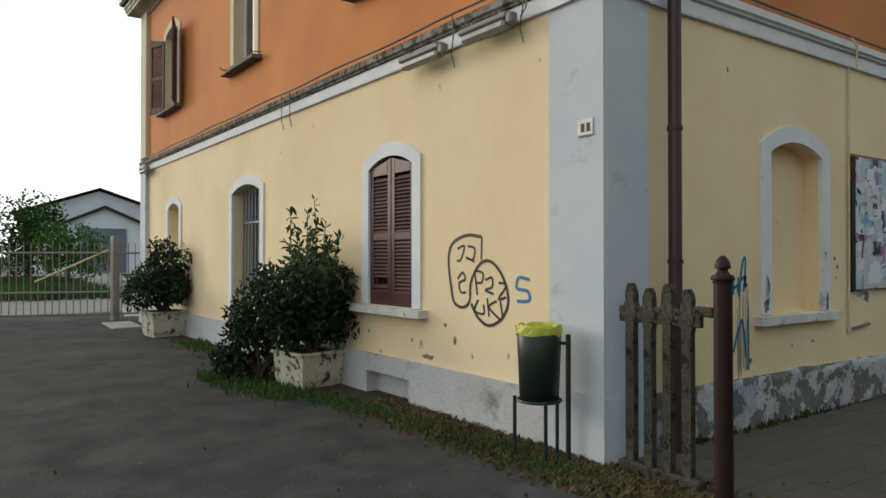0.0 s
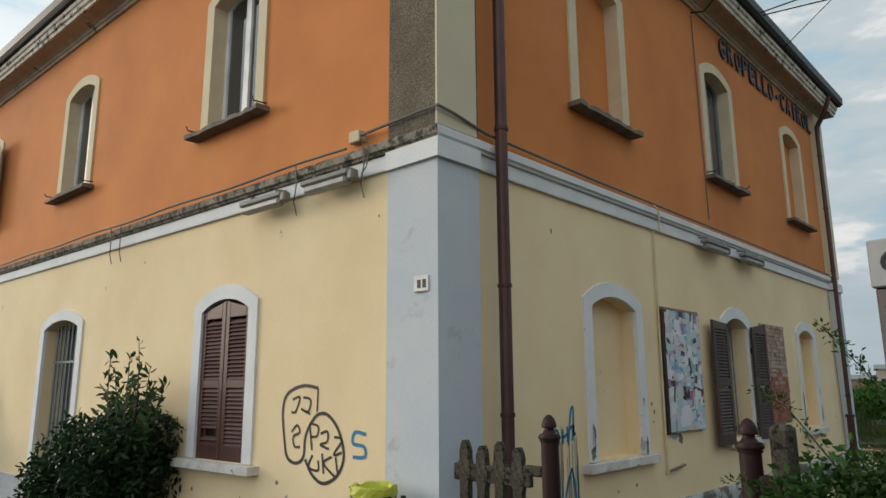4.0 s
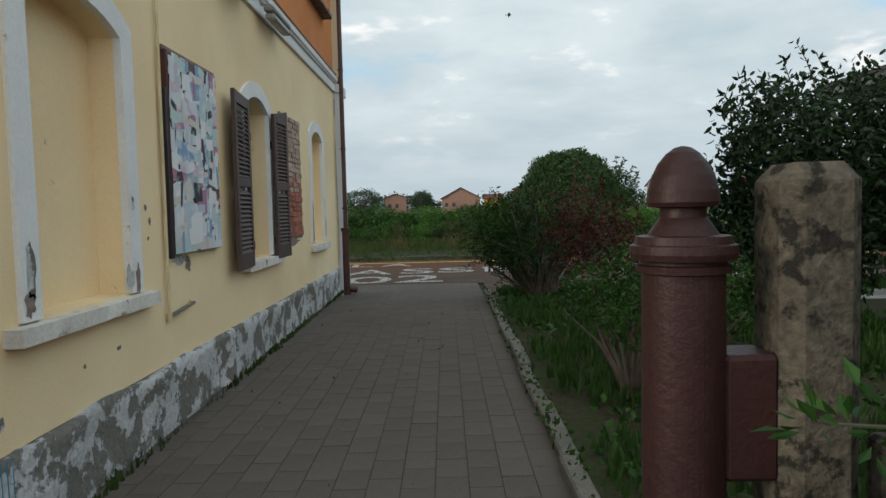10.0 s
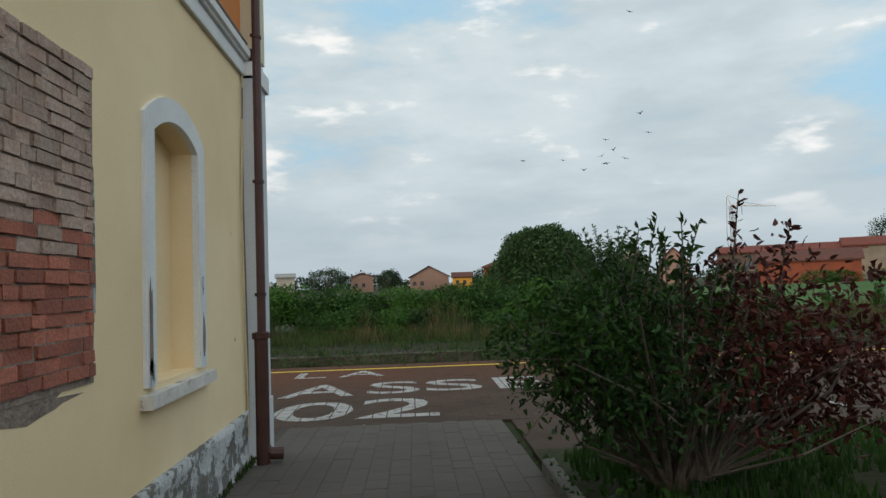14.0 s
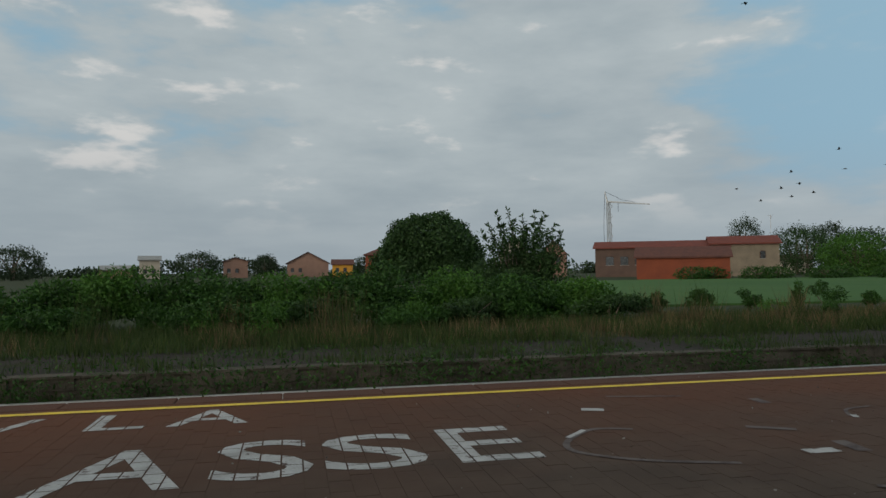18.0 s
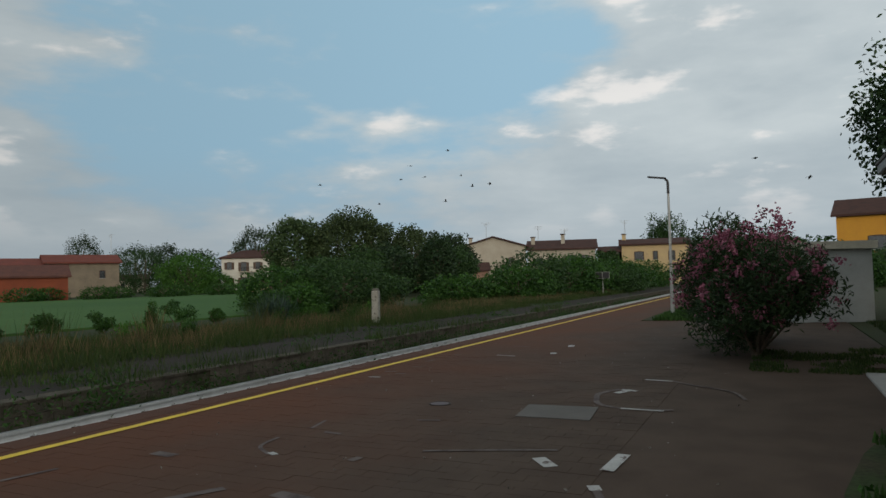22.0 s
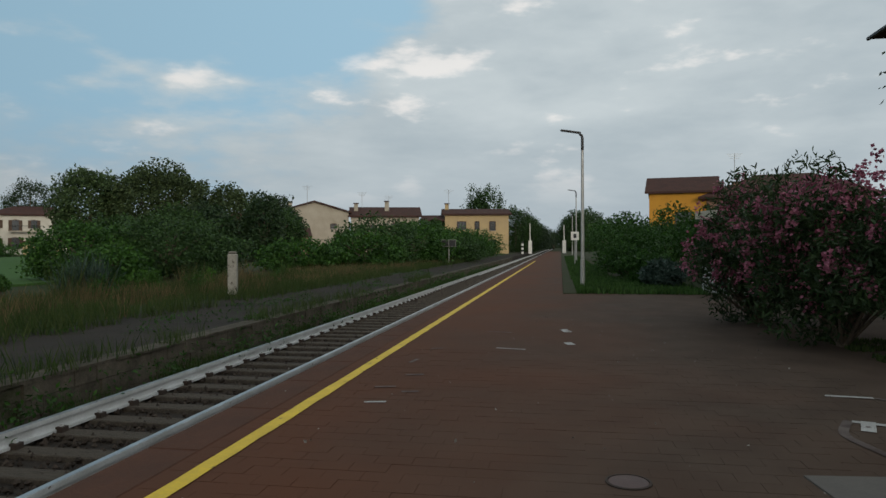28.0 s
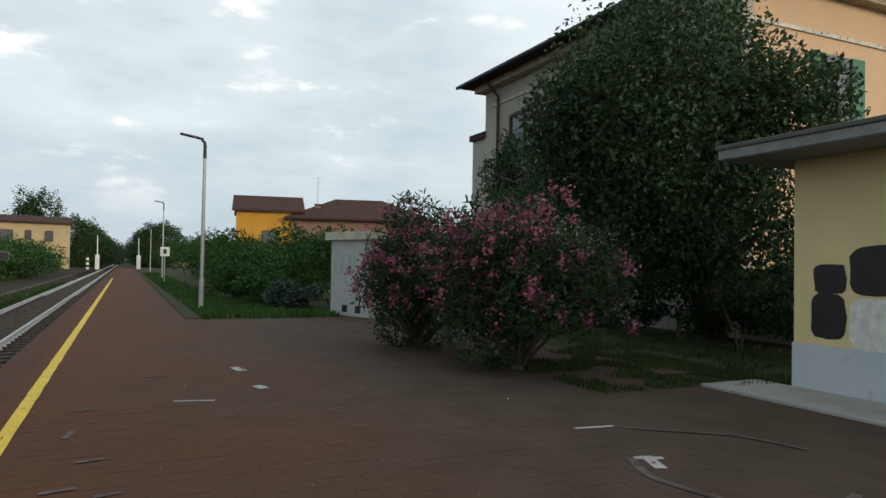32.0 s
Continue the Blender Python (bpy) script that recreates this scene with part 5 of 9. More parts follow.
# poster board with torn paper
def paper_mat():
    m, nt, bsdf = node_mat("torn_poster_paper")
    cr = nt.nodes.new("ShaderNodeValToRGB")
    cr.color_ramp.interpolation = "CONSTANT"
    cols = [(0.0, (0.56, 0.60, 0.64)), (0.22, (0.66, 0.68, 0.70)), (0.40, (0.40, 0.50, 0.56)), (0.50, (0.52, 0.44, 0.52)), (0.60, (0.42, 0.55, 0.54)), (0.68, (0.20, 0.42, 0.42)), (0.74, (0.36, 0.16, 0.26)), (0.79, (0.18, 0.32, 0.48)), (0.84, (0.55, 0.52, 0.46)), (0.93, (0.02, 0.025, 0.03)), (0.972, (0.55, 0.50, 0.16))]
    while len(cr.color_ramp.elements) < len(cols):
        cr.color_ramp.elements.new(0.5)
    for e, (p, col) in zip(cr.color_ramp.elements, cols):
        e.position, e.color = p, (*col, 1)
    info = nt.nodes.new("ShaderNodeObjectInfo")
    nt.links.new(info.outputs["Random"], cr.inputs[0])
    n = nt.nodes.new("ShaderNodeTexNoise")
    n.inputs["Scale"].default_value, n.inputs["Detail"].default_value = 14, 6
    nt.links.new(nt.nodes.new("ShaderNodeTexCoord").outputs["Object"], n.inputs["Vector"])
    mx = nt.nodes.new("ShaderNodeMix")
    mx.data_type = "RGBA"
    r = nt.nodes.new("ShaderNodeMapRange")
    r.inputs[1].default_value, r.inputs[2].default_value, r.inputs[3].default_value, r.inputs[4].default_value = 0.52, 0.68, 0.0, 0.6
    nt.links.new(n.outputs[0], r.inputs[0])
    nt.links.new(r.outputs[0], mx.inputs[0])
    nt.links.new(cr.outputs[0], mx.inputs[6])
    mx.inputs[7].default_value = (0.60, 0.62, 0.64, 1)
    nt.links.new(mx.outputs[2], bsdf.inputs["Base Color"])
    bsdf.inputs["Roughness"].default_value = 0.7
    return m


M_PAPER = paper_mat()
poster = thing("poster_board", "bleached poster board covered with torn paper scraps", "poster")
part("board", sided(east, 3.27, 4.17, 0.002, 0.045, 1.06, 2.34, 0.006), M_SHUTTER, poster)
poster.location = (0, 0.155, 0.01)
rng = random.Random(31)
for k in range(300):
    u, z = rng.uniform(3.29, 4.15), rng.uniform(1.08, 2.32)
    w, h = rng.choice((0.04, 0.08, 0.12, 0.18)) * rng.uniform(0.6, 1.4), rng.choice((0.04, 0.07, 0.12, 0.18)) * rng.uniform(0.6, 1.4)
    a = rng.uniform(-0.25, 0.25)
    o = 0.0462 + k * 0.000015
    v = []
    for su, sz in ((-1, -1), (0.1, -1.05), (1, -1), (1, 1), (-0.2, 1.06), (-1, 1)):
        uu = u + su * w * rng.uniform(0.38, 0.58) - sz * h * 0.5 * math.sin(a)
        zz = z + sz * h * rng.uniform(0.38, 0.58) + su * w * 0.5 * math.sin(a)
        v.append((o, min(4.165, max(3.275, uu)), min(2.335, max(1.065, zz))))
    part("paper_scrap", mesh_of("paper_scrap", v, [(0, 1, 2, 3, 4, 5)], M_PAPER), None, poster)
part("broken_plaster_edge", sided(east, 3.235, 3.272, 0.001, 0.040, 1.04, 2.10, 0.003), M_BLACK, poster, "dark broken edge beside the board")
part("top_edge", sided(east, 3.25, 4.2, 0.005, 0.03, 2.335, 2.365, 0.004), M_MORTAR, poster, "crumbling plaster above the board")

# bare brick panel
panel = tagged(new("brick_panel"), "patch of bare old brickwork where the plaster is gone", "brickwork", "", "structure")
panel.location = (0, -0.07, -0.03)
part("mortar_bed", sided(east, 6.50, 7.53, 0.0015, 0.006, 1.04, 2.41), M_MORTAR, panel, "rough mortar")
rng = random.Random(6)
course, z, row = 0.056, 1.07, 0
while z < 2.37:
    u = 6.515 - (0.11 if row % 2 else 0)
    while u < 7.515:
        w = rng.choice((0.16, 0.19, 0.10, 0.18))
        a, b = max(u, 6.515), min(u + w, 7.515)
        if b - a > 0.03:
            jut = rng.uniform(0.0, 0.018)
            bm = sided(east, a + 0.004, b - 0.004, 0.0, 0.006 + jut, z + 0.004 + rng.uniform(-0.002, 0.002), z + course - 0.004)
            for vv in bm.verts:
                vv.co += Vector((0, rng.uniform(-0.004, 0.004), rng.uniform(-0.004, 0.004)))
            part("brick", bm, M_BRICK if z < 1.62 + rng.uniform(-0.12, 0.12) else M_BRICK_GREY, panel)
        u += w
    z += course
    row += 1


# strips of paint on a wall: ribbons along strokes
def ribbon(bm, side, pts, width, o):
    pts = [Vector((u, z)) for u, z in pts]
    prev = None
    for i, p in enumerate(pts):
        d = (pts[min(i + 1, len(pts) - 1)] - pts[max(i - 1, 0)])
        d = d.normalized() if d.length > 1e-6 else Vector((1, 0))
        n = Vector((-d.y, d.x)) * width / 2
        cur = [bm.verts.new(side(*( (p + s * n).x, o, (p + s * n).y))) for s in (-1, 1)]
        if prev:
            bm.faces.new((prev[0], cur[0], cur[1], prev[1]))
        prev = cur
    return bm


def curve_pts(keys, n=8):
    """A smooth line through the keys."""
    out = []
    k = [keys[0], *keys, keys[-1]]
    for a, b, c, d in zip(k, k[1:], k[2:], k[3:]):
        for i in range(n):
            t = i / n
            out.append(tuple(0.5 * (2 * b[j] + (c[j] - a[j]) * t + (2 * a[j] - 5 * b[j] + 4 * c[j] - d[j]) * t * t + (3 * b[j] - a[j] - 3 * c[j] + d[j]) * t**3) for j in (0, 1)))
    return out + [keys[-1]]


tag = thing("wall_graffiti", "black sprayed outline with illegible scrawl on the yellow wall", "graffiti")
tag.location = (0.06, 0.0024, -0.005)
outline = [(-1.336, 1.553), (-1.533, 1.572), (-1.731, 1.507), (-1.789, 1.367), (-1.754, 1.135), (-1.707, 0.995), (-1.591, 0.958), (-1.499, 1.014), (-1.475, 1.181), (-1.359, 1.330), (-1.220, 1.349), (-1.081, 1.237), (-1.011, 1.051), (-1.081, 0.902), (-1.243, 0.828), (-1.383, 0.884), (-1.475, 0.995)]
part("outline", ribbon(bmesh.new(), south, curve_pts(outline), 0.027, 0.0035), M_INK, tag)
part("outline_corner", ribbon(bmesh.new(), south, [(-1.336, 1.553), (-1.342, 1.367)], 0.018, 0.0035), M_INK, tag)
for key in ([(-1.661, 1.460), (-1.568, 1.479), (-1.615, 1.367), (-1.673, 1.358)], [(-1.522, 1.479), (-1.429, 1.460), (-1.452, 1.367), (-1.545, 1.386), (-1.429, 1.349)], [(-1.661, 1.200), (-1.591, 1.256), (-1.557, 1.200), (-1.638, 1.163), (-1.615, 1.088), (-1.545, 1.088)], [(-1.429, 1.274), (-1.406, 1.144), (-1.394, 1.070)], [(-1.429, 1.274), (-1.325, 1.256), (-1.336, 1.181), (-1.417, 1.172)], [(-1.290, 1.200), (-1.209, 1.219), (-1.209, 1.144), (-1.290, 1.116), (-1.185, 1.088)], [(-1.127, 1.181), (-1.035, 1.163), (-1.127, 1.051), (-1.035, 1.070)], [(-1.383, 1.033), (-1.429, 0.940), (-1.313, 0.921), (-1.313, 0.995)], [(-1.267, 1.051), (-1.243, 0.902)], [(-1.151, 1.033), (-1.243, 0.977), (-1.104, 0.884)], [(-1.104, 1.033), (-1.081, 0.921)]):
    part("stroke", ribbon(bmesh.new(), south, curve_pts(key), 0.020, 0.0035), M_INK, tag)
tag2 = thing("small_graffiti", "blue sprayed squiggle on the yellow wall", "graffiti")
tag2.location = (0.03, 0.0012, 0)
part("stroke", ribbon(bmesh.new(), south, curve_pts([(-0.74, 1.21), (-0.86, 1.22), (-0.88, 1.14), (-0.76, 1.12), (-0.75, 1.05), (-0.88, 1.04)]), 0.026, 0.0035), M_BLUEINK, tag2)
tag3 = thing("dripping_graffiti", "blue sprayed letters with long runs of paint", "graffiti")
rng = random.Random(14)
for key in ([(1.38, 1.20), (1.43, 1.18), (1.44, 1.10), (1.40, 1.04), (1.36, 1.08)], [(1.50, 1.20), (1.50, 1.08)], [(1.50, 1.13), (1.57, 1.16)], [(1.57, 1.22), (1.57, 1.09)], [(1.61, 1.20), (1.67, 1.22), (1.66, 1.15), (1.70, 1.16)], [(1.58, 1.06), (1.61, 1.25), (1.64, 1.36), (1.67, 1.36), (1.66, 1.20), (1.64, 1.10)], [(1.62, 0.88), (1.55, 0.76), (1.50, 0.62)], [(1.62, 0.88), (1.65, 0.74), (1.67, 0.56)]):
    part("stroke", ribbon(bmesh.new(), east, curve_pts(key), 0.026, 0.0035), M_BLUEINK, tag3)
for k in range(22):
    u, z = rng.uniform(1.40, 1.72), rng.uniform(0.75, 1.25)
    part("paint_run", ribbon(bmesh.new(), east, [(u, z), (u + rng.uniform(-0.006, 0.006), z - rng.uniform(0.2, 0.5)), (u, max(0.46, z - rng.uniform(0.4, 0.9)))], rng.uniform(0.004, 0.009), 0.0035), M_BLUEINK if k % 3 else M_INK, tag3)
for k in range(9):
    u = 1.40 + 0.035 * k
    part("paint_run", ribbon(bmesh.new(), lambda uu, oo, zz: (0.078, uu, zz), [(u, 0.42), (u + 0.004, 0.28), (u, rng.uniform(0.05, 0.2))], rng.uniform(0.004, 0.008), 0.0), M_BLUEINK, tag3)


# patches of lost plaster
def chip(side, u, z, w, h, seed, material, o=0.0022):
    rng = random.Random(seed)
    bm = bmesh.new()
    n = 16
    ring = []
    for k in range(n):
        a = 2 * math.pi * k / n
        r = rng.uniform(0.55, 1.1)
        ring.append(bm.verts.new(side(u + w / 2 * r * math.cos(a), o, z + h / 2 * r * math.sin(a))))
    bm.faces.new(ring)
    return bm


chips = tagged(new("lost_plaster"), "chips of plaster missing from the walls", "plaster damage", "", "structure")
for k, (side, u, z, w, h, o) in enumerate(((east, 1.96, 1.11, 0.07, 0.30, 0.0245), (east, 1.94, 0.97, 0.09, 0.13, 0.0245), (east, 2.84, 0.99, 0.10, 0.16, 0.0245), (east, 2.94, 0.98, 0.07, 0.20, 0.0245), (east, 2.92, 1.39, 0.04, 0.12, 0.0245), (east, 1.90, 1.31, 0.02, 0.22, 0.002), (east, 3.12, 1.37, 0.04, 0.05, 0.002), (east, 3.17, 1.29, 0.05, 0.06, 0.002), (east, 3.14, 1.19, 0.03, 0.03, 0.002), (east, 3.02, 1.13, 0.02, 0.10, 0.002), (east, 3.62, 1.03, 0.36, 0.07, 0.002), (east, 3.74, 0.98, 0.12, 0.10, 0.002), (east, 1.74, 0.53, 0.05, 0.08, 0.002), (east, 2.37, 0.61, 0.03, 0.03, 0.002), (east, 2.72, 0.63, 0.06, 0.03, 0.002), (east, 6.95, 0.98, 0.8, 0.12, 0.002), (east, 7.47, 1.61, 0.05, 0.9, 0.002), (east, 8.07, 1.18, 0.06, 0.62, 0.0245), (east, 8.08, 0.97, 0.09, 0.2, 0.0245), (east, 8.98, 1.08, 0.07, 0.36, 0.0245), (east, 8.97, 1.42, 0.05, 0.16, 0.0245), (east, 5.20, 1.16, 0.06, 0.3, 0.0245), (east, 9.84, 1.01, 0.03, 0.04, 0.002), (south, -1.78, 0.78, 0.05, 0.05, 0.002), (south, -1.64, 0.66, 0.05, 0.09, 0.002), (south, -2.05, 0.47, 0.22, 0.05, 0.002), (south, -1.40, 0.55, 0.04, 0.05, 0.002), (south, -0.60, 2.86, 0.02, 0.03, 0.002), (south, -4.4, 2.95, 0.03, 0.04, 0.002), (east, 1.44, 2.88, 0.03, 0.06, 0.002), (south, -2.3, 0.60, 0.03, 0.06, 0.002), (south, -3.1, 0.62, 0.05, 0.05, 0.002), (south, -0.95, 0.60, 0.04, 0.06, 0.002))):
    part("chip", chip(side, u, z, w, h, k, None, o), M_MORTAR if k % 2 else M_PLINTH, chips)

# pipe below the poster, conduit up the wall
cp = thing("gas_pipe", "thin cream conduit with a stub pipe along the side wall", "pipe")
part("riser", tubed([(0.022, 3.345, 0.69), (0.022, 3.37, 3.26)], 0.011, 6), M_CONDUIT, cp)
part("stub", tubed([(0.022, 3.345, 0.695), (0.03, 3.74, 0.73)], 0.013, 6), M_WIRE, cp, "grey stub of pipe")
part("elbow", lathe([(0.018, 0.67), (0.018, 0.715)], 8, (0.022, 3.345, 0)), M_CONDUIT, cp)
part("stub_cap", tubed([(0.03, 3.64, 0.73), (0.05, 3.64, 0.76)], 0.012, 6), M_CONDUIT, cp)
part("upper_cable", tubed([(0.095, 3.37, 3.18), (0.10, 3.37, 3.39), (0.04, 3.37, 3.49)], 0.010, 6), M_CONDUIT, cp)

box_t = thing("junction_box", "pale plastic junction box with dangling wire", "junction box")
part("box", sided(south, -0.90, -0.77, 0.0, 0.07, 3.50, 3.60, 0.008), M_CONDUIT, box_t)
part("wire", tubed([south(u, o, z) for u, o, z in ((-0.78, 0.05, 3.53), (-0.64, 0.10, 3.48), (-0.60, 0.12, 3.36), (-0.62, 0.12, 3.24), (-0.70, 0.10, 3.20))], 0.006, 5), M_WIRE, box_t)
part("conduit", tubed([south(-0.78, 0.05, 3.55), south(-0.1, 0.085, 3.56), (0.085, -0.085, 3.56), (0.085, 0.1, 3.545), (0.06, 0.5, 3.50), (0.05, 2.0, 3.485), (0.05, BL, 3.475)], 0.012, 6), M_WIRE, box_t)
cable = thing("facade_cable", "grey cable run along the ledge with loose ends", "cable")
part("run", tubed([south(u, 0.09, 3.457 + 0.008 * math.sin(u * 3)) for u in np.linspace(-12.5, -0.9, 40)], 0.012, 5), M_WIRE, cable)
for u in (-5.15, -4.9, -1.56, -0.70):
    part("loose_end", tubed([south(u, 0.09, 3.455), south(u + 0.02, 0.09, 3.29), south(u - 0.05, 0.06, 3.14), south(u - 0.03, 0.04, 3.02)], 0.006, 5), M_WIRE, cable)

M_LAMPDARK = mat("dull_lamp_glass", (0.11, 0.11, 0.095), 0.6, scale=5, vary=0.15, bump=0.02)
flood = thing("floodlight", "large dark floodlight under the eaves at the corner", "floodlight")
m = pose(-0.90, -0.40, 6.33, -50, 0, -14)
part("body", boxed(-0.25, 0.25, -0.19, 0.19, -0.02, 0.15, 0.03, m), M_BLACK, flood)
part("glass", boxed(-0.215, 0.215, -0.155, 0.155, -0.035, -0.018, 0.004, m), M_LAMPDARK, flood, "dull front glass")
part("bracket", tubed([m @ Vector((0, 0, 0.1)), (-0.72, -0.16, 6.38), (-0.60, -0.01, 6.36)], 0.022, 8), M_BLACK, flood)

# station name: raised letters under the eaves
def letter_mesh(ch, name="letter", bold=0.0, depth=0.0):
    cu = bpy.data.curves.new("letter_curve", "FONT")
    cu.body, cu.offset, cu.extrude, cu.resolution_u = ch, bold, depth, 3
    ob = bpy.data.objects.new("letter_curve", cu)
    scene.collection.objects.link(ob)
    me = bpy.data.meshes.new_from_object(ob.evaluated_get(bpy.context.evaluated_depsgraph_get()))
    bpy.data.objects.remove(ob)
    bpy.data.curves.remove(cu)
    co = np.array([v.co for v in me.vertices])
    lo, hi = co.min(0), co.max(0)
    me.transform(Matrix.Translation(-Vector(lo)))
    me.materials.clear()
    return me, hi - lo


sign_name = thing("station_name", "raised dark letters of the station name under the eaves", "sign")
text = "GROPELLO-CAIROLI"
step = (10.56 - 5.84) / len(text)
for k, ch in enumerate(text):
    me, size = letter_mesh(ch, "letter", 0.012, 0.05)
    me.materials.append(M_LETTER)
    h = 0.31 if ch != "-" else 0.05
    sy = (step * 0.72 if ch not in "I-" else step * (0.28 if ch == "I" else 0.4)) / size[0]
    ob = part("letter", me, None, sign_name)
    ob.matrix_basis = pose(0.012, 5.86 + k * step + (0.08 if ch in "I-" else 0), 6.155 + (0.13 if ch == "-" else 0), 90, 0, 90) @ Matrix.Diagonal((sy, h / size[1], 0.22, 1))

plate = thing("number_plate", "small white enamel plate with dark marks on the pilaster", "plate")
part("enamel", sided(south, -0.17, -0.03, 0.056, 0.064, 2.21, 2.33, 0.004), M_ENAMEL, plate)
for u in (-0.135, -0.085):
    part("mark", sided(south, u, u + 0.032, 0.064, 0.066, 2.24, 2.30), M_BLACK, plate)
part("border", sided(south, -0.165, -0.035, 0.0642, 0.0652, 2.215, 2.219), M_BLACK, plate)

# overhead wires to the eaves
wires = thing("overhead_wires", "black service cables strung from the eaves", "cable")
part("hook", tubed([(0.0, 4.98, 6.46), (0.18, 4.96, 6.40), (0.34, 4.92, 6.50)], 0.012, 6), M_BLACK, wires)
for a, b in (((0.43, 6.5, 6.93), (14.0, 6.2, 8.1)), ((0.43, 6.6, 6.93), (14.0, 7.6, 7.1)), ((1.6, 6.5, 6.93), (14.0, 6.8, 5.9))):
    a, b = Vector(a), Vector(b)
    part("wire", tubed([a.lerp(b, t) + Vector((0, 0, -0.35 * 4 * t * (1 - t))) for t in np.linspace(0, 1, 14)], 0.011, 5), M_CABLE, wires)
part("tie", tubed([(0.40, 7.6, 6.79), (1.6, 6.5, 6.93)], 0.006, 4), M_CABLE, wires)
part("drop_wire", tubed([(0.015, 4.93, 6.40), (0.012, 4.95, 5.3), (0.012, 4.98, 3.6)], 0.007, 5), M_WIRE, wires)

# iron posts and the old concrete picket fence
def iron_post(x, y, top, label):
    t = thing("iron_post", label, "post", "gate posts", at=pose(x, y, 0))
    s = top / 1.40
    prof = [(0.053, 0.0), (0.051, 1.236), (0.0515, 1.2365), (0.058, 1.238), (0.059, 1.247), (0.053, 1.2485), (0.053, 1.2525), (0.064, 1.254), (0.066, 1.262), (0.065, 1.272), (0.060, 1.2735), (0.058, 1.283), (0.044, 1.2845), (0.036, 1.296), (0.029, 1.306), (0.028, 1.318), (0.042, 1.3195), (0.0445, 1.325), (0.043, 1.340), (0.038, 1.358), (0.030, 1.374), (0.020, 1.386), (0.010, 1.393), (0.002, 1.395)]
    part("shaft", lathe([(r, z * s) for r, z in prof], 48), M_IRON, t)
    return t


iron_post(0.90, 0.0, 1.395, "dark red-brown cast iron gate post")
iron_post(2.045, 0.0, 1.405, "dark red-brown cast iron gate post among leaves")


def picket(h, seed, w=0.072, d=0.05):
    rng = random.Random(seed)
    bm = bmesh.new()
    prof = [(-0.43, 0), (-0.43, 0.78), (-0.50, 0.80), (-0.66, 0.83), (-0.70, 0.86), (-0.64, 0.89), (-0.50, 0.905), (-0.50, 0.95), (-0.36, 0.98), (-0.12, 1.0), (0.12, 1.0), (0.36, 0.98), (0.50, 0.95), (0.50, 0.905), (0.64, 0.89), (0.70, 0.86), (0.66, 0.83), (0.50, 0.80), (0.43, 0.78), (0.43, 0)]
    a = [bm.verts.new((u * w + rng.uniform(-0.003, 0.003), -d / 2, z * h)) for u, z in prof]
    b = [bm.verts.new((u * w * 0.92 + rng.uniform(-0.003, 0.003), d / 2, z * h)) for u, z in prof]
    bm.faces.new(a[::-1]), bm.faces.new(b)
    for k in range(len(a)):
        j = (k + 1) % len(a)
        bm.faces.new((a[k], a[j], b[j], b[k]))
    return bm


def picket_fence(x0, n, y, h, step, label, post_at=None):
    f = thing("concrete_fence", label, "fence", "picket fences")
    for k in range(n):
        p = part("picket", picket(h + random.Random(k).uniform(-0.02, 0.02), k + n), M_CONCRETE, f)
        p.location = (x0 + k * step, y, -0.02)
    part("top_rail", boxed(x0 - 0.09, x0 + n * step - step * 0.35, y - 0.021, y + 0.021, h * 0.79, h * 0.875, 0.006), M_CONCRETE, f)
    part("bottom_rail", boxed(x0 - 0.09, x0 + n * step - step * 0.35, y - 0.04, y + 0.05, -0.02, 0.07, 0.012), M_CONCRETE, f)
    return f


picket_fence(0.245, 4, 0.0, 1.22, 0.142, "mossy precast concrete picket fence by the corner")
part("rail_end", boxed(0.715, 0.85, -0.025, 0.025, 1.03, 1.09, 0.008), M_CONCRETE, bpy.data.objects["concrete_fence"])
picket_fence(2.38, 22, 0.0, 1.17, 0.152, "mossy concrete picket fence half hidden by shrubs")
cpost = thing("concrete_post", "tall lichen-spotted concrete post beside the gate", "post")
part("post", boxed(2.15, 2.25, -0.055, 0.055, -0.02, 1.375, 0.022), M_CONCRETE, cpost)
part("gate_plate", boxed(2.085, 2.153, -0.035, 0.035, 0.98, 1.14, 0.006), M_IRON, cpost, "rusty red iron plate")

# litter bin on its stand
bin_t = thing("litter_bin", "dark green litter bin with a yellow liner on a steel stand", "bin", at=pose(-0.31, -0.30, 0))
part("body", lathe([(0.125, 0.39), (0.135, 0.392), (0.155, 0.90), (0.150, 0.905), (0.146, 0.90), (0.125, 0.41)], 24), M_BIN, bin_t, "", True)
liner = lathe([(0.150, 0.865), (0.159, 0.85), (0.160, 0.87), (0.158, 0.905), (0.150, 0.918), (0.135, 0.91), (0.11, 0.80)], 24)
rng = random.Random(3)
for vv in liner.verts:
    vv.co += Vector((rng.uniform(-0.004, 0.004), rng.uniform(-0.004, 0.004), rng.uniform(-0.012, 0.012)))
part("liner", liner, M_BAG, bin_t, "yellow plastic bin liner folded over the rim")
part("knot", lathe([(0.004, 0), (0.03, 0.02), (0.012, 0.05), (0.035, 0.08)], 7, (-0.155, -0.05, 0.82)), M_BAG, bin_t, "knot of the liner")
for x, y in ((-0.13, -0.11), (0.14, -0.07), (0.02, 0.15)):
    part("leg", tubed([(x, y, -0.01), (x, y, 0.42)], 0.013, 8), M_BIN, bin_t)
part("ring", tubed([(0.15 * math.cos(a), 0.15 * math.sin(a), 0.40) for a in np.linspace(0, 2 * math.pi, 25)], 0.010, 6), M_BIN, bin_t)
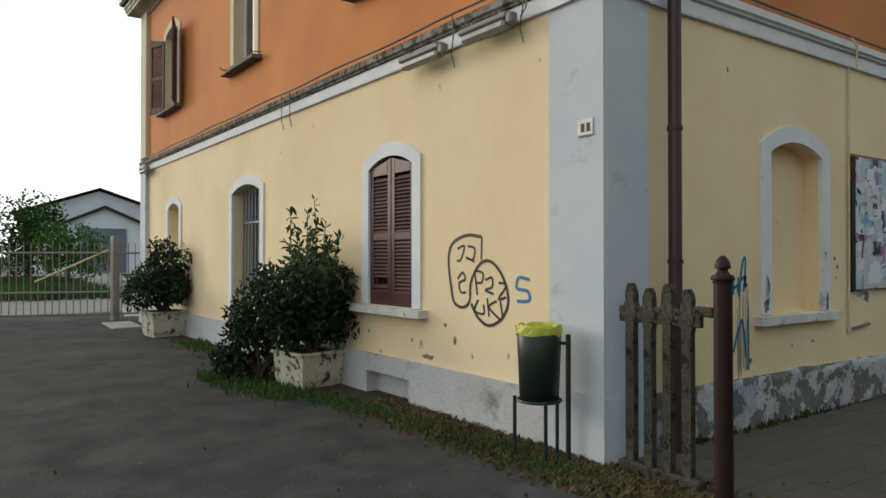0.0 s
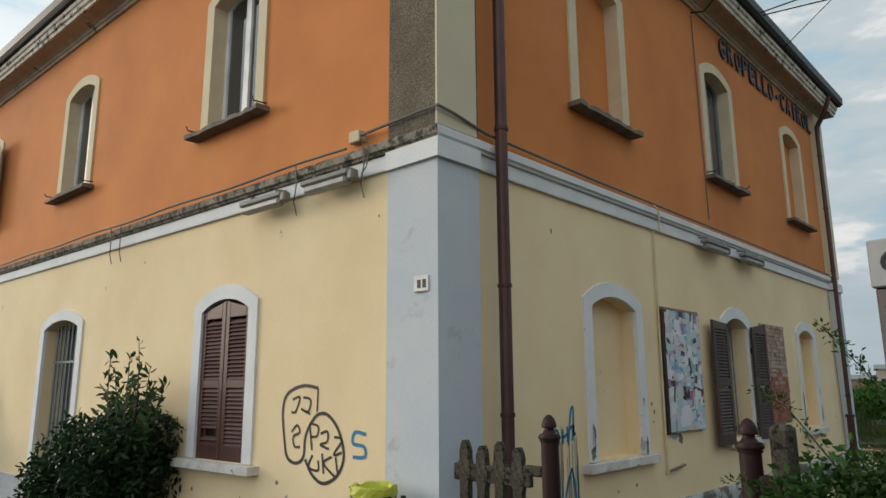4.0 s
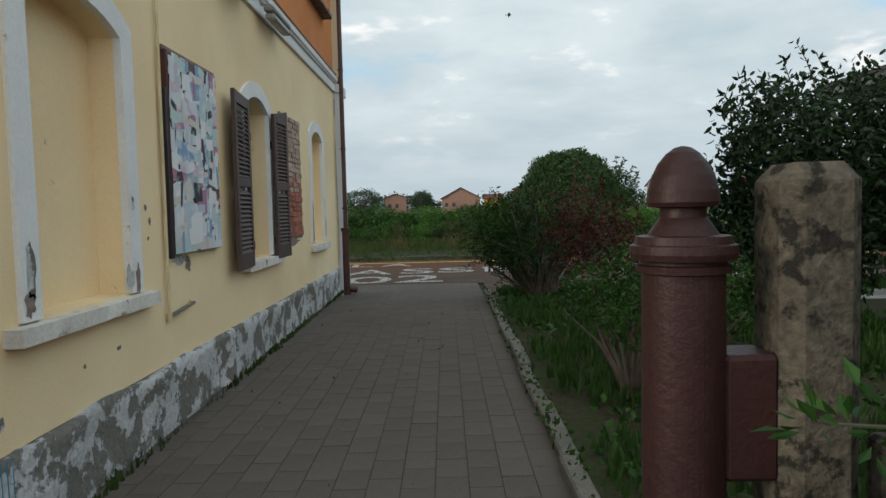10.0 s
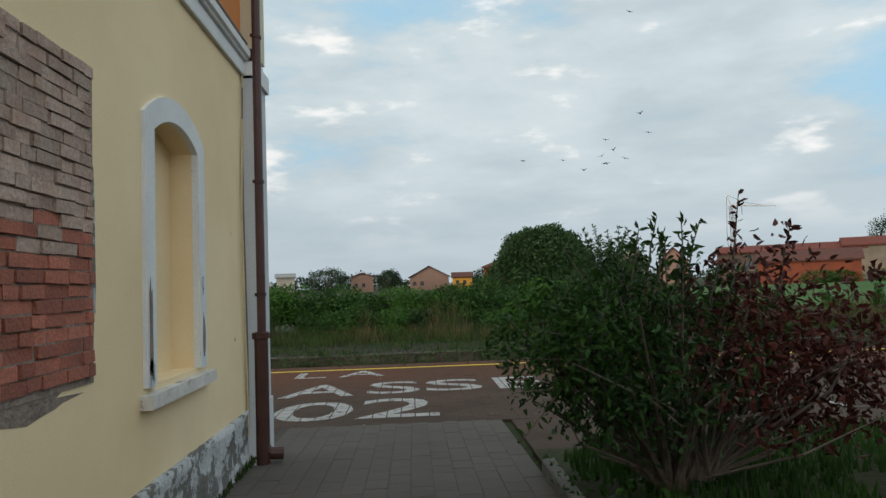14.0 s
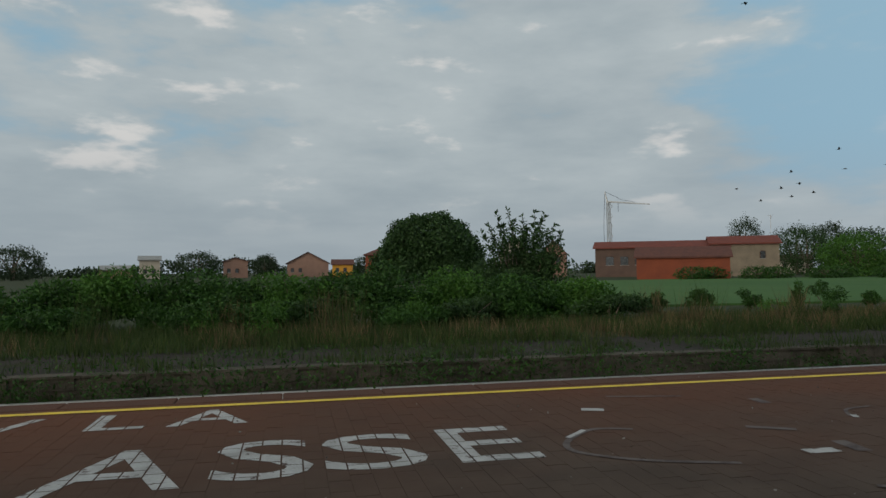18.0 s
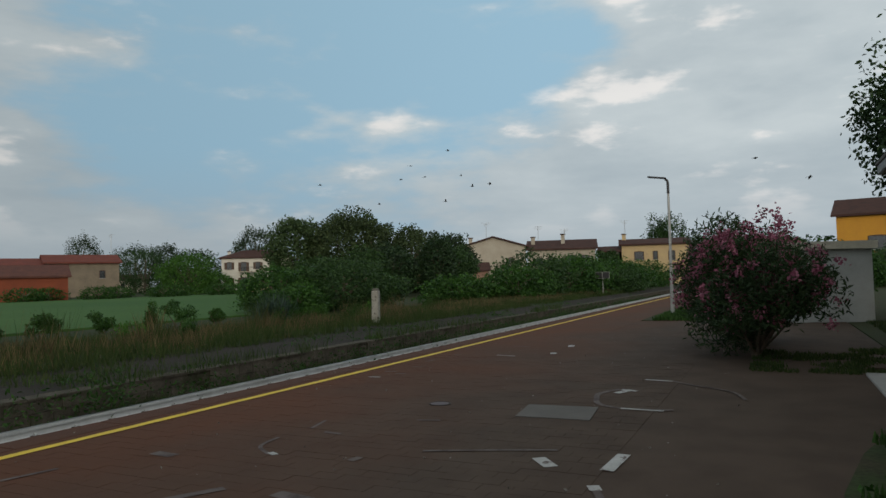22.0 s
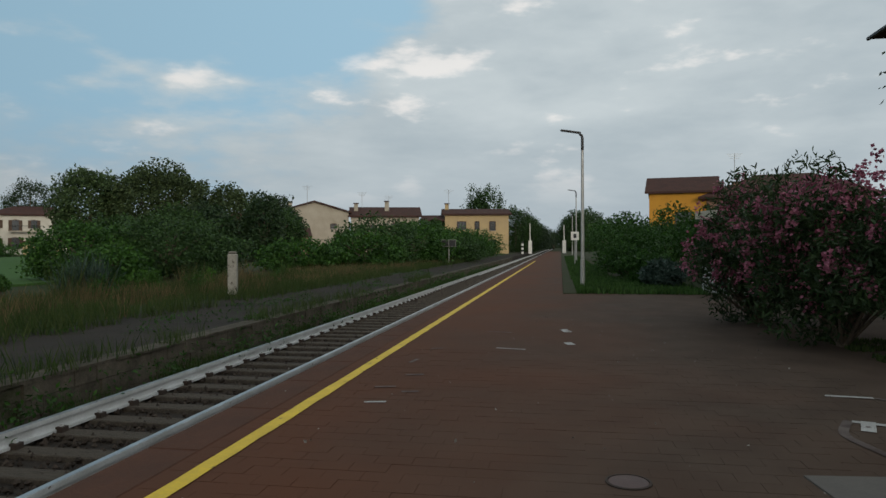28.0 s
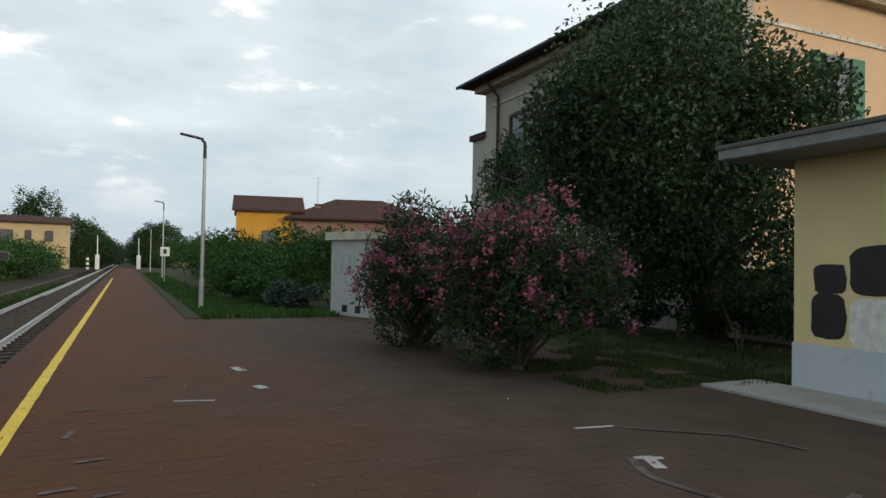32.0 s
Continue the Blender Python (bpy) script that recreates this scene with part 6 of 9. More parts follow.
part("back_post", tubed([(0.20, 0.08, -0.01), (0.20, 0.08, 0.86)], 0.017, 8), M_BIN, bin_t)
part("post_arm", tubed([(0.20, 0.08, 0.80), (0.13, 0.05, 0.80)], 0.012, 6), M_BIN, bin_t)


# town sign frame near the gate
town = thing("town_sign", "brushed metal sign panel with dark lettering on bronze legs", "sign")
a, b = Vector((3.0, -1.90, 0)), Vector((3.89, -1.98, 0))
d = (b - a).normalized()
turn = math.degrees(math.atan2(d.y, d.x))
part("panel", boxed(0, 0.62, -0.03, 0.03, 1.745, 1.84, 0.003, pose(a.x, a.y, 0, 0, 0, turn)), M_SIGNMETAL, town, "metal name panel")
for u in (0.004, 0.574):
    part("leg", boxed(u, u + 0.042, -0.02, 0.02, -0.01, 1.745, 0.003, pose(a.x, a.y, 0, 0, 0, turn)), M_SIGNLEG, town, "bronze-brown leg")
part("crossbar", boxed(0.046, 0.574, -0.015, 0.015, 0.30, 0.34, 0.003, pose(a.x, a.y, 0, 0, 0, turn)), M_SIGNLEG, town)
u = 0.022
for ch in "CITT":
    me, size = letter_mesh(ch, "letter", 0.006, 0.02)
    me.materials.append(M_BLACK)
    s = 0.046 / size[1]
    ob = part("letter", me, None, town)
    ob.matrix_basis = pose(a.x, a.y, 0, 0, 0, turn) @ pose(u, -0.031, 1.770, 90, 0, 0) @ Matrix.Diagonal((s, s, 0.1, 1))
    u += size[0] * s + 0.011

# ---- plants ----
def stems(bm, base, tips, r0, r1, seed, bend=0.15, n=6):
    rng = random.Random(seed)
    base = Vector(base)
    for t in tips:
        t = Vector(t)
        mid = base.lerp(t, 0.5) + Vector((rng.uniform(-bend, bend), rng.uniform(-bend, bend), rng.uniform(0, bend)))
        tube(bm, [base + Vector((rng.uniform(-0.05, 0.05), rng.uniform(-0.05, 0.05), 0)), base.lerp(mid, 0.5), mid, mid.lerp(t, 0.6), t], [r0, r0 * 0.8, (r0 + r1) / 2, r1 * 1.3, r1], n, False)
    return bm


def bush(name, label, base, crown, radii, count, size, leaf, seed, blobs=16, extra=(), category="bush", aspect=0.45, stem=(0.03, 0.008), n_stems=9, group="", low=-0.7, droop=0.3, shell=0.55):
    t = thing(name, label, category, group)
    spots = clumps(crown, radii, count, seed, blobs, shell, low)
    spots[:, 2] = np.maximum(spots[:, 2], base[2] + 0.03)
    rng = random.Random(seed)
    tips = [spots[rng.randrange(len(spots))] for _ in range(n_stems)]
    tagged(part("branch_mass", stems(bmesh.new(), base, tips, stem[0], stem[1], seed), M_BARK, t), "woody stems", "", "", "stuff")
    part("foliage", leaf_cloud("foliage", spots, size, leaf, seed + 1, aspect, droop, True), None, t)
    for nm, frac, sz, m, lab in extra:
        k = int(count * frac)
        r2 = np.random.default_rng(seed + 5)
        top = spots[np.argsort(-(spots[:, 2] + r2.normal(0, radii[2] * 0.55, len(spots))))[: k]]
        out = np.asarray(crown) + (top - np.asarray(crown)) * 1.03
        part(nm, leaf_cloud(nm, out, sz, m, seed + 9, 0.8, 0.0), None, t, lab)
    return t


def shoot(parent, base, tip, leaf, seed, n=40, size=0.07, bend=0.1):
    """A long upright shoot with leaves along it."""
    rng = np.random.default_rng(seed)
    base, tip = Vector(base), Vector(tip)
    mid = base.lerp(tip, 0.5) + Vector((rng.uniform(-bend, bend), rng.uniform(-bend, bend), 0))
    pts = [base.lerp(mid, k / 4).lerp(mid.lerp(tip, k / 4), k / 4) for k in range(5)]
    part("shoot", tubed(pts, [0.010, 0.009, 0.007, 0.005, 0.003], 5), M_TWIG, parent)
    at = [base.lerp(mid, s).lerp(mid.lerp(tip, s), s) for s in np.linspace(0.15, 1, n)]
    part("shoot_leaves", leaf_cloud("shoot_leaves", [tuple(p) for p in at], size, leaf, seed, 0.40, -0.45, True), None, parent)


def pot(x, y, w, h, label, turn=0):
    t = thing("flower_pot", label, "planter", "concrete planters", at=pose(x, y, 0, 0, 0, turn))
    bm = bmesh.new()
    prof = [(w * 0.42, 0), (w * 0.46, h * 0.25), (w * 0.48, h * 0.9), (w * 0.52, h * 0.92), (w * 0.52, h), (w * 0.45, h)]
    rings = [[bm.verts.new((sx * r, sy * r, z)) for sx, sy in ((-1, -1), (0, -1.04), (1, -1), (1.04, 0), (1, 1), (0, 1.04), (-1, 1), (-1.04, 0))] for r, z in prof]
    for r, s in zip(rings, rings[1:]):
        for k in range(8):
            bm.faces.new((r[k], r[(k + 1) % 8], s[(k + 1) % 8], s[k]))
    bm.faces.new(rings[0][::-1])
    part("tub", bm, M_POT, t, "mossy stained concrete tub")
    part("soil", boxed(-w * 0.45, w * 0.45, -w * 0.45, w * 0.45, h * 0.85, h * 0.93), M_SOIL, t)
    return t


pot(-3.78, -0.50, 0.56, 0.38, "square concrete tub, moss-stained, under a laurel", 12)
pot(-9.62, -0.72, 0.62, 0.44, "square concrete tub, moss-stained, near the wall end", 8)
b = bush("laurel_bush", "dense glossy green laurel bush with long upright shoots", (-3.8, -0.45, 0.36), (-3.85, -0.52, 0.92), (0.80, 0.68, 0.64), 6500, 0.08, L_LAUREL, 21, 22)
for k, (dx, dy, z) in enumerate(((-0.55, 0.0, 1.55), (-0.65, 0.1, 1.35), (0.6, 0.1, 1.6), (0.75, 0.0, 1.3), (0.45, -0.1, 1.7), (-0.35, 0.0, 1.75), (-0.22, -0.1, 1.95), (0.05, 0.05, 2.05), (0.12, -0.05, 1.85), (0.25, 0.1, 1.75), (0.55, 0.0, 1.45), (-0.1, 0.1, 1.7), (0.65, -0.1, 1.05), (0.35, 0.1, 1.55), (-0.5, 0.1, 1.5))):
    shoot(b, (-3.82 + dx * 0.5, -0.5 + dy, 1.1), (-3.82 + dx, -0.5 + dy, z), L_FRESH, 40 + k, 26, 0.10)
bush("laurel_seedling", "low laurel shrub spilling beside the tub", (-4.55, -0.75, 0), (-4.6, -0.85, 0.42), (0.50, 0.45, 0.46), 2600, 0.08, L_LAUREL, 22, 14)
bush("laurel_bush_round", "round clipped green laurel in a concrete tub", (-9.62, -0.72, 0.42), (-9.58, -0.74, 1.05), (0.72, 0.62, 0.66), 4200, 0.09, L_LAUREL, 23, 18)

# bushes in the bed beside the path
b = bush("browning_shrub", "dying shrub, green below and wine-red on its outer twigs", (3.0, 8.75, 0.0), (3.0, 8.78, 0.88), (0.95, 0.74, 0.72), 4000, 0.06, L_TREE, 31, 46, stem=(0.03, 0.005), n_stems=40)
red = clumps((3.72, 8.7, 0.92), (0.88, 0.70, 0.78), 2900, 37, 34)
part("red_foliage", leaf_cloud("red_foliage", red, 0.07, L_RED, 38, 0.45, 0.6, True), None, b, "withered wine-red leaves")
part("bare_twig", stems(bmesh.new(), (3.2, 8.75, 0.1), [tuple(red[k * 37]) for k in range(44)], 0.014, 0.003, 39, 0.25, 5), M_TWIG, b, "bare grey twigs")
low = clumps((2.46, 8.70, 0.92), (0.56, 0.66, 0.56), 2500, 43, 34)
part("lower_foliage", leaf_cloud("lower_foliage", low, 0.062, L_BUSH, 44, 0.42, 0.5, True), None, b, "drooping green leaves")
part("low_twig", stems(bmesh.new(), (2.9, 8.75, 0.15), [tuple(low[k * 61]) for k in range(40)], 0.012, 0.003, 45, 0.22, 5), M_TWIG, b, "bare grey twigs")
twig_rng = random.Random(58)
for k in range(26):
    a = twig_rng.uniform(0, 2 * math.pi)
    r = twig_rng.uniform(0.3, 0.95)
    x, y = 3.05 + r * math.cos(a), 8.78 + 0.7 * r * math.sin(a)
    shoot(b, (3.05 + 0.55 * r * math.cos(a), 8.78 + 0.4 * r * math.sin(a), 0.85), (x, y, twig_rng.uniform(1.35, 1.75) - 0.30 * r), L_RED if x > 3.3 and k % 2 else (L_BUSH if k % 3 else L_DARK), 860 + k, 34, 0.065, 0.12)
for k, (x, y, z) in enumerate(((2.86, 8.75, 1.70), (3.0, 8.8, 1.78), (3.6, 8.9, 1.92), (4.0, 9.0, 1.70), (2.95, 8.65, 1.66), (3.4, 9.05, 1.78), (3.12, 8.7, 1.74))):
    shoot(b, (x - 0.1, y, 1.15), (x, y, z), L_RED if k in (2, 3) else L_BUSH, 60 + k, 34, 0.075)
for k, (x, y, z) in enumerate(((1.94, 8.35, 0.75), (2.02, 8.6, 1.0), (2.0, 8.3, 0.95), (2.06, 8.8, 0.6), (2.12, 8.2, 1.1), (2.12, 8.9, 0.85), (1.98, 8.4, 0.45))):
    shoot(b, (2.6, 8.7, 0.7 + 0.08 * k), (x, y, z), L_DARK if k % 2 else L_BUSH, 890 + k, 32, 0.060, 0.1)
bush("dark_laurel_tree", "dark evergreen shrub as tall as a person", (5.45, 6.4, 0.0), (5.5, 6.4, 1.40), (1.3, 1.3, 1.30), 16000, 0.095, L_DARK, 33, 40, stem=(0.05, 0.01), category="shrub")
b = bpy.data.objects["dark_laurel_tree"]
for k, (x, y, z) in enumerate(((4.6, 6.2, 2.4), (4.9, 6.4, 2.6), (5.4, 6.3, 2.9), (4.45, 6.0, 2.2), (5.7, 6.5, 2.85), (5.2, 6.2, 2.75))):
    shoot(b, (x + 0.2, y, 2.2), (x, y, z), L_DARK, 70 + k, 26, 0.09)
bush("young_shrub", "low leafy shrub with a bare stem in the grass", (2.98, 3.75, 0.0), (3.05, 3.85, 0.72), (0.62, 0.6, 0.40), 1700, 0.05, L_BUSH, 34, 16, stem=(0.022, 0.005), n_stems=12)
bush("young_shrub_second", "thin leafy shrub in the grass", (3.9, 4.8, 0.0), (3.9, 4.8, 0.55), (0.8, 0.7, 0.45), 1600, 0.05, L_BUSH, 35, 16, n_stems=10)
# tangle by the gate
b = bush("firethorn", "overgrown firethorn hedge with orange berries by the gate", (2.95, -0.25, 0.0), (3.06, -0.30, 0.72), (0.82, 0.46, 0.62), 11000, 0.048, L_BUSH, 36, 30, extra=(("berries", 0.0, 0.02, L_BERRY, ""),), n_stems=14)
rngn = np.random.default_rng(5)
for k in range(9):
    cx = np.array([rngn.uniform(2.6, 3.7), rngn.uniform(-0.72, -0.45), rngn.uniform(0.35, 0.85)])
    tagged(part("berry_cluster", leaf_cloud("berry_cluster", cx + rngn.normal(0, 0.05, (60, 3)), 0.022, L_BERRY, 80 + k, 0.9, 0), None, b), "cluster of orange berries", "", "", "stuff")
for k in range(6):
    cx = np.array([rngn.uniform(2.3, 3.0), rngn.uniform(-0.7, -0.3), rngn.uniform(0.95, 1.25)])
    part("flower_spike", leaf_cloud("flower_spike", cx + np.stack([rngn.normal(0, 0.008, 30), rngn.normal(0, 0.008, 30), np.linspace(0, 0.09, 30)], 1), 0.012, L_WHITEF, 90 + k, 0.9, 0), None, b, "small white flower spike")


def leafy_shoot(parent, pts, seed, size):
    """A long arching shoot with small leaves set closely along side twigs."""
    rng = np.random.default_rng(seed)
    pts = [Vector(p) for p in pts]
    line = []
    for a, c in zip(pts, pts[1:]):
        line += [a.lerp(c, k / 8) for k in range(8)]
    line.append(pts[-1])
    part("shoot", tubed(line, [0.004 - 0.0027 * k / len(line) for k in range(len(line))], 5), M_GREENTWIG, parent)
    spots = []
    for k, p in enumerate(line):
        f = 1 - 0.75 * k / len(line)
        for _ in range(9):
            spots.append(tuple(p + Vector(rng.normal(0, 0.016 * f + 0.006, 3))))
    part("shoot_leaves", leaf_cloud("shoot_leaves", spots, size, L_BUSH, seed, 0.42, -0.4), None, parent)


for k, pts in enumerate((((2.66, -0.3, 1.2), (2.558, -0.3, 1.55), (2.475, -0.3, 1.667), (2.376, -0.3, 1.80)), ((2.68, -0.3, 1.15), (2.659, -0.3, 1.53), (2.648, -0.3, 1.78)), ((2.86, -0.3, 1.2), (2.82, -0.3, 1.60), (2.74, -0.3, 1.80), (2.667, -0.3, 1.98)), ((2.40, -0.3, 1.2), (2.214, -0.3, 1.46), (2.10, -0.3, 1.54)), ((2.5, -0.35, 1.0), (2.154, -0.3, 1.125), (1.947, -0.3, 1.142)), ((2.95, -0.3, 1.1), (2.93, -0.3, 1.5), (2.85, -0.3, 1.72)))):
    leafy_shoot(b, [(x + 0.11, y, z) for x, y, z in pts], 100 + k, 0.026)
more = clumps((2.72, -0.32, 1.08), (0.46, 0.28, 0.32), 4200, 136, 20)
part("upper_foliage", leaf_cloud("upper_foliage", more, 0.034, L_FRESH, 137, 0.45, 0.1, True), None, b, "small fresh leaves")
more = clumps((2.62, -0.30, 1.02), (0.55, 0.24, 0.30), 2600, 140, 30)
part("broad_foliage", leaf_cloud("broad_foliage", more, 0.046, L_BUSH, 141, 0.55, 0.1), None, b, "broad fresh green leaves")
more = clumps((2.24, -0.24, 0.72), (0.16, 0.16, 0.36), 700, 138, 12)
part("side_foliage", leaf_cloud("side_foliage", more, 0.034, L_BUSH, 139, 0.45, 0.1, True), None, b, "small fresh leaves")
bush("ivy_clump", "broad-leaved weeds climbing the picket fence", (2.9, -0.35, 0), (2.85, -0.38, 0.42), (0.62, 0.35, 0.42), 1500, 0.085, L_FRESH, 41, 14, aspect=0.75)
bush("privet", "dark privet behind the fence", (4.4, 1.0, 0.0), (4.6, 1.0, 0.95), (1.5, 0.8, 0.95), 7000, 0.07, L_DARK, 42, 26)
b = bpy.data.objects["privet"]
for k, (x, y, z) in enumerate(((4.1, 0.7, 1.8), (4.4, 0.8, 2.0), (4.7, 0.9, 1.9))):
    shoot(b, (x + 0.1, y, 1.2), (x, y, z), L_BUSH, 120 + k, 50, 0.06, 0.1)

# grass and litter
def strip_spots(line, half, count, seed, z=0.0):
    rng = np.random.default_rng(seed)
    pts = np.array(line, float)
    seg = rng.integers(0, len(pts) - 1, count)
    f = rng.random(count)[:, None]
    p = pts[seg] * (1 - f) + pts[seg + 1] * f
    p = p + rng.normal(0, half / 2, (count, 2))
    return np.column_stack([p, np.full(count, z)])


stuff("wall_grass", blades("wall_grass", strip_spots([(0.3, -0.35), (-0.8, -0.45), (-2.2, -0.55), (-3.2, -0.75)], 0.24, 1300, 1), 0.045, G_GRASS, 1), "short green grass along the foot of the wall", "grass")
stuff("tub_grass", blades("tub_grass", np.vstack([strip_spots([(-3.2, -0.9), (-4.4, -1.15), (-5.0, -1.0)], 0.30, 1600, 2), strip_spots([(-5, -0.7), (-8.4, -0.6)], 0.3, 700, 12)]), 0.07, G_GRASS, 2), "grass round the concrete tubs", "grass")
stuff("dry_clippings", blades("dry_clippings", strip_spots([(0.9, -0.2), (0.2, -0.30), (-1.0, -0.32), (-2.4, -0.35)], 0.32, 7000, 3), 0.03, G_DRY, 3, 2.2), "brown dried clippings along the wall", "dry grass")
def on_lawn(spots):
    """Those of the spots that lie inside the lawn's edge towards the platform."""
    return spots[spots[:, 1] < np.interp(spots[:, 0], (2.4, 5.4, 7.2, 8.4, 9.2), (10.4, 10.32, 10.22, 9.98, 9.72))]


stuff("bed_grass", blades("bed_grass", on_lawn(scatter(2.5, 9.0, 0.5, 11.2, 42000, 4, 0.015, 0.36, 0.9)), 0.10, G_GRASS, 4), "rough lawn in the bed beside the path", "grass")
stuff("bed_weeds", leaf_cloud("bed_weeds", on_lawn(scatter(2.5, 7.0, 0.6, 10.8, 5200, 5, 0.05, 0.48, 0.8)), 0.075, L_BUSH, 5, 0.6, -0.2), "broad-leaved weeds in the lawn", "weeds")
stuff("kerb_weeds", leaf_cloud("kerb_weeds", strip_spots([(2.35, 1.0), (2.36, 9.6)], 0.06, 700, 6, 0.05), 0.05, L_BUSH, 6, 0.5, -0.3), "small weeds along the kerb", "weeds")
stuff("plinth_weeds", blades("plinth_weeds", strip_spots([(0.09, 0.6), (0.07, 10.4)], 0.03, 500, 7), 0.05, G_MIX, 7), "thin weeds at the foot of the side wall", "weeds")
stuff("path_litter", leaf_cloud("path_litter", np.vstack([scatter(0.1, 2.3, 0.3, 8.4, 110, 8, 0.006), scatter(-4, 2, -3.5, -0.8, 90, 9, 0.006)]), 0.035, leaf_mat("dead_leaves", (0.10, 0.07, 0.04), (0.26, 0.21, 0.14), 0.8, 0.0), 8, 0.5, 0.0), "fallen leaves and scraps on the paving", "litter")

before = set(scene.objects)

# ---- painted writing and marks on the platform ----
def copied(got, v, out):
    if v not in got:
        got[v] = out.verts.new(v.co)
    return got[v]


def by_paver(me):
    """Cuts flat paint along the joints of the paving, so that each paver keeps its own piece."""
    out = bmesh.new()
    w, l, gap = 0.163, 0.245, 0.0065
    whole = bmesh.new()
    whole.from_mesh(me)
    lo = [min(v.co[i] for v in whole.verts) for i in (0, 1)]
    hi = [max(v.co[i] for v in whole.verts) for i in (0, 1)]

    def cut(bm, axis, a, b):
        for at, sign in ((a, -1), (b, 1)):
            n = [0, 0, 0]
            n[axis] = sign
            p = [0, 0, 0]
            p[axis] = at
            bmesh.ops.bisect_plane(bm, geom=bm.verts[:] + bm.edges[:] + bm.faces[:], plane_co=p, plane_no=n, clear_outer=True)

    for i in range(int((lo[0] + 4.0) / w), int((hi[0] + 4.0) / w) + 1):
        col = whole.copy()
        x = -4.0 + i * w
        cut(col, 0, x + gap, x + w - gap)
        if col.faces:
            start = 11.9 - (l / 2 if i % 2 else 0)
            for j in range(int((lo[1] - start) / l), int((hi[1] - start) / l) + 1):
                cell = col.copy()
                y = start + j * l
                cut(cell, 1, y + gap, y + l - gap)
                if cell.faces:
                    got = {}
                    for f in cell.faces:
                        out.faces.new([copied(got, v, out) for v in f.verts])
                cell.free()
        col.free()
    whole.free()
    return out


writing = thing("platform_writing", "worn white capital letters painted on the paving", "painted writing")
for ch, x0, x1, y0, y1 in (("W", -2.30, -1.13, 16.0, 16.68), ("L", -0.62, -0.08, 15.98, 16.70), ("A", 0.11, 0.88, 15.98, 16.72), ("C", -2.42, -1.62, 14.0, 15.13), ("L", -1.42, -0.70, 13.98, 15.08), ("A", -0.51, 0.54, 13.96, 15.12), ("S", 0.70, 1.46, 14.02, 15.18), ("S", 1.54, 2.37, 14.08, 15.18), ("E", 2.58, 3.26, 14.08, 15.20), ("2", -3.3, -2.4, 12.28, 13.55), ("0", -2.3, -1.4, 12.25, 13.52), ("0", -0.32, 0.63, 12.24, 13.50), ("2", 0.70, 1.66, 12.27, 13.58), ("0", -1.3, -0.42, 12.25, 13.52)):
    me, size = letter_mesh(ch, "letter", 0.006, 0.0)
    me.transform(Matrix.Translation((x0, y0, 0.0035)) @ Matrix.Diagonal(((x1 - x0) / size[0], (y1 - y0) / size[1], 1, 1)))
    part("letter", by_paver(me), M_WPAINT, writing)


def flat(u, o, z):
    return (u, z, o)


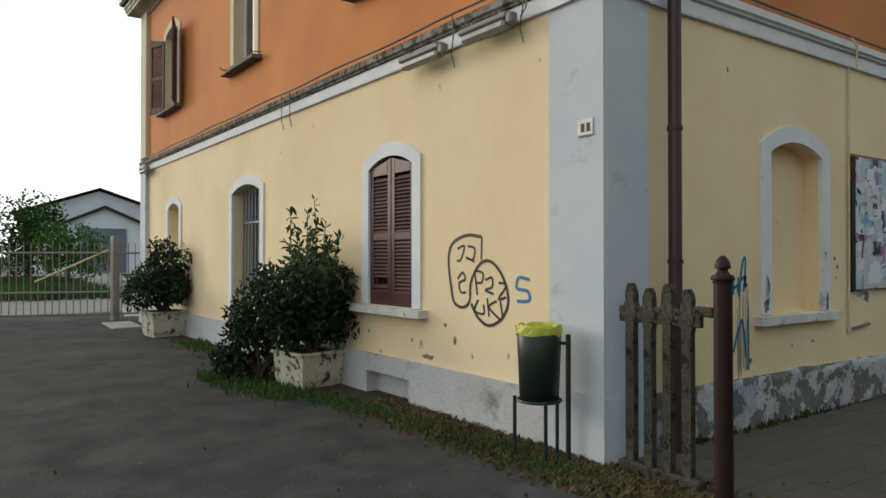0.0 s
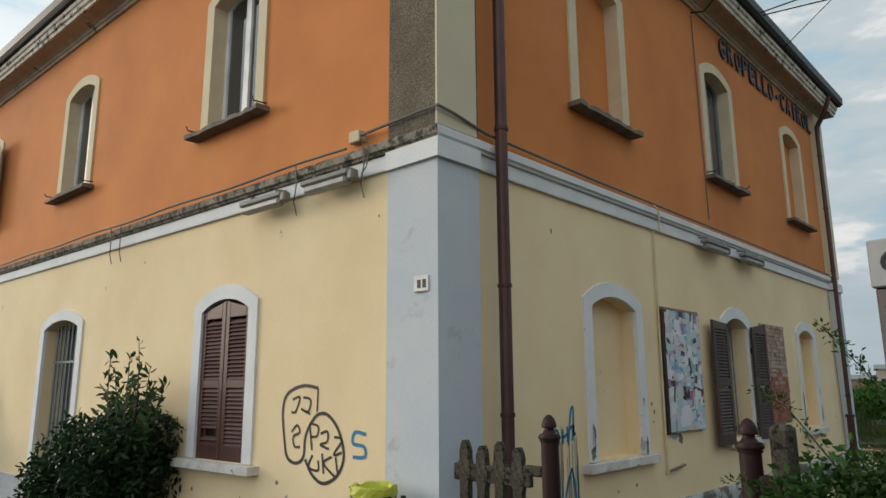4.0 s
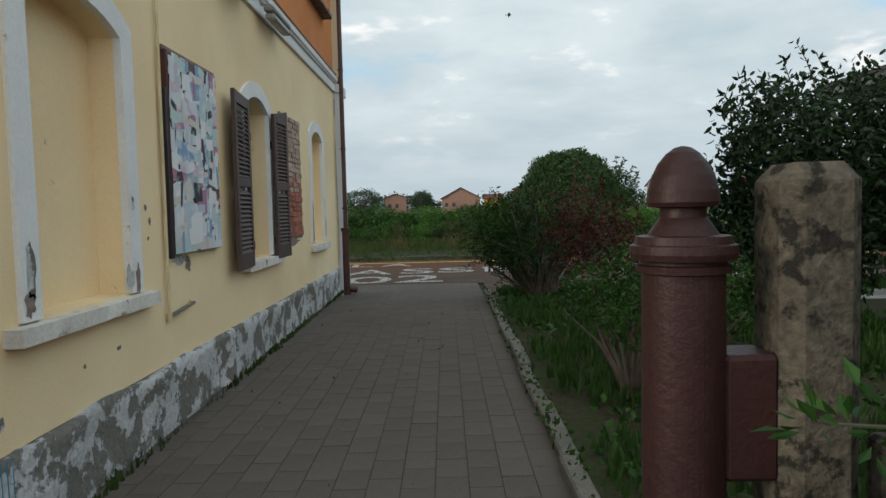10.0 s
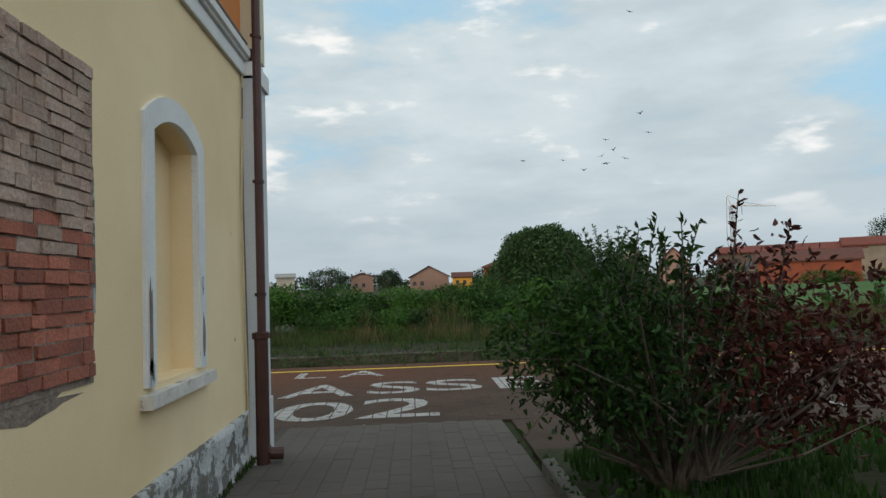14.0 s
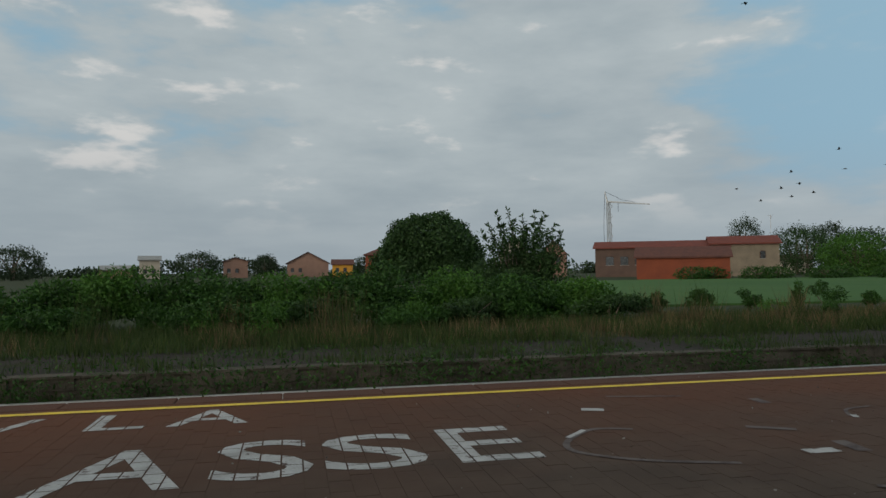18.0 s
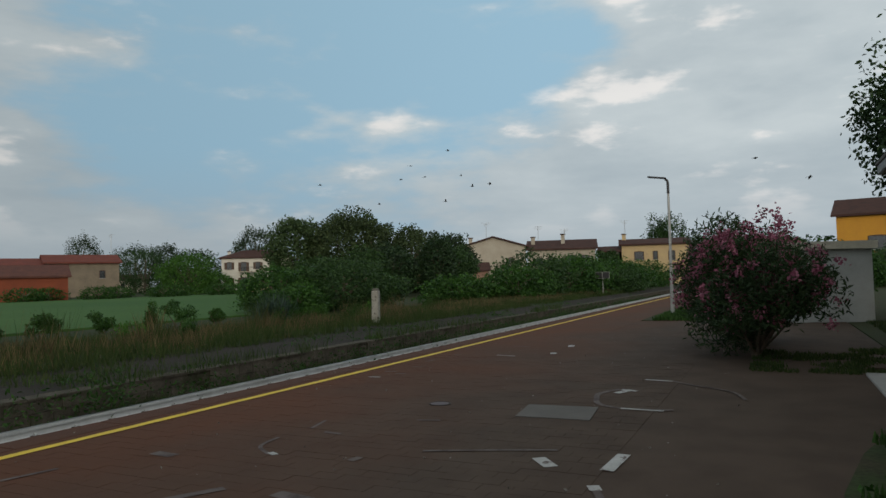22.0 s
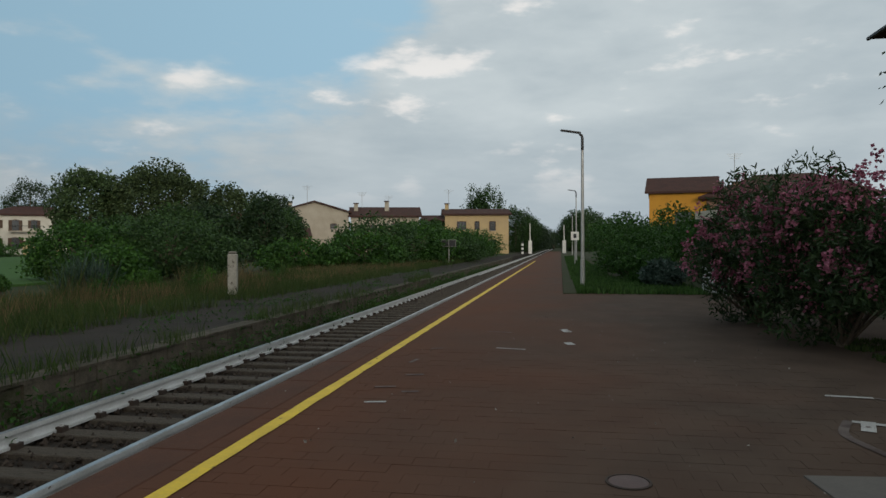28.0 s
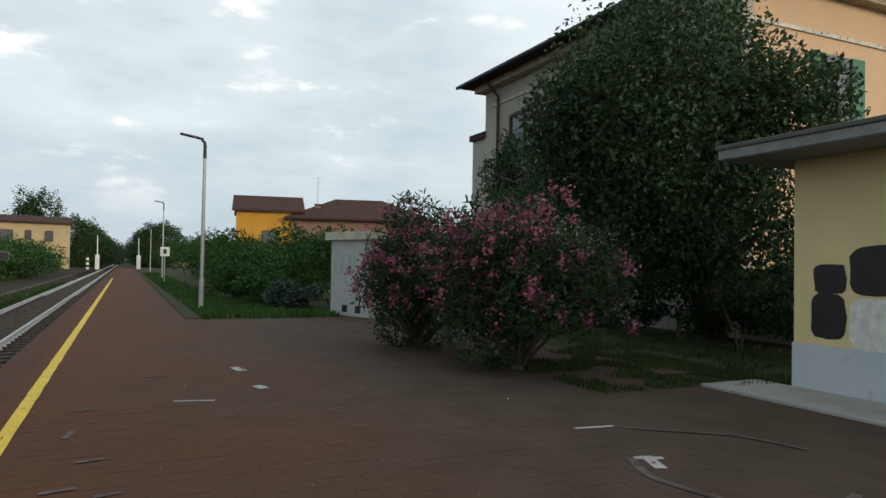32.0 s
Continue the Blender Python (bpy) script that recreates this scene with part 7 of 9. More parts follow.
marks = thing("scrubbed_marks", "faint scrubbed remains of white paint on the platform", "painted marks")
for k, (key, w, m) in enumerate((
    ([(4.37, 14.77), (4.00, 14.85), (3.62, 14.51), (3.53, 14.22), (3.69, 13.99), (4.02, 13.77), (4.62, 13.55)], 0.06, M_GHOST), ([(3.92, 14.85), (3.66, 14.61)], 0.05, M_WPAINT),
    ([(4.86, 16.33), (5.70, 16.13)], 0.05, M_GHOST), ([(4.28, 15.72), (4.50, 15.64)], 0.13, M_WPAINT), ([(6.39, 15.79), (6.37, 15.52)], 0.12, M_GHOST), ([(5.83, 13.94), (5.79, 13.61)], 0.13, M_GHOST), ([(5.60, 13.70), (5.32, 13.71)], 0.13, M_WPAINT), ([(6.91, 13.91), (6.78, 13.93)], 0.08, M_GHOST),
    ([(7.28, 15.09), (6.93, 15.02), (6.72, 14.75)], 0.04, M_GHOST), ([(6.77, 14.77), (6.72, 14.67)], 0.06, M_WPAINT), ([(8.12, 15.13), (7.72, 15.03)], 0.04, M_GHOST), ([(7.63, 14.80), (7.61, 14.59)], 0.05, M_GHOST), ([(8.46, 14.18), (8.53, 13.93)], 0.05, M_GHOST), ([(5.42, 14.59), (5.79, 14.38)], 0.09, M_GHOST),
    ([(7.42, 12.48), (7.19, 12.30)], 0.12, M_WPAINT), ([(7.77, 11.84), (7.23, 11.87)], 0.11, M_WPAINT), ([(7.29, 13.50), (7.56, 12.84), (7.72, 12.40)], 0.05, M_GHOST),
    ([(6.81, 11.88), (6.44, 11.73), (6.13, 11.79), (6.08, 12.19)], 0.06, M_GHOST), ([(6.82, 11.88), (6.71, 11.83)], 0.09, M_WPAINT), ([(6.13, 11.80), (6.08, 12.14)], 0.06, M_WPAINT),
    ([(11.12, 12.54), (10.71, 12.72), (10.36, 12.68), (10.00, 12.57), (9.81, 12.31), (9.78, 11.98), (9.87, 11.71)], 0.07, M_GHOST), ([(11.01, 12.31), (11.10, 12.52)], 0.07, M_WPAINT), ([(11.11, 12.40), (10.80, 12.52)], 0.10, M_WPAINT), ([(9.79, 12.27), (9.77, 11.80)], 0.06, M_WPAINT), ([(12.06, 12.38), (12.01, 11.99)], 0.06, M_WPAINT), ([(12.00, 11.98), (11.72, 11.67), (11.32, 11.19), (10.76, 11.01)], 0.05, M_GHOST),
    ([(16.37, 14.64), (16.74, 14.72)], 0.13, M_WPAINT), ([(14.97, 14.61), (15.19, 14.67)], 0.12, M_WPAINT), ([(14.45, 15.22), (14.54, 15.62)], 0.05, M_WPAINT), ([(16.19, 15.52), (16.28, 15.92)], 0.05, M_GHOST),
    ([(13.23, 16.52), (13.49, 16.48)], 0.05, M_GHOST), ([(11.81, 16.56), (11.86, 16.36)], 0.05, M_GHOST), ([(11.16, 16.48), (11.20, 16.29)], 0.05, M_WPAINT), ([(12.47, 16.40), (12.52, 16.21)], 0.05, M_GHOST), ([(14.36, 16.48), (14.41, 16.33)], 0.05, M_GHOST), ([(11.63, 16.25), (11.67, 16.09)], 0.05, M_GHOST),
    ([(5.14, 12.84), (5.42, 12.66)], 0.06, M_GHOST), ([(4.76, 12.40), (5.23, 12.14)], 0.06, M_GHOST),
)):
    part("mark", ribbon(bmesh.new(), flat, curve_pts(key, 5), w, 0.0045 + 0.0001 * k), m, marks)
setting("concrete_cover", slab(bmesh.new(), [(9.03, 12.44), (9.77, 12.52), (9.69, 13.33), (8.99, 13.25)], -0.05, 0.009), M_SLABC, "pale concrete cover set in the paving", "cover")
mh = thing("manhole_cover", "small round iron manhole cover in the platform", "manhole cover", at=pose(9.42, 14.37, 0))
part("frame", lathe([(0.135, -0.02), (0.135, 0.008), (0.12, 0.010), (0.12, -0.02)], 24), M_RUST, mh)
part("lid", lathe([(0.115, -0.02), (0.115, 0.007), (0.02, 0.009)], 24), M_PIPE_OLD, mh)
stuff("platform_grit", leaf_cloud("platform_grit", scatter(0, 20, 11, 18, 260, 33, 0.006), 0.03, leaf_mat("pale_scraps", (0.20, 0.17, 0.14), (0.42, 0.40, 0.36), 0.8, 0.0), 34, 0.6, 0.0), "small pale scraps on the platform", "litter")


settle(before)
before = set(scene.objects)

# ---- small station building beyond the lawn ----
wc = thing("outbuilding", "small yellow outbuilding with a flat overhanging roof", "building")
part("wall", boxed(8.6, 13.66, 4.6, 8.70, 0.582, 2.85), mat("cream_yellow_plaster", (0.72, 0.58, 0.30), 0.85, other=(0.66, 0.52, 0.27), scale=0.8, fine=70, vary=0.05, bump=0.06), wc, "cream-yellow plastered wall")
part("plinth", boxed(8.58, 13.675, 4.58, 8.715, -0.02, 0.58), M_GREYBLUE, wc, "grey painted plinth")
part("roof", boxed(8.0, 14.2, 3.9, 9.45, 2.85, 3.0, 0.02), M_LAMPBODY, wc, "flat grey roof slab")
part("roof_edge", boxed(7.98, 14.22, 3.88, 9.47, 2.985, 3.045, 0.01), M_SLABC, wc)
rng = random.Random(17)
for k, (x, z, w, h, m) in enumerate(((13.18, 1.38, 0.42, 0.36, M_INK), (13.20, 0.93, 0.46, 0.54, M_INK), (12.62, 1.48, 0.62, 0.58, M_INK), (12.62, 0.87, 0.66, 0.60, M_ENAMEL), (11.9, 1.1, 0.5, 0.8, M_INK))):
    bm = bmesh.new()
    ring = [bm.verts.new((x + w / 2 * math.copysign(abs(math.cos(a)) ** 0.5, math.cos(a)) * rng.uniform(0.93, 1.05), 8.7045, z + h / 2 * math.copysign(abs(math.sin(a)) ** 0.5, math.sin(a)) * rng.uniform(0.93, 1.05))) for a in np.linspace(0, 2 * math.pi, 20, endpoint=False)]
    bm.faces.new(ring)
    part("painted_patch", bm, m, wc, "black painted-over patch" if m is M_INK else "white painted-over patch")
setting("concrete_strip", boxed(8.2, 14.2, 8.72, 9.72, -0.2, 0.035, 0.01), M_STRIP, "pale concrete strip in front of the outbuilding", "pavement")

settle(before, (), (-0.80, -0.20, -0.10))
before = set(scene.objects)

# ---- shrubs, cabinet, lamp posts ----
def oleander(x, y, rx, rz, seed, label):
    b = bush("oleander", label, (x, y, 0), (x, y, rz * 0.98), (rx, rx * 0.92, rz * 1.02), 15000, 0.115, L_OLEANDER, seed, 44, stem=(0.03, 0.006), n_stems=22, aspect=0.28, category="shrub", droop=-0.2, low=-0.95, shell=0.7)
    spots = clumps((x, y, rz * 1.02), (rx * 1.03, rx * 0.95, rz * 1.05), 900, seed, 36, 0.95, -0.6)
    rng = np.random.default_rng(seed)
    spots = spots[spots[:, 2] > rz * (0.35 + 0.7 * rng.random(len(spots)))][:330]
    for nm, sel in (("blossom", spots[::2]), ("pale_blossom", spots[1::2])):
        puff = np.repeat(sel, 26, 0) + rng.normal(0, 0.05, (len(sel) * 26, 3))
        part(nm, leaf_cloud(nm, puff, 0.056, L_PINK, seed + 3, 0.9, 0.0), None, b, "clusters of pink blossom")
    return b


oleander(19.3, 12.15, 1.36, 1.34, 51, "wide oleander bush full of pink blossom")
oleander(16.5, 11.85, 1.5, 1.24, 52, "rounded oleander bush with pink blossom beside the forecourt")
stuff("shrub_grass", blades("shrub_grass", np.vstack([scatter(14.5, 17.5, 9.9, 11.9, 4500, 53, 0.0, 0.45, 0.6), scatter(14.2, 19, 8.9, 10.3, 5000, 54, 0.0, 0.35, 0.8)]), 0.06, G_MIX, 55), "thin grass under the oleanders", "grass")
cab = thing("cabinet_kiosk", "white concrete service kiosk with faded scrawl", "kiosk")
part("body", slab(bmesh.new(), [(27.4, 11.55), (25.75, 10.95), (26.5, 8.9), (28.15, 9.5)], -0.02, 2.13), M_CABINET, cab)
part("cap", slab(bmesh.new(), [(27.5, 11.72), (25.58, 11.0), (26.4, 8.75), (28.3, 9.45)], 2.13, 2.36), M_CABTOP, cab, "cream concrete cap")


def kiosk(u, o, z):
    p = Vector((27.4, 11.55, 0)).lerp(Vector((25.75, 10.95, 0)), u / 1.756)
    n = Vector((-0.342, 0.94, 0))
    return tuple(p + n * o + Vector((0, 0, z)))


for k, key in enumerate(([(0.25, 1.7), (0.2, 1.3), (0.45, 1.2), (0.5, 1.6), (0.3, 1.75)], [(0.6, 1.7), (0.55, 1.25), (0.85, 1.25), (0.85, 1.65), (0.65, 1.75)], [(0.9, 1.7), (1.0, 1.3), (1.15, 1.65)], [(0.7, 1.0), (0.9, 0.8), (0.75, 0.7)], [(1.1, 1.0), (1.2, 0.7)])):
    part("scrawl", ribbon(bmesh.new(), kiosk, curve_pts(key), 0.05, 0.004), M_GHOSTINK, cab, "faded grey scrawl")
for u in (0.55, 1.15):
    part("vent", slab(bmesh.new(), [kiosk(u, 0.006, 0)[:2], kiosk(u + 0.24, 0.006, 0)[:2], kiosk(u + 0.24, -0.02, 0)[:2], kiosk(u, -0.02, 0)[:2]], 0.10, 0.30), M_BLACK, cab, "dark vent grille")


def lamp_post(x, y, h, turn, label):
    t = thing("street_lamp", label, "lamp post", "platform lamps", at=pose(x, y, 0, 0, 0, turn))
    part("pole", tubed([(0, 0, -0.02), (0, 0, 0.9), (0, 0, 0.92), (0, 0, h - 0.55)], [0.075, 0.072, 0.06, 0.042], 12), M_GALV, t)
    part("neck", tubed([(0, 0, h - 0.56), (0, 0, h - 0.16), (-0.02, 0, h - 0.08), (-0.10, 0, h - 0.02)], [0.05, 0.048, 0.045, 0.04], 10), M_BLACK, t, "dark neck")
    part("lamp_head", boxed(-0.72, -0.05, -0.07, 0.07, -0.03, 0.03, 0.02, pose(0, 0, h + 0.0, 0, 8, 0)), M_BLACK, t, "slim dark lamp head")
    return t


lamp_post(29.35, 14.9, 5.05, -82, "grey steel platform lamp with a slim dark head")
lamp_post(66.0, 14.3, 6.0, -82, "grey steel platform lamp further along")
lamp_post(104.0, 14.0, 6.0, -82, "distant grey platform lamp")
ns = thing("platform_sign", "small white sign on a post beside the platform", "sign")
part("post", tubed([(56.5, 14.6, 0), (56.5, 14.6, 2.3)], 0.035, 8), M_GALV, ns)
part("plate", boxed(56.46, 56.5, 14.32, 14.88, 1.75, 2.35, 0.01), M_ENAMEL, ns)
part("mark", boxed(56.45, 56.46, 14.5, 14.7, 1.9, 2.2), M_BLACK, ns)
sb = thing("signal_board", "small black board of two pale-framed squares by the track", "railway sign")
part("post", tubed([(59.9, 24.3, -0.05), (59.9, 24.3, 1.3)], 0.03, 8), M_GALV, sb)
for y in (24.02, 24.6):
    part("frame", boxed(59.85, 59.9, y - 0.29, y + 0.29, 1.3, 1.85, 0.01), M_LAMPBODY, sb, "pale grey frame")
    part("square", boxed(59.84, 59.85, y - 0.26, y + 0.26, 1.33, 1.82), M_BLACK, sb, "black square")
sp = thing("marker_stone", "lichen-spotted white marker stone in the grass", "marker stone")
bm = boxed(-0.19, 0.19, -0.13, 0.13, -0.05, 1.16, 0.02, pose(25.55, 25.25, 0, 0, 0, 20))
part("stone", bm, mat("whitewashed_stone", (0.29, 0.28, 0.245), 0.95, other=(0.22, 0.215, 0.18), scale=6, fine=40, vary=0.2, bump=0.4, patch=(0.10, 0.09, 0.07), amount=0.58, patch_scale=8, edge=0.04), sp)
part("cap", boxed(-0.16, 0.16, -0.11, 0.11, 1.16, 1.24, 0.03, pose(25.55, 25.25, 0, 0, 0, 20)), M_KERB, sp)

# growth on the verges and the old platform
stuff("verge_grass", blades("verge_grass", np.vstack([scatter(26.2, 34, 11.6, 15.15, 9000, 61, 0.01), scatter(34, 90, 13.5, 15.2, 6000, 62, 0.01)]), 0.16, G_GRASS, 63, 0.5, 0.02), "bright grass on the platform verge", "grass")
for k, (x, y, r, z, lf) in enumerate(((31.5, 12.6, 1.5, 0.55, L_BUSH), (29.2, 12.4, 1.2, 0.5, L_BLUEG), (34.5, 12.9, 1.8, 0.75, L_BUSH), (38, 12.6, 2.2, 1.0, L_BUSH), (43, 11.8, 3.2, 1.6, L_BUSH), (50, 11.5, 3.4, 1.6, L_BUSH), (36, 10.2, 2.8, 1.45, L_BUSH), (31, 9.8, 2.4, 1.25, L_BUSH), (58, 11.0, 4.0, 1.7, L_BUSH), (68, 10.6, 4.5, 1.8, L_BUSH), (80, 10.4, 5.0, 2.2, L_BUSH))):
    bush("verge_bush", "rough green bush on the platform verge" if z < 1 else "spreading green thicket behind the verge", (x, y, 0), (x, y, z), (r, r * 0.75, z * 1.05), 3400, 0.13 + 0.02 * r, lf, 200 + k, 18, n_stems=6, group="verge bushes")
settle(before, (), (-1.15, -0.85, -0.10))
before = set(scene.objects)
stuff("trackside_weeds", blades("trackside_weeds", np.vstack([scatter(-8, 70, 21.0, 21.5, 24000, 64, -0.51, 0.40, 1.6), scatter(-8, 40, 21.45, 22.0, 4000, 65, 0.0, 0.6, 1.2)]), 0.27, G_MIX, 66, 0.6, 0.007), "weeds along the foot of the old platform", "weeds")
stuff("wall_foot_weeds", leaf_cloud("wall_foot_weeds", np.repeat(scatter(-8, 60, 21.0, 21.5, 260, 167, -0.32), 34, 0) + np.random.default_rng(168).normal(0, 1, (8840, 3)) * np.array([0.26, 0.12, 0.16]), 0.075, L_BUSH, 169, 0.45, -0.3), "leafy weeds at the foot of the old platform wall", "weeds")
stuff("tall_foot_weeds", leaf_cloud("tall_foot_weeds", np.repeat(scatter(-10, 11, 21.0, 21.75, 170, 177, -0.12), 40, 0) + np.random.default_rng(178).normal(0, 1, (6800, 3)) * np.array([0.24, 0.15, 0.18]), 0.08, L_BUSH, 179, 0.4, -0.3), "tall leafy weeds hiding the old platform wall", "weeds")
stuff("old_platform_grass", blades("old_platform_grass", scatter(-14, 13, 21.9, 24.7, 9000, 181, -0.01, 0.45, 1.3), 0.16, G_MIX, 182, 0.6, 0.008), "short rough grass growing over the old platform", "grass")
stuff("edge_weeds", leaf_cloud("edge_weeds", np.repeat(scatter(2, 30, EDGE + 0.9, EDGE + 1.2, 40, 67, -0.42), 30, 0) + np.random.default_rng(68).normal(0, 0.09, (1200, 3)), 0.06, L_BUSH, 69, 0.5, -0.2), "weeds below the platform edge", "weeds")
stuff("dry_tall_grass", blades("dry_tall_grass", np.vstack([scatter(-14, 80, 24.8, 27.0, 17000, 70, -0.03, 0.50, 2.0), scatter(10, 60, 27, 30, 9000, 71, -0.03, 0.5, 2.5)]), 0.48, G_DRY, 72, 0.55, 0.007), "tall straw-coloured grass beyond the old platform", "grass")
stuff("green_tall_grass", blades("green_tall_grass", np.vstack([scatter(-14, 80, 24.1, 30, 80000, 73, -0.03, 0.30, 1.7), scatter(-14, 70, 22.6, 24.6, 1500, 79, -0.01, 0.66, 1.0)]), 0.36, G_MIX, 74, 0.7, 0.009), "rough green grass beyond the old platform", "grass")
plume_rng = random.Random(91)
for k in range(46):
    x, y = plume_rng.uniform(-10, 34), plume_rng.uniform(26.2, 29.2)
    h = plume_rng.uniform(0.7, 1.25)
    pts = np.random.default_rng(900 + k).normal(0, 1, (110, 3)) * np.array([0.30, 0.22, 0.0]) + np.array([x, y, -0.03])
    if k % 2:
        stuff("dry_tussock", blades("dry_tussock", pts, h, G_MIX if k % 4 == 1 else G_DRY, 900 + k, 0.5, 0.006), "straw-coloured tussock with seed heads", "grass")
    else:
        spots = clumps((x, y, h * 0.35), (0.55, 0.45, h * 0.5), 500, 950 + k, 9)
        stuff("weed_tussock", leaf_cloud("weed_tussock", spots, 0.11, L_BUSH if k % 4 else L_LIGHT, 950 + k, 0.3, -0.6), "tall leafy weeds beyond the old platform", "weeds")
stuff("platform_moss", leaf_cloud("platform_moss", np.repeat(scatter(-10, 45, 21.6, 24.8, 200, 97, 0.0, 0.5, 1.5), 40, 0) + np.random.default_rng(98).normal(0, 1, (40 * len(scatter(-10, 45, 21.6, 24.8, 200, 97, 0.0, 0.5, 1.5)), 3)) * np.array([0.22, 0.16, 0.03]) + np.array([0, 0, 0.04]), 0.07, L_BUSH, 99, 0.4, -0.4), "low weeds creeping over the old asphalt", "weeds")
# hedge beyond the old platform
hedge_rng = random.Random(77)
for k in range(20):
    x = -18 + k * 1.55 + hedge_rng.uniform(-0.3, 0.3)
    z = hedge_rng.uniform(0.62, 1.08) * (1.0 if x < 9 else 0.75)
    bush("bramble_bush", "dense green bramble hedge beyond the old platform", (x, 30.6, -0.1), (x, 30.6 + hedge_rng.uniform(-0.4, 0.4), z * 0.80), (1.55, 1.3, z * 1.0), 5600, 0.13, L_LIGHT if k % 3 == 1 else L_BUSH, 300 + k, 26, n_stems=4, group="bramble hedge", low=-0.3, shell=0.75)
    if k % 4 != 2:
        bush("nettle_clump", "low green weeds at the foot of the hedge", (x, 28.4, -0.05), (x + 0.4, 28.3 + 0.4 * (k % 3), 0.42), (1.5, 0.9, 0.40 + 0.10 * (k % 3)), 2200, 0.12, L_TREE if k % 3 == 1 else L_BUSH, 800 + k, 14, n_stems=3, group="hedge foot")
b = bush("walnut_sapling", "tall leafy sapling with feathery top shoots", (10.5, 34.0, -0.1), (10.5, 34.0, 1.45), (1.85, 1.6, 1.6), 15000, 0.13, L_TREE, 331, 40, category="tree", n_stems=14, low=-0.9, shell=0.7)
for k, (dx, z) in enumerate(((-1.5, 3.0), (-1.2, 3.3), (-0.9, 3.7), (-0.5, 3.9), (0.1, 3.6), (0.6, 3.8), (1.0, 3.7), (1.4, 3.3), (-0.2, 3.5), (0.8, 3.4), (1.6, 3.0), (-0.7, 3.3), (0.3, 3.3))):
    shoot(b, (10.5 + dx * 0.6, 33.9, 1.8), (10.5 + dx, 33.9, z), L_TREE, 340 + k, 60, 0.19, 0.25)
for k, (x, y, r, z) in enumerate(((17.5, 33.5, 0.75, 0.5), (20.0, 33.8, 0.55, 0.38), (23.3, 33.4, 0.85, 0.6), (21.6, 33.0, 0.35, 0.55), (25.0, 33.0, 0.6, 0.35), (15.6, 33.2, 0.5, 0.35))):
    bush("field_bush", "small dark bush at the edge of the field", (x, y, -0.1), (x, y, z), (r, r * 0.8, z), 1300, 0.10, L_BUSH, 360 + k, 10, n_stems=3, group="field edge bushes")
yuc = thing("yucca", "spiky blue-green yucca clump by the old platform", "plant")
sp0 = np.array([24.6, 29.6, 0.0])
rng2 = np.random.default_rng(8)
v = []
for k in range(420):
    a, el = rng2.uniform(0, 2 * math.pi), rng2.uniform(0.15, 1.45)
    d = np.array([math.cos(a) * math.cos(el), math.sin(a) * math.cos(el), math.sin(el)])
    c0 = sp0 + rng2.normal(0, 0.35, 3) * (1, 1, 0.3) + (0, 0, 0.3)
    s = np.array([-math.sin(a), math.cos(a), 0]) * 0.03
    L0 = rng2.uniform(0.6, 1.1)
    v += [c0 - s, c0 + s, c0 + d * L0 + s * 0.1, c0 + d * L0 - s * 0.1]
part("leaves", quick_mesh("leaves", np.array(v), np.arange(len(v)).reshape(-1, 4), L_BLUEG), None, yuc)

settle(before, (), (-0.9, -0.85, -0.22))

before = set(scene.objects)

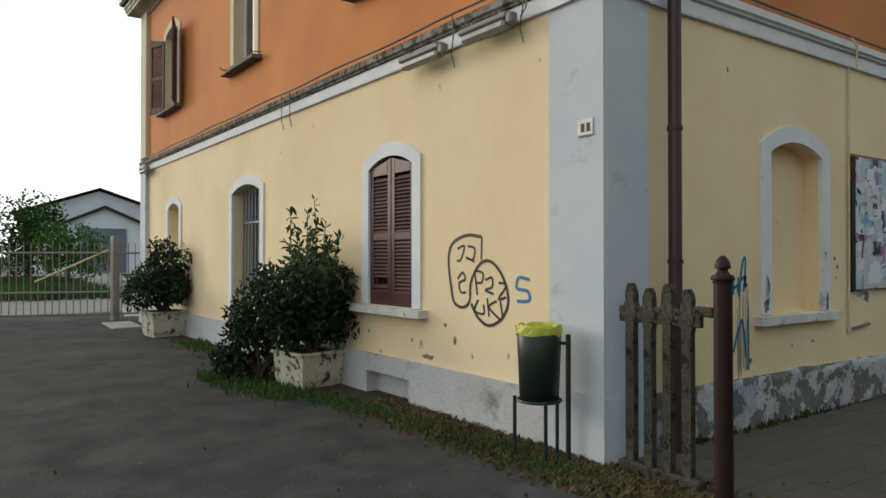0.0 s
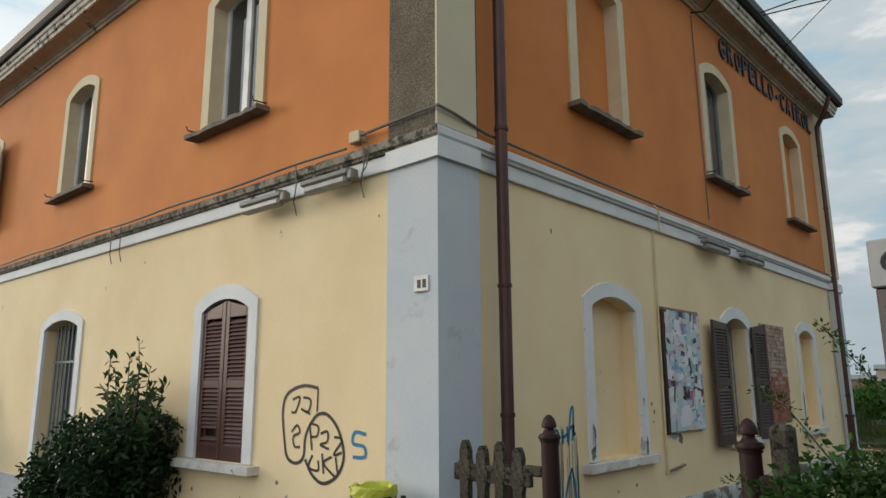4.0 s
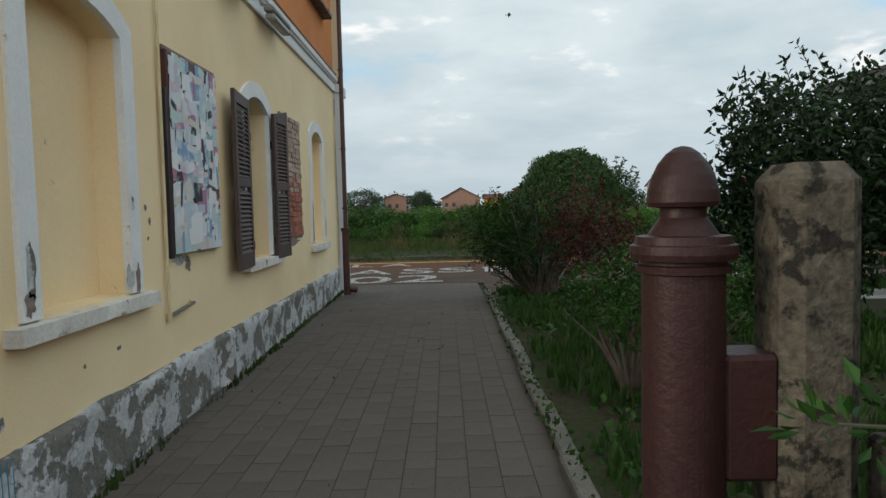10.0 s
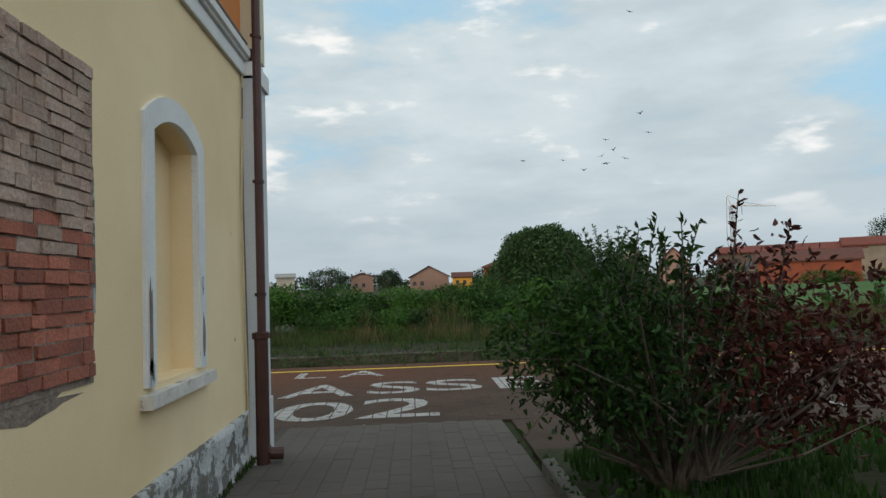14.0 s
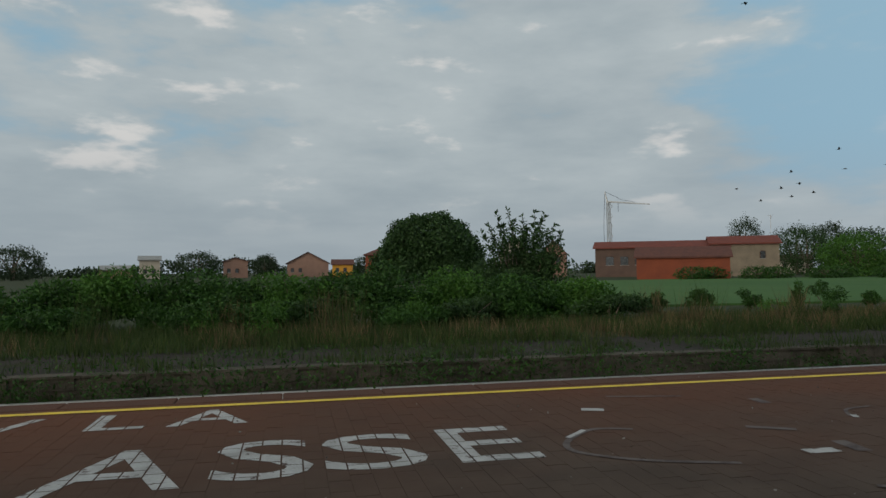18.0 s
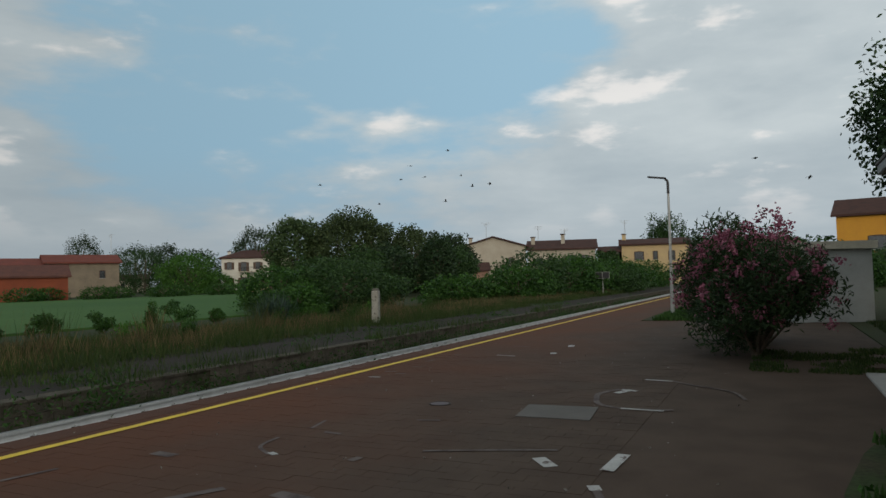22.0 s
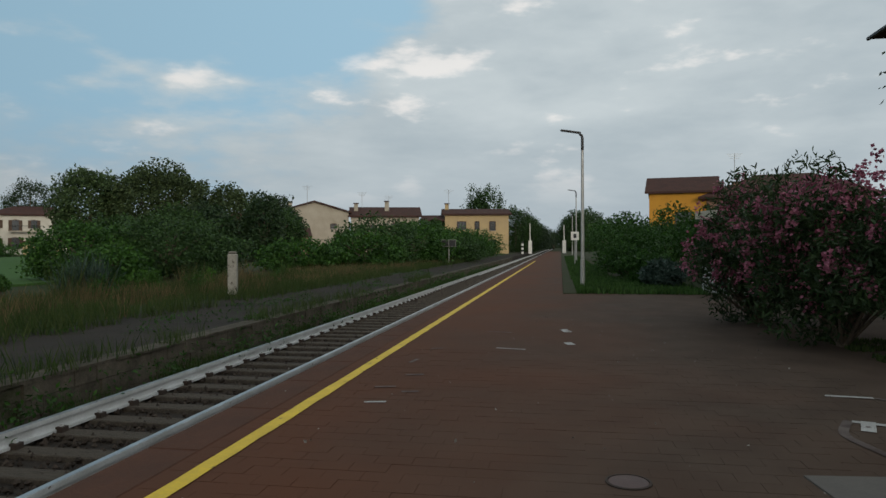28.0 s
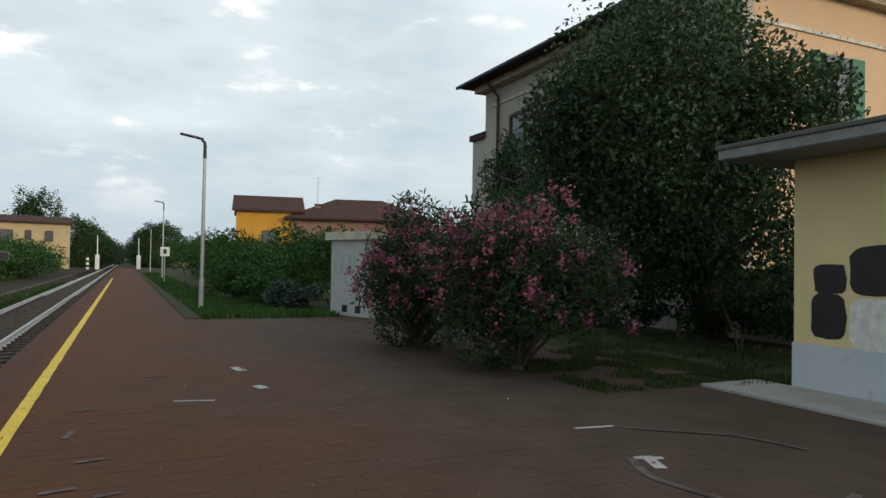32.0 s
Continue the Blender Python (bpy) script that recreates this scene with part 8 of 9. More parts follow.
# ---- buildings and trees in the distance ----
def house(label, a, b, depth, h, rise, wall, roof, hip=False, windows=(), chimneys=(), ridge_across=False, overhang=0.5, z0=-0.12, group="", doors=(), shutter=None):
    """A house whose front runs from a to b in plan (seen from its front, a is on the left); windows: (along, sill, width, height)."""
    a, b = Vector((*a, 0)), Vector((*b, 0))
    u = (b - a).normalized()
    L0 = (b - a).length
    m = Matrix(((u.x, -u.y, 0, a.x), (u.y, u.x, 0, a.y), (0, 0, 1, z0), (0, 0, 0, 1)))
    t = thing("house", label, "house", group, at=m)
    bm = bmesh.new()
    if ridge_across:
        lo = [bm.verts.new((x, y, 0)) for x, y in ((0, 0), (L0, 0), (L0, depth), (0, depth))]
        hi = [bm.verts.new((x, y, h)) for x, y in ((0, 0), (L0, 0), (L0, depth), (0, depth))]
        p, q = bm.verts.new((L0 / 2, 0, h + rise)), bm.verts.new((L0 / 2, depth, h + rise))
        bm.faces.new((lo[0], lo[1], hi[1], p, hi[0])), bm.faces.new((lo[2], lo[3], hi[3], q, hi[2]))
        bm.faces.new((lo[1], lo[2], hi[2], hi[1])), bm.faces.new((lo[3], lo[0], hi[0], hi[3]))
    elif hip:
        box(bm, 0, L0, 0, depth, 0, h)
    else:
        lo = [bm.verts.new((x, y, 0)) for x, y in ((0, 0), (L0, 0), (L0, depth), (0, depth))]
        hi = [bm.verts.new((x, y, h)) for x, y in ((0, 0), (L0, 0), (L0, depth), (0, depth))]
        p, q = bm.verts.new((0, depth / 2, h + rise)), bm.verts.new((L0, depth / 2, h + rise))
        bm.faces.new((lo[0], lo[1], hi[1], hi[0])), bm.faces.new((lo[2], lo[3], hi[3], hi[2]))
        bm.faces.new((lo[1], lo[2], hi[2], q, hi[1])), bm.faces.new((lo[3], lo[0], hi[0], p, hi[3]))
    part("wall", bm, wall, t)
    o, th = overhang, 0.26
    bm = bmesh.new()

    def sheet(pts):
        lo = [bm.verts.new(p) for p in pts]
        hi = [bm.verts.new((p[0], p[1], p[2] + th)) for p in pts]
        bm.faces.new(lo[::-1]), bm.faces.new(hi)
        for k in range(len(lo)):
            j = (k + 1) % len(lo)
            bm.faces.new((lo[k], lo[j], hi[j], hi[k]))

    if hip:
        g = min(L0, depth) / 2
        e = h - 0.02
        r = [(g, depth / 2, h + rise), (L0 - g, depth / 2, h + rise)]
        c = [(-o, -o, e), (L0 + o, -o, e), (L0 + o, depth + o, e), (-o, depth + o, e)]
        sheet([c[0], c[1], r[1], r[0]]), sheet([c[2], c[3], r[0], r[1]]), sheet([c[1], c[2], r[1]]), sheet([c[3], c[0], r[0]])
    elif ridge_across:
        s = rise / (L0 / 2)
        sheet([(-o, -o, h - s * o), (L0 / 2, -o, h + rise), (L0 / 2, depth + o, h + rise), (-o, depth + o, h - s * o)])
        sheet([(L0 / 2, -o, h + rise), (L0 + o, -o, h - s * o), (L0 + o, depth + o, h - s * o), (L0 / 2, depth + o, h + rise)])
    else:
        s = rise / (depth / 2)
        sheet([(-o, -o, h - s * o), (L0 + o, -o, h - s * o), (L0 + o, depth / 2, h + rise), (-o, depth / 2, h + rise)])
        sheet([(-o, depth / 2, h + rise), (L0 + o, depth / 2, h + rise), (L0 + o, depth + o, h - s * o), (-o, depth + o, h - s * o)])
    part("roof", bm, roof, t)
    for x, z, w, hh in windows:
        wn = part("window", boxed(x - w / 2, x + w / 2, -0.05, 0.02, z, z + hh), M_WINDOWDARK, t)
        part("window_frame", surround(lambda uu, oo, zz: (uu, -0.05 - oo, zz), x, w, z, z + hh - 0.02, 0.02, 0.10, 0.04), M_WOODDARK if shutter is None else shutter, wn)
        part("sill", boxed(x - w / 2 - 0.1, x + w / 2 + 0.1, -0.16, 0.0, z - 0.08, z), M_STRIP, wn)
        if shutter is not None:
            for s in (-1, 1):
                part("shutter", boxed(x + s * (w * 0.76) - w * 0.24, x + s * (w * 0.76) + w * 0.24, -0.07, -0.01, z, z + hh), shutter, wn)
    for x, y, top in chimneys:
        ch = part("chimney", boxed(x - 0.35, x + 0.35, y - 0.3, y + 0.3, h, top), wall, t)
        part("chimney_cap", boxed(x - 0.48, x + 0.48, y - 0.42, y + 0.42, top, top + 0.18), roof, ch)
    return t


def antenna(x, y, z0, z1):
    t = thing("roof_antenna", "thin rooftop television antenna", "antenna", "antennas", at=pose(x, y, z0))
    part("mast", tubed([(0, 0, 0), (0, 0, z1 - z0)], 0.04, 5), M_GALV, t)
    for k, w in enumerate((0.9, 0.7, 0.5)):
        part("rod", tubed([(0, -w, z1 - z0 - 0.25 * k - 0.1), (0, w, z1 - z0 - 0.25 * k - 0.1)], 0.025, 4), M_GALV, t)


def far_tree(label, x, y, r, h, leaf, seed, size=0.4, count=3000, trunk=0.3, ry=None, blobs=22, foot=0.0):
    """A broadleaved tree: trunk, limbs and a ragged crown."""
    t = thing("tree", label, "tree", "distant trees")
    low = h * foot
    crown = (x, y, (h + low) / 2)
    spots = clumps(crown, (r, ry or r, (h - low) / 2), count, seed, blobs, 0.6, -0.9)
    spots[:, 2] = np.maximum(spots[:, 2], 0.1)
    rng = random.Random(seed)
    bm = tube(bmesh.new(), [(x, y, -0.15), (x + 0.1, y, h * 0.3), (x, y, h * 0.62)], [trunk, trunk * 0.8, trunk * 0.4], 8)
    stems(bm, (x, y, h * 0.3), [tuple(spots[rng.randrange(len(spots))]) for _ in range(7)], trunk * 0.5, trunk * 0.12, seed, 0.5)
    part("trunk", bm, M_BARK, t)
    part("crown", leaf_cloud("crown", spots, size, leaf, seed + 1, 0.75, 0.2), None, t)
    return t


def full_tree(label, x, y, r, h, leaf, seed, size=0.34, count=9000, z0=0.0, ry=None, name="tree", category="tree", group="distant trees", rough=1.0):
    """A dense tree or thicket, leafy nearly to the ground, with a lumpy, ragged outline."""
    t = thing(name, label, category, group)
    ry = ry or r
    part("trunk", stems(tube(bmesh.new(), [(x, y, -0.15), (x + 0.1, y, h * 0.4), (x, y, h * 0.75)], [0.05 * r, 0.04 * r, 0.02 * r], 8), (x, y, h * 0.2), [(x + r * 0.5 * math.cos(a), y + ry * 0.5 * math.sin(a), h * 0.7) for a in (0.3, 1.6, 2.9, 4.1, 5.4)], 0.03 * r, 0.01 * r, seed), M_BARK, t)
    rng = np.random.default_rng(seed)
    d = rng.normal(size=(count, 3))
    d /= np.linalg.norm(d, axis=1)[:, None]
    shift = Vector((seed * 0.37, seed * 0.11, 0))
    lump = np.array([1 + rough * 0.26 * noise.noise(Vector(e) * 2.3 + shift) + rough * 0.14 * noise.noise(Vector(e) * 5.5 + shift) for e in d])
    depth = rng.uniform(0.45, 1.02, count) ** 0.45
    p = np.array([x, y, z0 + (h - z0) * 0.48]) + d * (lump * depth)[:, None] * np.array([r, ry, (h - z0) * 0.52])
    p[:, 2] = np.maximum(p[:, 2], rng.uniform(0.05, 0.5, count))
    part("crown", leaf_cloud("crown", p, size, leaf, seed + 1, 0.7, 0.4), None, t)
    return t


# along the field
house("long low red-plastered barn with an old tile roof", (55.2, 108.2), (66.8, 101.2), 9.0, 3.4, 1.5, M_REDWALL, M_TILE, overhang=0.4)
house("long hall under construction with a bright red roof", (66, 146), (89, 133), 10, 6.1, 1.3, M_DULL, M_TILE_RED, windows=[(3 + 3 * k, 2.5, 1.6, 1.8) for k in range(8)])
house("farmhouse end with red tiled roof and faded brown-yellow walls", (86, 134.4), (97, 128.2), 10, 6.6, 1.5, M_FARM, M_TILE_RED, windows=[(9.6, 3.6, 0.9, 1.4)])
house("white two-storey house with brown shutters and a balcony", (115.5, 119.3), (125.2, 108.2), 9, 7.4, 1.7, M_WHITEWALL, M_TILE_DARK, True, windows=[(1.6, 5.0, 1.0, 1.5), (4.6, 4.5, 1.1, 2.0), (7.6, 5.0, 1.0, 1.5), (11.5, 5.0, 1.0, 1.5), (1.6, 1.6, 1.0, 1.5), (4.6, 1.2, 1.2, 2.0), (7.6, 1.6, 1.0, 1.5), (11.5, 1.6, 1.0, 1.5)], chimneys=[(1.5, 4, 9.0)], shutter=M_WOODDARK)
bal = thing("balcony", "white balcony rail on the two-storey house", "balcony")
part("slab", slab(bmesh.new(), [(117.6, 116.4), (121.3, 112.2), (120.5, 111.5), (116.8, 115.7)], 4.2, 4.4), M_HOUSEWHITE, bal)
part("rail", tubed([(116.8, 115.7, 5.3), (120.5, 111.5, 5.3)], 0.06, 5), M_WINDOWDARK, bal)
house("low yellow garden building with a flat roof", (119.2, 114.9), (123.6, 110.0), 4, 2.4, 0.4, M_HOUSEYELLOW, M_TILE_DARK, windows=[(1.2, 0.8, 0.7, 0.9), (3.0, 0.8, 0.7, 0.9), (4.8, 0.8, 0.7, 0.9)])
house("small chapel front with open arches", (53.0, 172.2), (59.5, 170.2), 8, 6.0, 4.2, M_HOUSEWHITE, M_TILE, ridge_across=True, windows=[(1.5, 2, 1.1, 4), (3.3, 2, 1.1, 5), (5.2, 2, 1.1, 4)])
house("square red brick house behind the round tree", (20.6, 179.4), (28, 178), 9, 5.6, 1.9, M_REDWALL, M_TILE, True, windows=[(2, 3, 0.9, 1.3)])
house("brick farmhouse with a curved tiled gable", (61, 165.5), (66.5, 163), 9, 5.5, 3.0, M_HOUSEPINK, M_TILE, ridge_across=True, windows=[(1.6, 3.2, 0.9, 1.3), (4.2, 3.2, 0.9, 1.3)])
for ax, ay, bx, by, h, r, wl, rf, ra, lb in (
    (-41, 227.4, -35.4, 228.4, 5.6, 1.1, M_HOUSEWHITE, M_LAMPBODY, False, "white house far across the fields"), (-17.5, 230.6, -10.3, 231.1, 5.0, 1.2, M_HOUSEPINK, M_TILE_DARK, True, "grey-brown house across the fields"),
    (-7, 231, -1.6, 231.4, 4.0, 2.6, M_LAMPBODY, M_LAMPBODY, True, "grey-roofed low house across the fields"), (1.6, 231.4, 14.4, 231, 4.4, 3.4, M_HOUSEPINK, M_TILE_DARK, True, "brown gabled house across the fields"),
    (15.6, 231, 22, 230.4, 4.0, 1.4, M_HOUSEORANGE, M_TILE, False, "low ochre house across the fields"), (-60, 260, -50, 262, 3.0, 1.2, M_HOUSEPINK, M_LAMPBODY, False, "distant low house across the fields")):
    house(lb, (ax, ay), (bx, by), 8, h, r, wl, rf, ridge_across=ra, windows=[(1.6, 1.6, 0.9, 1.2), (4, 1.6, 0.9, 1.2)])
# beside the track
house("cream house with a wide brown gable", (119.5, 64.5), (124.6, 53.4), 12, 7.5, 1.8, M_HOUSEWHITE, M_TILE_DARK, ridge_across=True, chimneys=[(2.0, 2, 9.3)], windows=[(9.5, 4.6, 1.0, 0.8)])
house("white row house with brown roof and arched upper windows", (124.7, 53.0), (127.9, 41.2), 11, 6.8, 1.7, M_HOUSEWHITE, M_TILE_DARK, chimneys=[(0.8, 3, 9.2), (6.4, 3, 9.6)], windows=[(2.0, 4.0, 0.9, 1.2), (4.0, 4.0, 0.9, 1.2), (8.0, 3.6, 1.5, 1.9), (10.3, 3.6, 1.5, 1.9)])
house("red-roofed house behind the conifers", (116, 72), (119, 65), 10, 5.5, 1.8, M_HOUSEPINK, M_TILE, windows=[(2, 3, 0.9, 1.2)])
house("small lean-to with a brown roof by the row", (114, 64), (117, 58), 6, 3.2, 1.2, M_HOUSEPINK, M_TILE_DARK)
house("pale yellow two-storey house beside the line", (128.6, 36.6), (130.9, 25.3), 9, 7.1, 1.0, M_HOUSEYELLOW, M_TILE_DARK, windows=[(3.0, 4.4, 1.5, 1.4), (5.8, 4.4, 0.7, 1.4), (8.6, 4.2, 1.0, 1.6), (3.0, 0.9, 1.5, 1.7), (8.6, 0.9, 1.0, 1.6)], chimneys=[(0.5, 4, 9.2)])
house("narrow grey house beside the yellow one", (128.2, 40.6), (128.6, 37.2), 8, 6.0, 0.9, M_LAMPBODY, M_TILE_DARK, windows=[(1.7, 3.6, 0.8, 1.2)])
house("white house far down the line", (215, 6), (216, -6), 9, 4.8, 1.4, M_HOUSEWHITE, M_TILE, windows=[(3, 2.5, 1, 1.3), (8, 2.5, 1, 1.3)])
# right of the track
house("ochre-yellow house with a dark tiled roof", (94.3, 5.2), (93.0, -2.4), 9, 8.0, 1.9, M_HOUSEORANGE, M_TILE_DARK, windows=[(4.0, 3.9, 1.7, 1.5)])
house("long low house under a broad hipped tile roof", (93.0, -1.3), (88.8, -18.0), 11, 7.0, 2.9, M_HOUSEPINK, M_TILE_DARK, True, overhang=0.9, chimneys=[(3.2, 2.5, 9.0)], windows=[(4, 3.5, 1.0, 1.4), (8, 3.5, 1.0, 1.4)])
for x, y, z0, z1 in ((121.5, 60, 8.5, 12.0), (124.8, 51, 8.2, 11.0), (126.5, 46.5, 7.8, 10.4), (129, 36, 7.8, 11.5), (92.2, -4.3, 9.0, 12.2), (118.5, 66, 7.0, 10.2), (95, 128, 8.5, 12.0)):
    antenna(x, y, z0, z1)

for k, (x, y, r, h) in enumerate(((79, 6.4, 3.6, 3.5), (77, 2.6, 3.8, 3.6), (84, 4.5, 3.4, 3.4), (82, -1.5, 4.0, 3.8), (72, 6.0, 3.2, 3.3))):
    full_tree("leafy green thicket before the ochre house", x, y, r, h, (L_BUSH, L_TREE)[k % 2], 1700 + k, 0.26, 6000, -0.5, name="garden_thicket", category="thicket", group="garden thicket", rough=1.5)

# level crossing down the line
for y, top in ((21.25, 5.2), (15.4, 4.95)):
    t = thing("crossing_barrier", "raised white level crossing barrier on its post", "barrier", "level crossing barriers")
    part("arm", tubed([(127, y, 1.6), (127, y + 0.05, top)], [0.09, 0.06], 6), M_ENAMEL, t, "white barrier arm")
    part("post", boxed(126.8, 127.2, y - 0.3, y + 0.3, -0.1, 2.2, 0.03), M_ENAMEL, t)
    part("counterweight", boxed(126.75, 127.25, y - 0.42, y - 0.3, 1.2, 1.9, 0.02), M_BLACK, t)
stp = thing("striped_post", "black and white striped post beside the track", "post")
for k in range(6):
    part("band", boxed(126.7, 127.1, 22.4, 22.75, -0.1 + 0.36 * k, 0.26 + 0.36 * k), M_BLACK if k % 2 else M_ENAMEL, stp)

# tower crane
crane = thing("tower_crane", "slim grey tower crane with a long jib", "crane")
bm = bmesh.new()
for dx, dy in ((-0.5, -0.5), (0.5, -0.5), (0.5, 0.5), (-0.5, 0.5)):
    tube(bm, [(82 + dx, 171 + dy, 0), (81.6 + dx * 0.6, 171.2 + dy * 0.6, 18.6)], 0.10, 4)
for k in range(15):
    z = k * 1.25
    s = 1 if k % 2 else -1
    tube(bm, [(82 - 0.45 * s, 170.6, z), (82 + 0.45 * s, 170.6, z + 1.25)], 0.06, 4)
    tube(bm, [(81.6, 171 - 0.45 * s, z), (81.6, 171 + 0.45 * s, z + 1.25)], 0.06, 4)
part("mast", bm, M_GALV, crane)
part("jib", tubed([(81.3, 171.5, 18.8), (90.6, 166.5, 17.8)], [0.28, 0.16], 4), M_GALV, crane, "long jib")
part("top_mast", tubed([(81.5, 171.3, 18.4), (80.9, 171.6, 21.4)], [0.22, 0.1], 5), M_GALV, crane)
part("tie", tubed([(80.9, 171.6, 21.4), (84.5, 169.8, 19.2), (87.5, 168.2, 18.4)], 0.05, 4), M_CABLE, crane)
part("back_tie", tubed([(80.9, 171.6, 21.4), (80.6, 171.8, 12), (80.9, 171.6, 2)], 0.05, 4), M_CABLE, crane)
part("hook", tubed([(83.8, 170.1, 18.5), (83.8, 170.1, 16.2)], 0.06, 4), M_CABLE, crane)
part("base", boxed(80.5, 83.5, 169.5, 172.5, -0.1, 1.6, 0.1), M_LAMPBODY, crane)

setting("meadow", slab(bmesh.new(), [(13, 36.5), (40, 36.5), (95, 92), (92, 104), (60, 104), (30, 92), (18, 60)], -0.5, -0.03), M_MEADOW, "flat bright green field", "field")

# trees
for k, (x, y, r, h, lf, z0, n, lb) in enumerate((
    (127, 120, 5.5, 15.0, L_FARTREE, 2.0, 6000, "tall pale poplar behind the white house"), (72.7, 66, 3.6, 9.8, L_POPLAR, 0.8, 9000, "tall light green tree by the field"), (76.7, 60.4, 5.8, 10.3, L_OLIVE, 0.0, 18000, "large dark rounded tree by the field"), (81, 54, 4.0, 8.3, L_OLIVE, 0.4, 8000, "dark tree behind the gardens"), (86, 51, 3.6, 7.4, L_FARTREE, 0.4, 6000, "grey-green tree behind the gardens"),
    (36.5, 34.6, 3.5, 2.9, L_TREE, -0.6, 12000, "wide bushy thicket beside the old platform"), (33.8, 37.0, 2.6, 2.5, L_BUSH, -0.6, 6000, "bushy thicket beside the field"), (30.6, 33.4, 1.5, 1.5, L_BUSH, -0.4, 3000, "low bush beside the field"),
    (68.8, 44.3, 1.9, 6.3, L_DARK, 0.0, 4000, "dark narrow conifer by the gardens"), (66, 48.5, 3.0, 5.4, L_DARK, 0.0, 5000, "dark young conifer by the gardens"), (62.5, 49.8, 2.8, 4.8, L_TREE, 0.0, 4500, "small dark tree by the gardens"), (75, 46, 3.4, 5.6, L_TREE, 0.0, 5000, "rounded green garden tree"), (58.5, 52.5, 2.6, 4.0, L_TREE, 0.0, 4000, "dark bush by the gardens"),
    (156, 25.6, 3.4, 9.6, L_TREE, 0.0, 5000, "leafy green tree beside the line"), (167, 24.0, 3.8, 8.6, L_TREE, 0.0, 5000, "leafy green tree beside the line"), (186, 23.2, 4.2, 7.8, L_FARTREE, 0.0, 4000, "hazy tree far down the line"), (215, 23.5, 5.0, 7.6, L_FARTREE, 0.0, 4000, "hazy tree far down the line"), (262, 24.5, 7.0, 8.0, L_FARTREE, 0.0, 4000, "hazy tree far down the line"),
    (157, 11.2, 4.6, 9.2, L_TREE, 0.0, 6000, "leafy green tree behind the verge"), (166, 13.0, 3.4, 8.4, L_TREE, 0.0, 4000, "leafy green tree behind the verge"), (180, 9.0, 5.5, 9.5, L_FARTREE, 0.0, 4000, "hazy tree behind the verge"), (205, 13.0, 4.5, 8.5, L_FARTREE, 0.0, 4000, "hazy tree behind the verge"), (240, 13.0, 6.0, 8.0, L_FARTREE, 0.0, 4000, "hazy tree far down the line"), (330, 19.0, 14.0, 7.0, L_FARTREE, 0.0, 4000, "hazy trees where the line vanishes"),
    (99, 112, 5.6, 7.6, L_LIGHT, -0.5, 6000, "light green rounded shrub tree by the field"), (107, 112, 3, 4.2, L_LIGHT, -0.5, 3000, "pale shrub by the field"), (122, 150, 6, 11, L_TREE, 0.0, 5000, "dark rounded tree behind the farm"), (112, 122, 4, 5.0, L_TREE, 0.0, 3000, "dark garden tree near the white house"),
)):
    full_tree(lb, x, y, r, h, lf, 1300 + 7 * k, 0.32 if h > 7 else (0.26 if h > 3 else 0.15), int(n * 1.6), z0, rough=1.3)
for k in range(9):
    full_tree("low green hedge at the far side of the field", 60 + 4.6 * k, 100.5 - 1.2 * k + (3 if k % 2 else 0), 2.9, 1.9, L_BUSH, 1500 + k, 0.24, 1500, -0.5, 1.6, "field_hedge", "hedge", "field hedge")
dome = far_tree("big round dense green tree, leafy to the ground", 20.5, 100, 7.4, 8.8, L_TREE, 401, 0.42, 9000, 0.5, blobs=40)
dome_rng = np.random.default_rng(403)
d = dome_rng.normal(size=(26000, 3))
d[:, 2] = np.abs(d[:, 2])
d /= np.linalg.norm(d, axis=1)[:, None]
lump = np.array([1 + 0.16 * noise.noise(Vector(e) * 3.2) + 0.07 * noise.noise(Vector(e) * 8) for e in d])
part("mantle", leaf_cloud("mantle", np.array([20.5, 100, 0.2]) + d * (lump * dome_rng.uniform(0.86, 1.0, len(d)))[:, None] * np.array([7.7, 7.7, 9.0]), 0.34, L_TREE, 404, 0.7, 0.5), None, dome, "dense outer leaves")
for k, (x, y, r, h, lf, lb) in enumerate((
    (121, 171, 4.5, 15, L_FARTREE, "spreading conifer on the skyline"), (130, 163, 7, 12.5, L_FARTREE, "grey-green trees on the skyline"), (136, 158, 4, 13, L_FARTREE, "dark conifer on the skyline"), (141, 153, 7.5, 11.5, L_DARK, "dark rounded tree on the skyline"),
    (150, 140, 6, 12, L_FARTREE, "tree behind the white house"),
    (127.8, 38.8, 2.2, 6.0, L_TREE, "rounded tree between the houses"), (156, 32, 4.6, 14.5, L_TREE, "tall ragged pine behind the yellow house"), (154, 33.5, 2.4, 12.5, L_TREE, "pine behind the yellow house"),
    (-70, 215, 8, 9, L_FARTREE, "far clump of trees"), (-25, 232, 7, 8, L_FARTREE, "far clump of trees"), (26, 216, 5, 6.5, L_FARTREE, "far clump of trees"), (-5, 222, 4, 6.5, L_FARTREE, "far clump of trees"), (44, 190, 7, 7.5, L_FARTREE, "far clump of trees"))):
    if h / r < 1.6:
        full_tree(lb, x, y, r, h, lf, 420 + k, max(0.3, 0.05 * r + 0.1), 5200, rough=1.5)
    else:
        full_tree(lb, x, y, r, h, lf, 420 + k, 0.36, 6000, h * 0.12, rough=2.0)
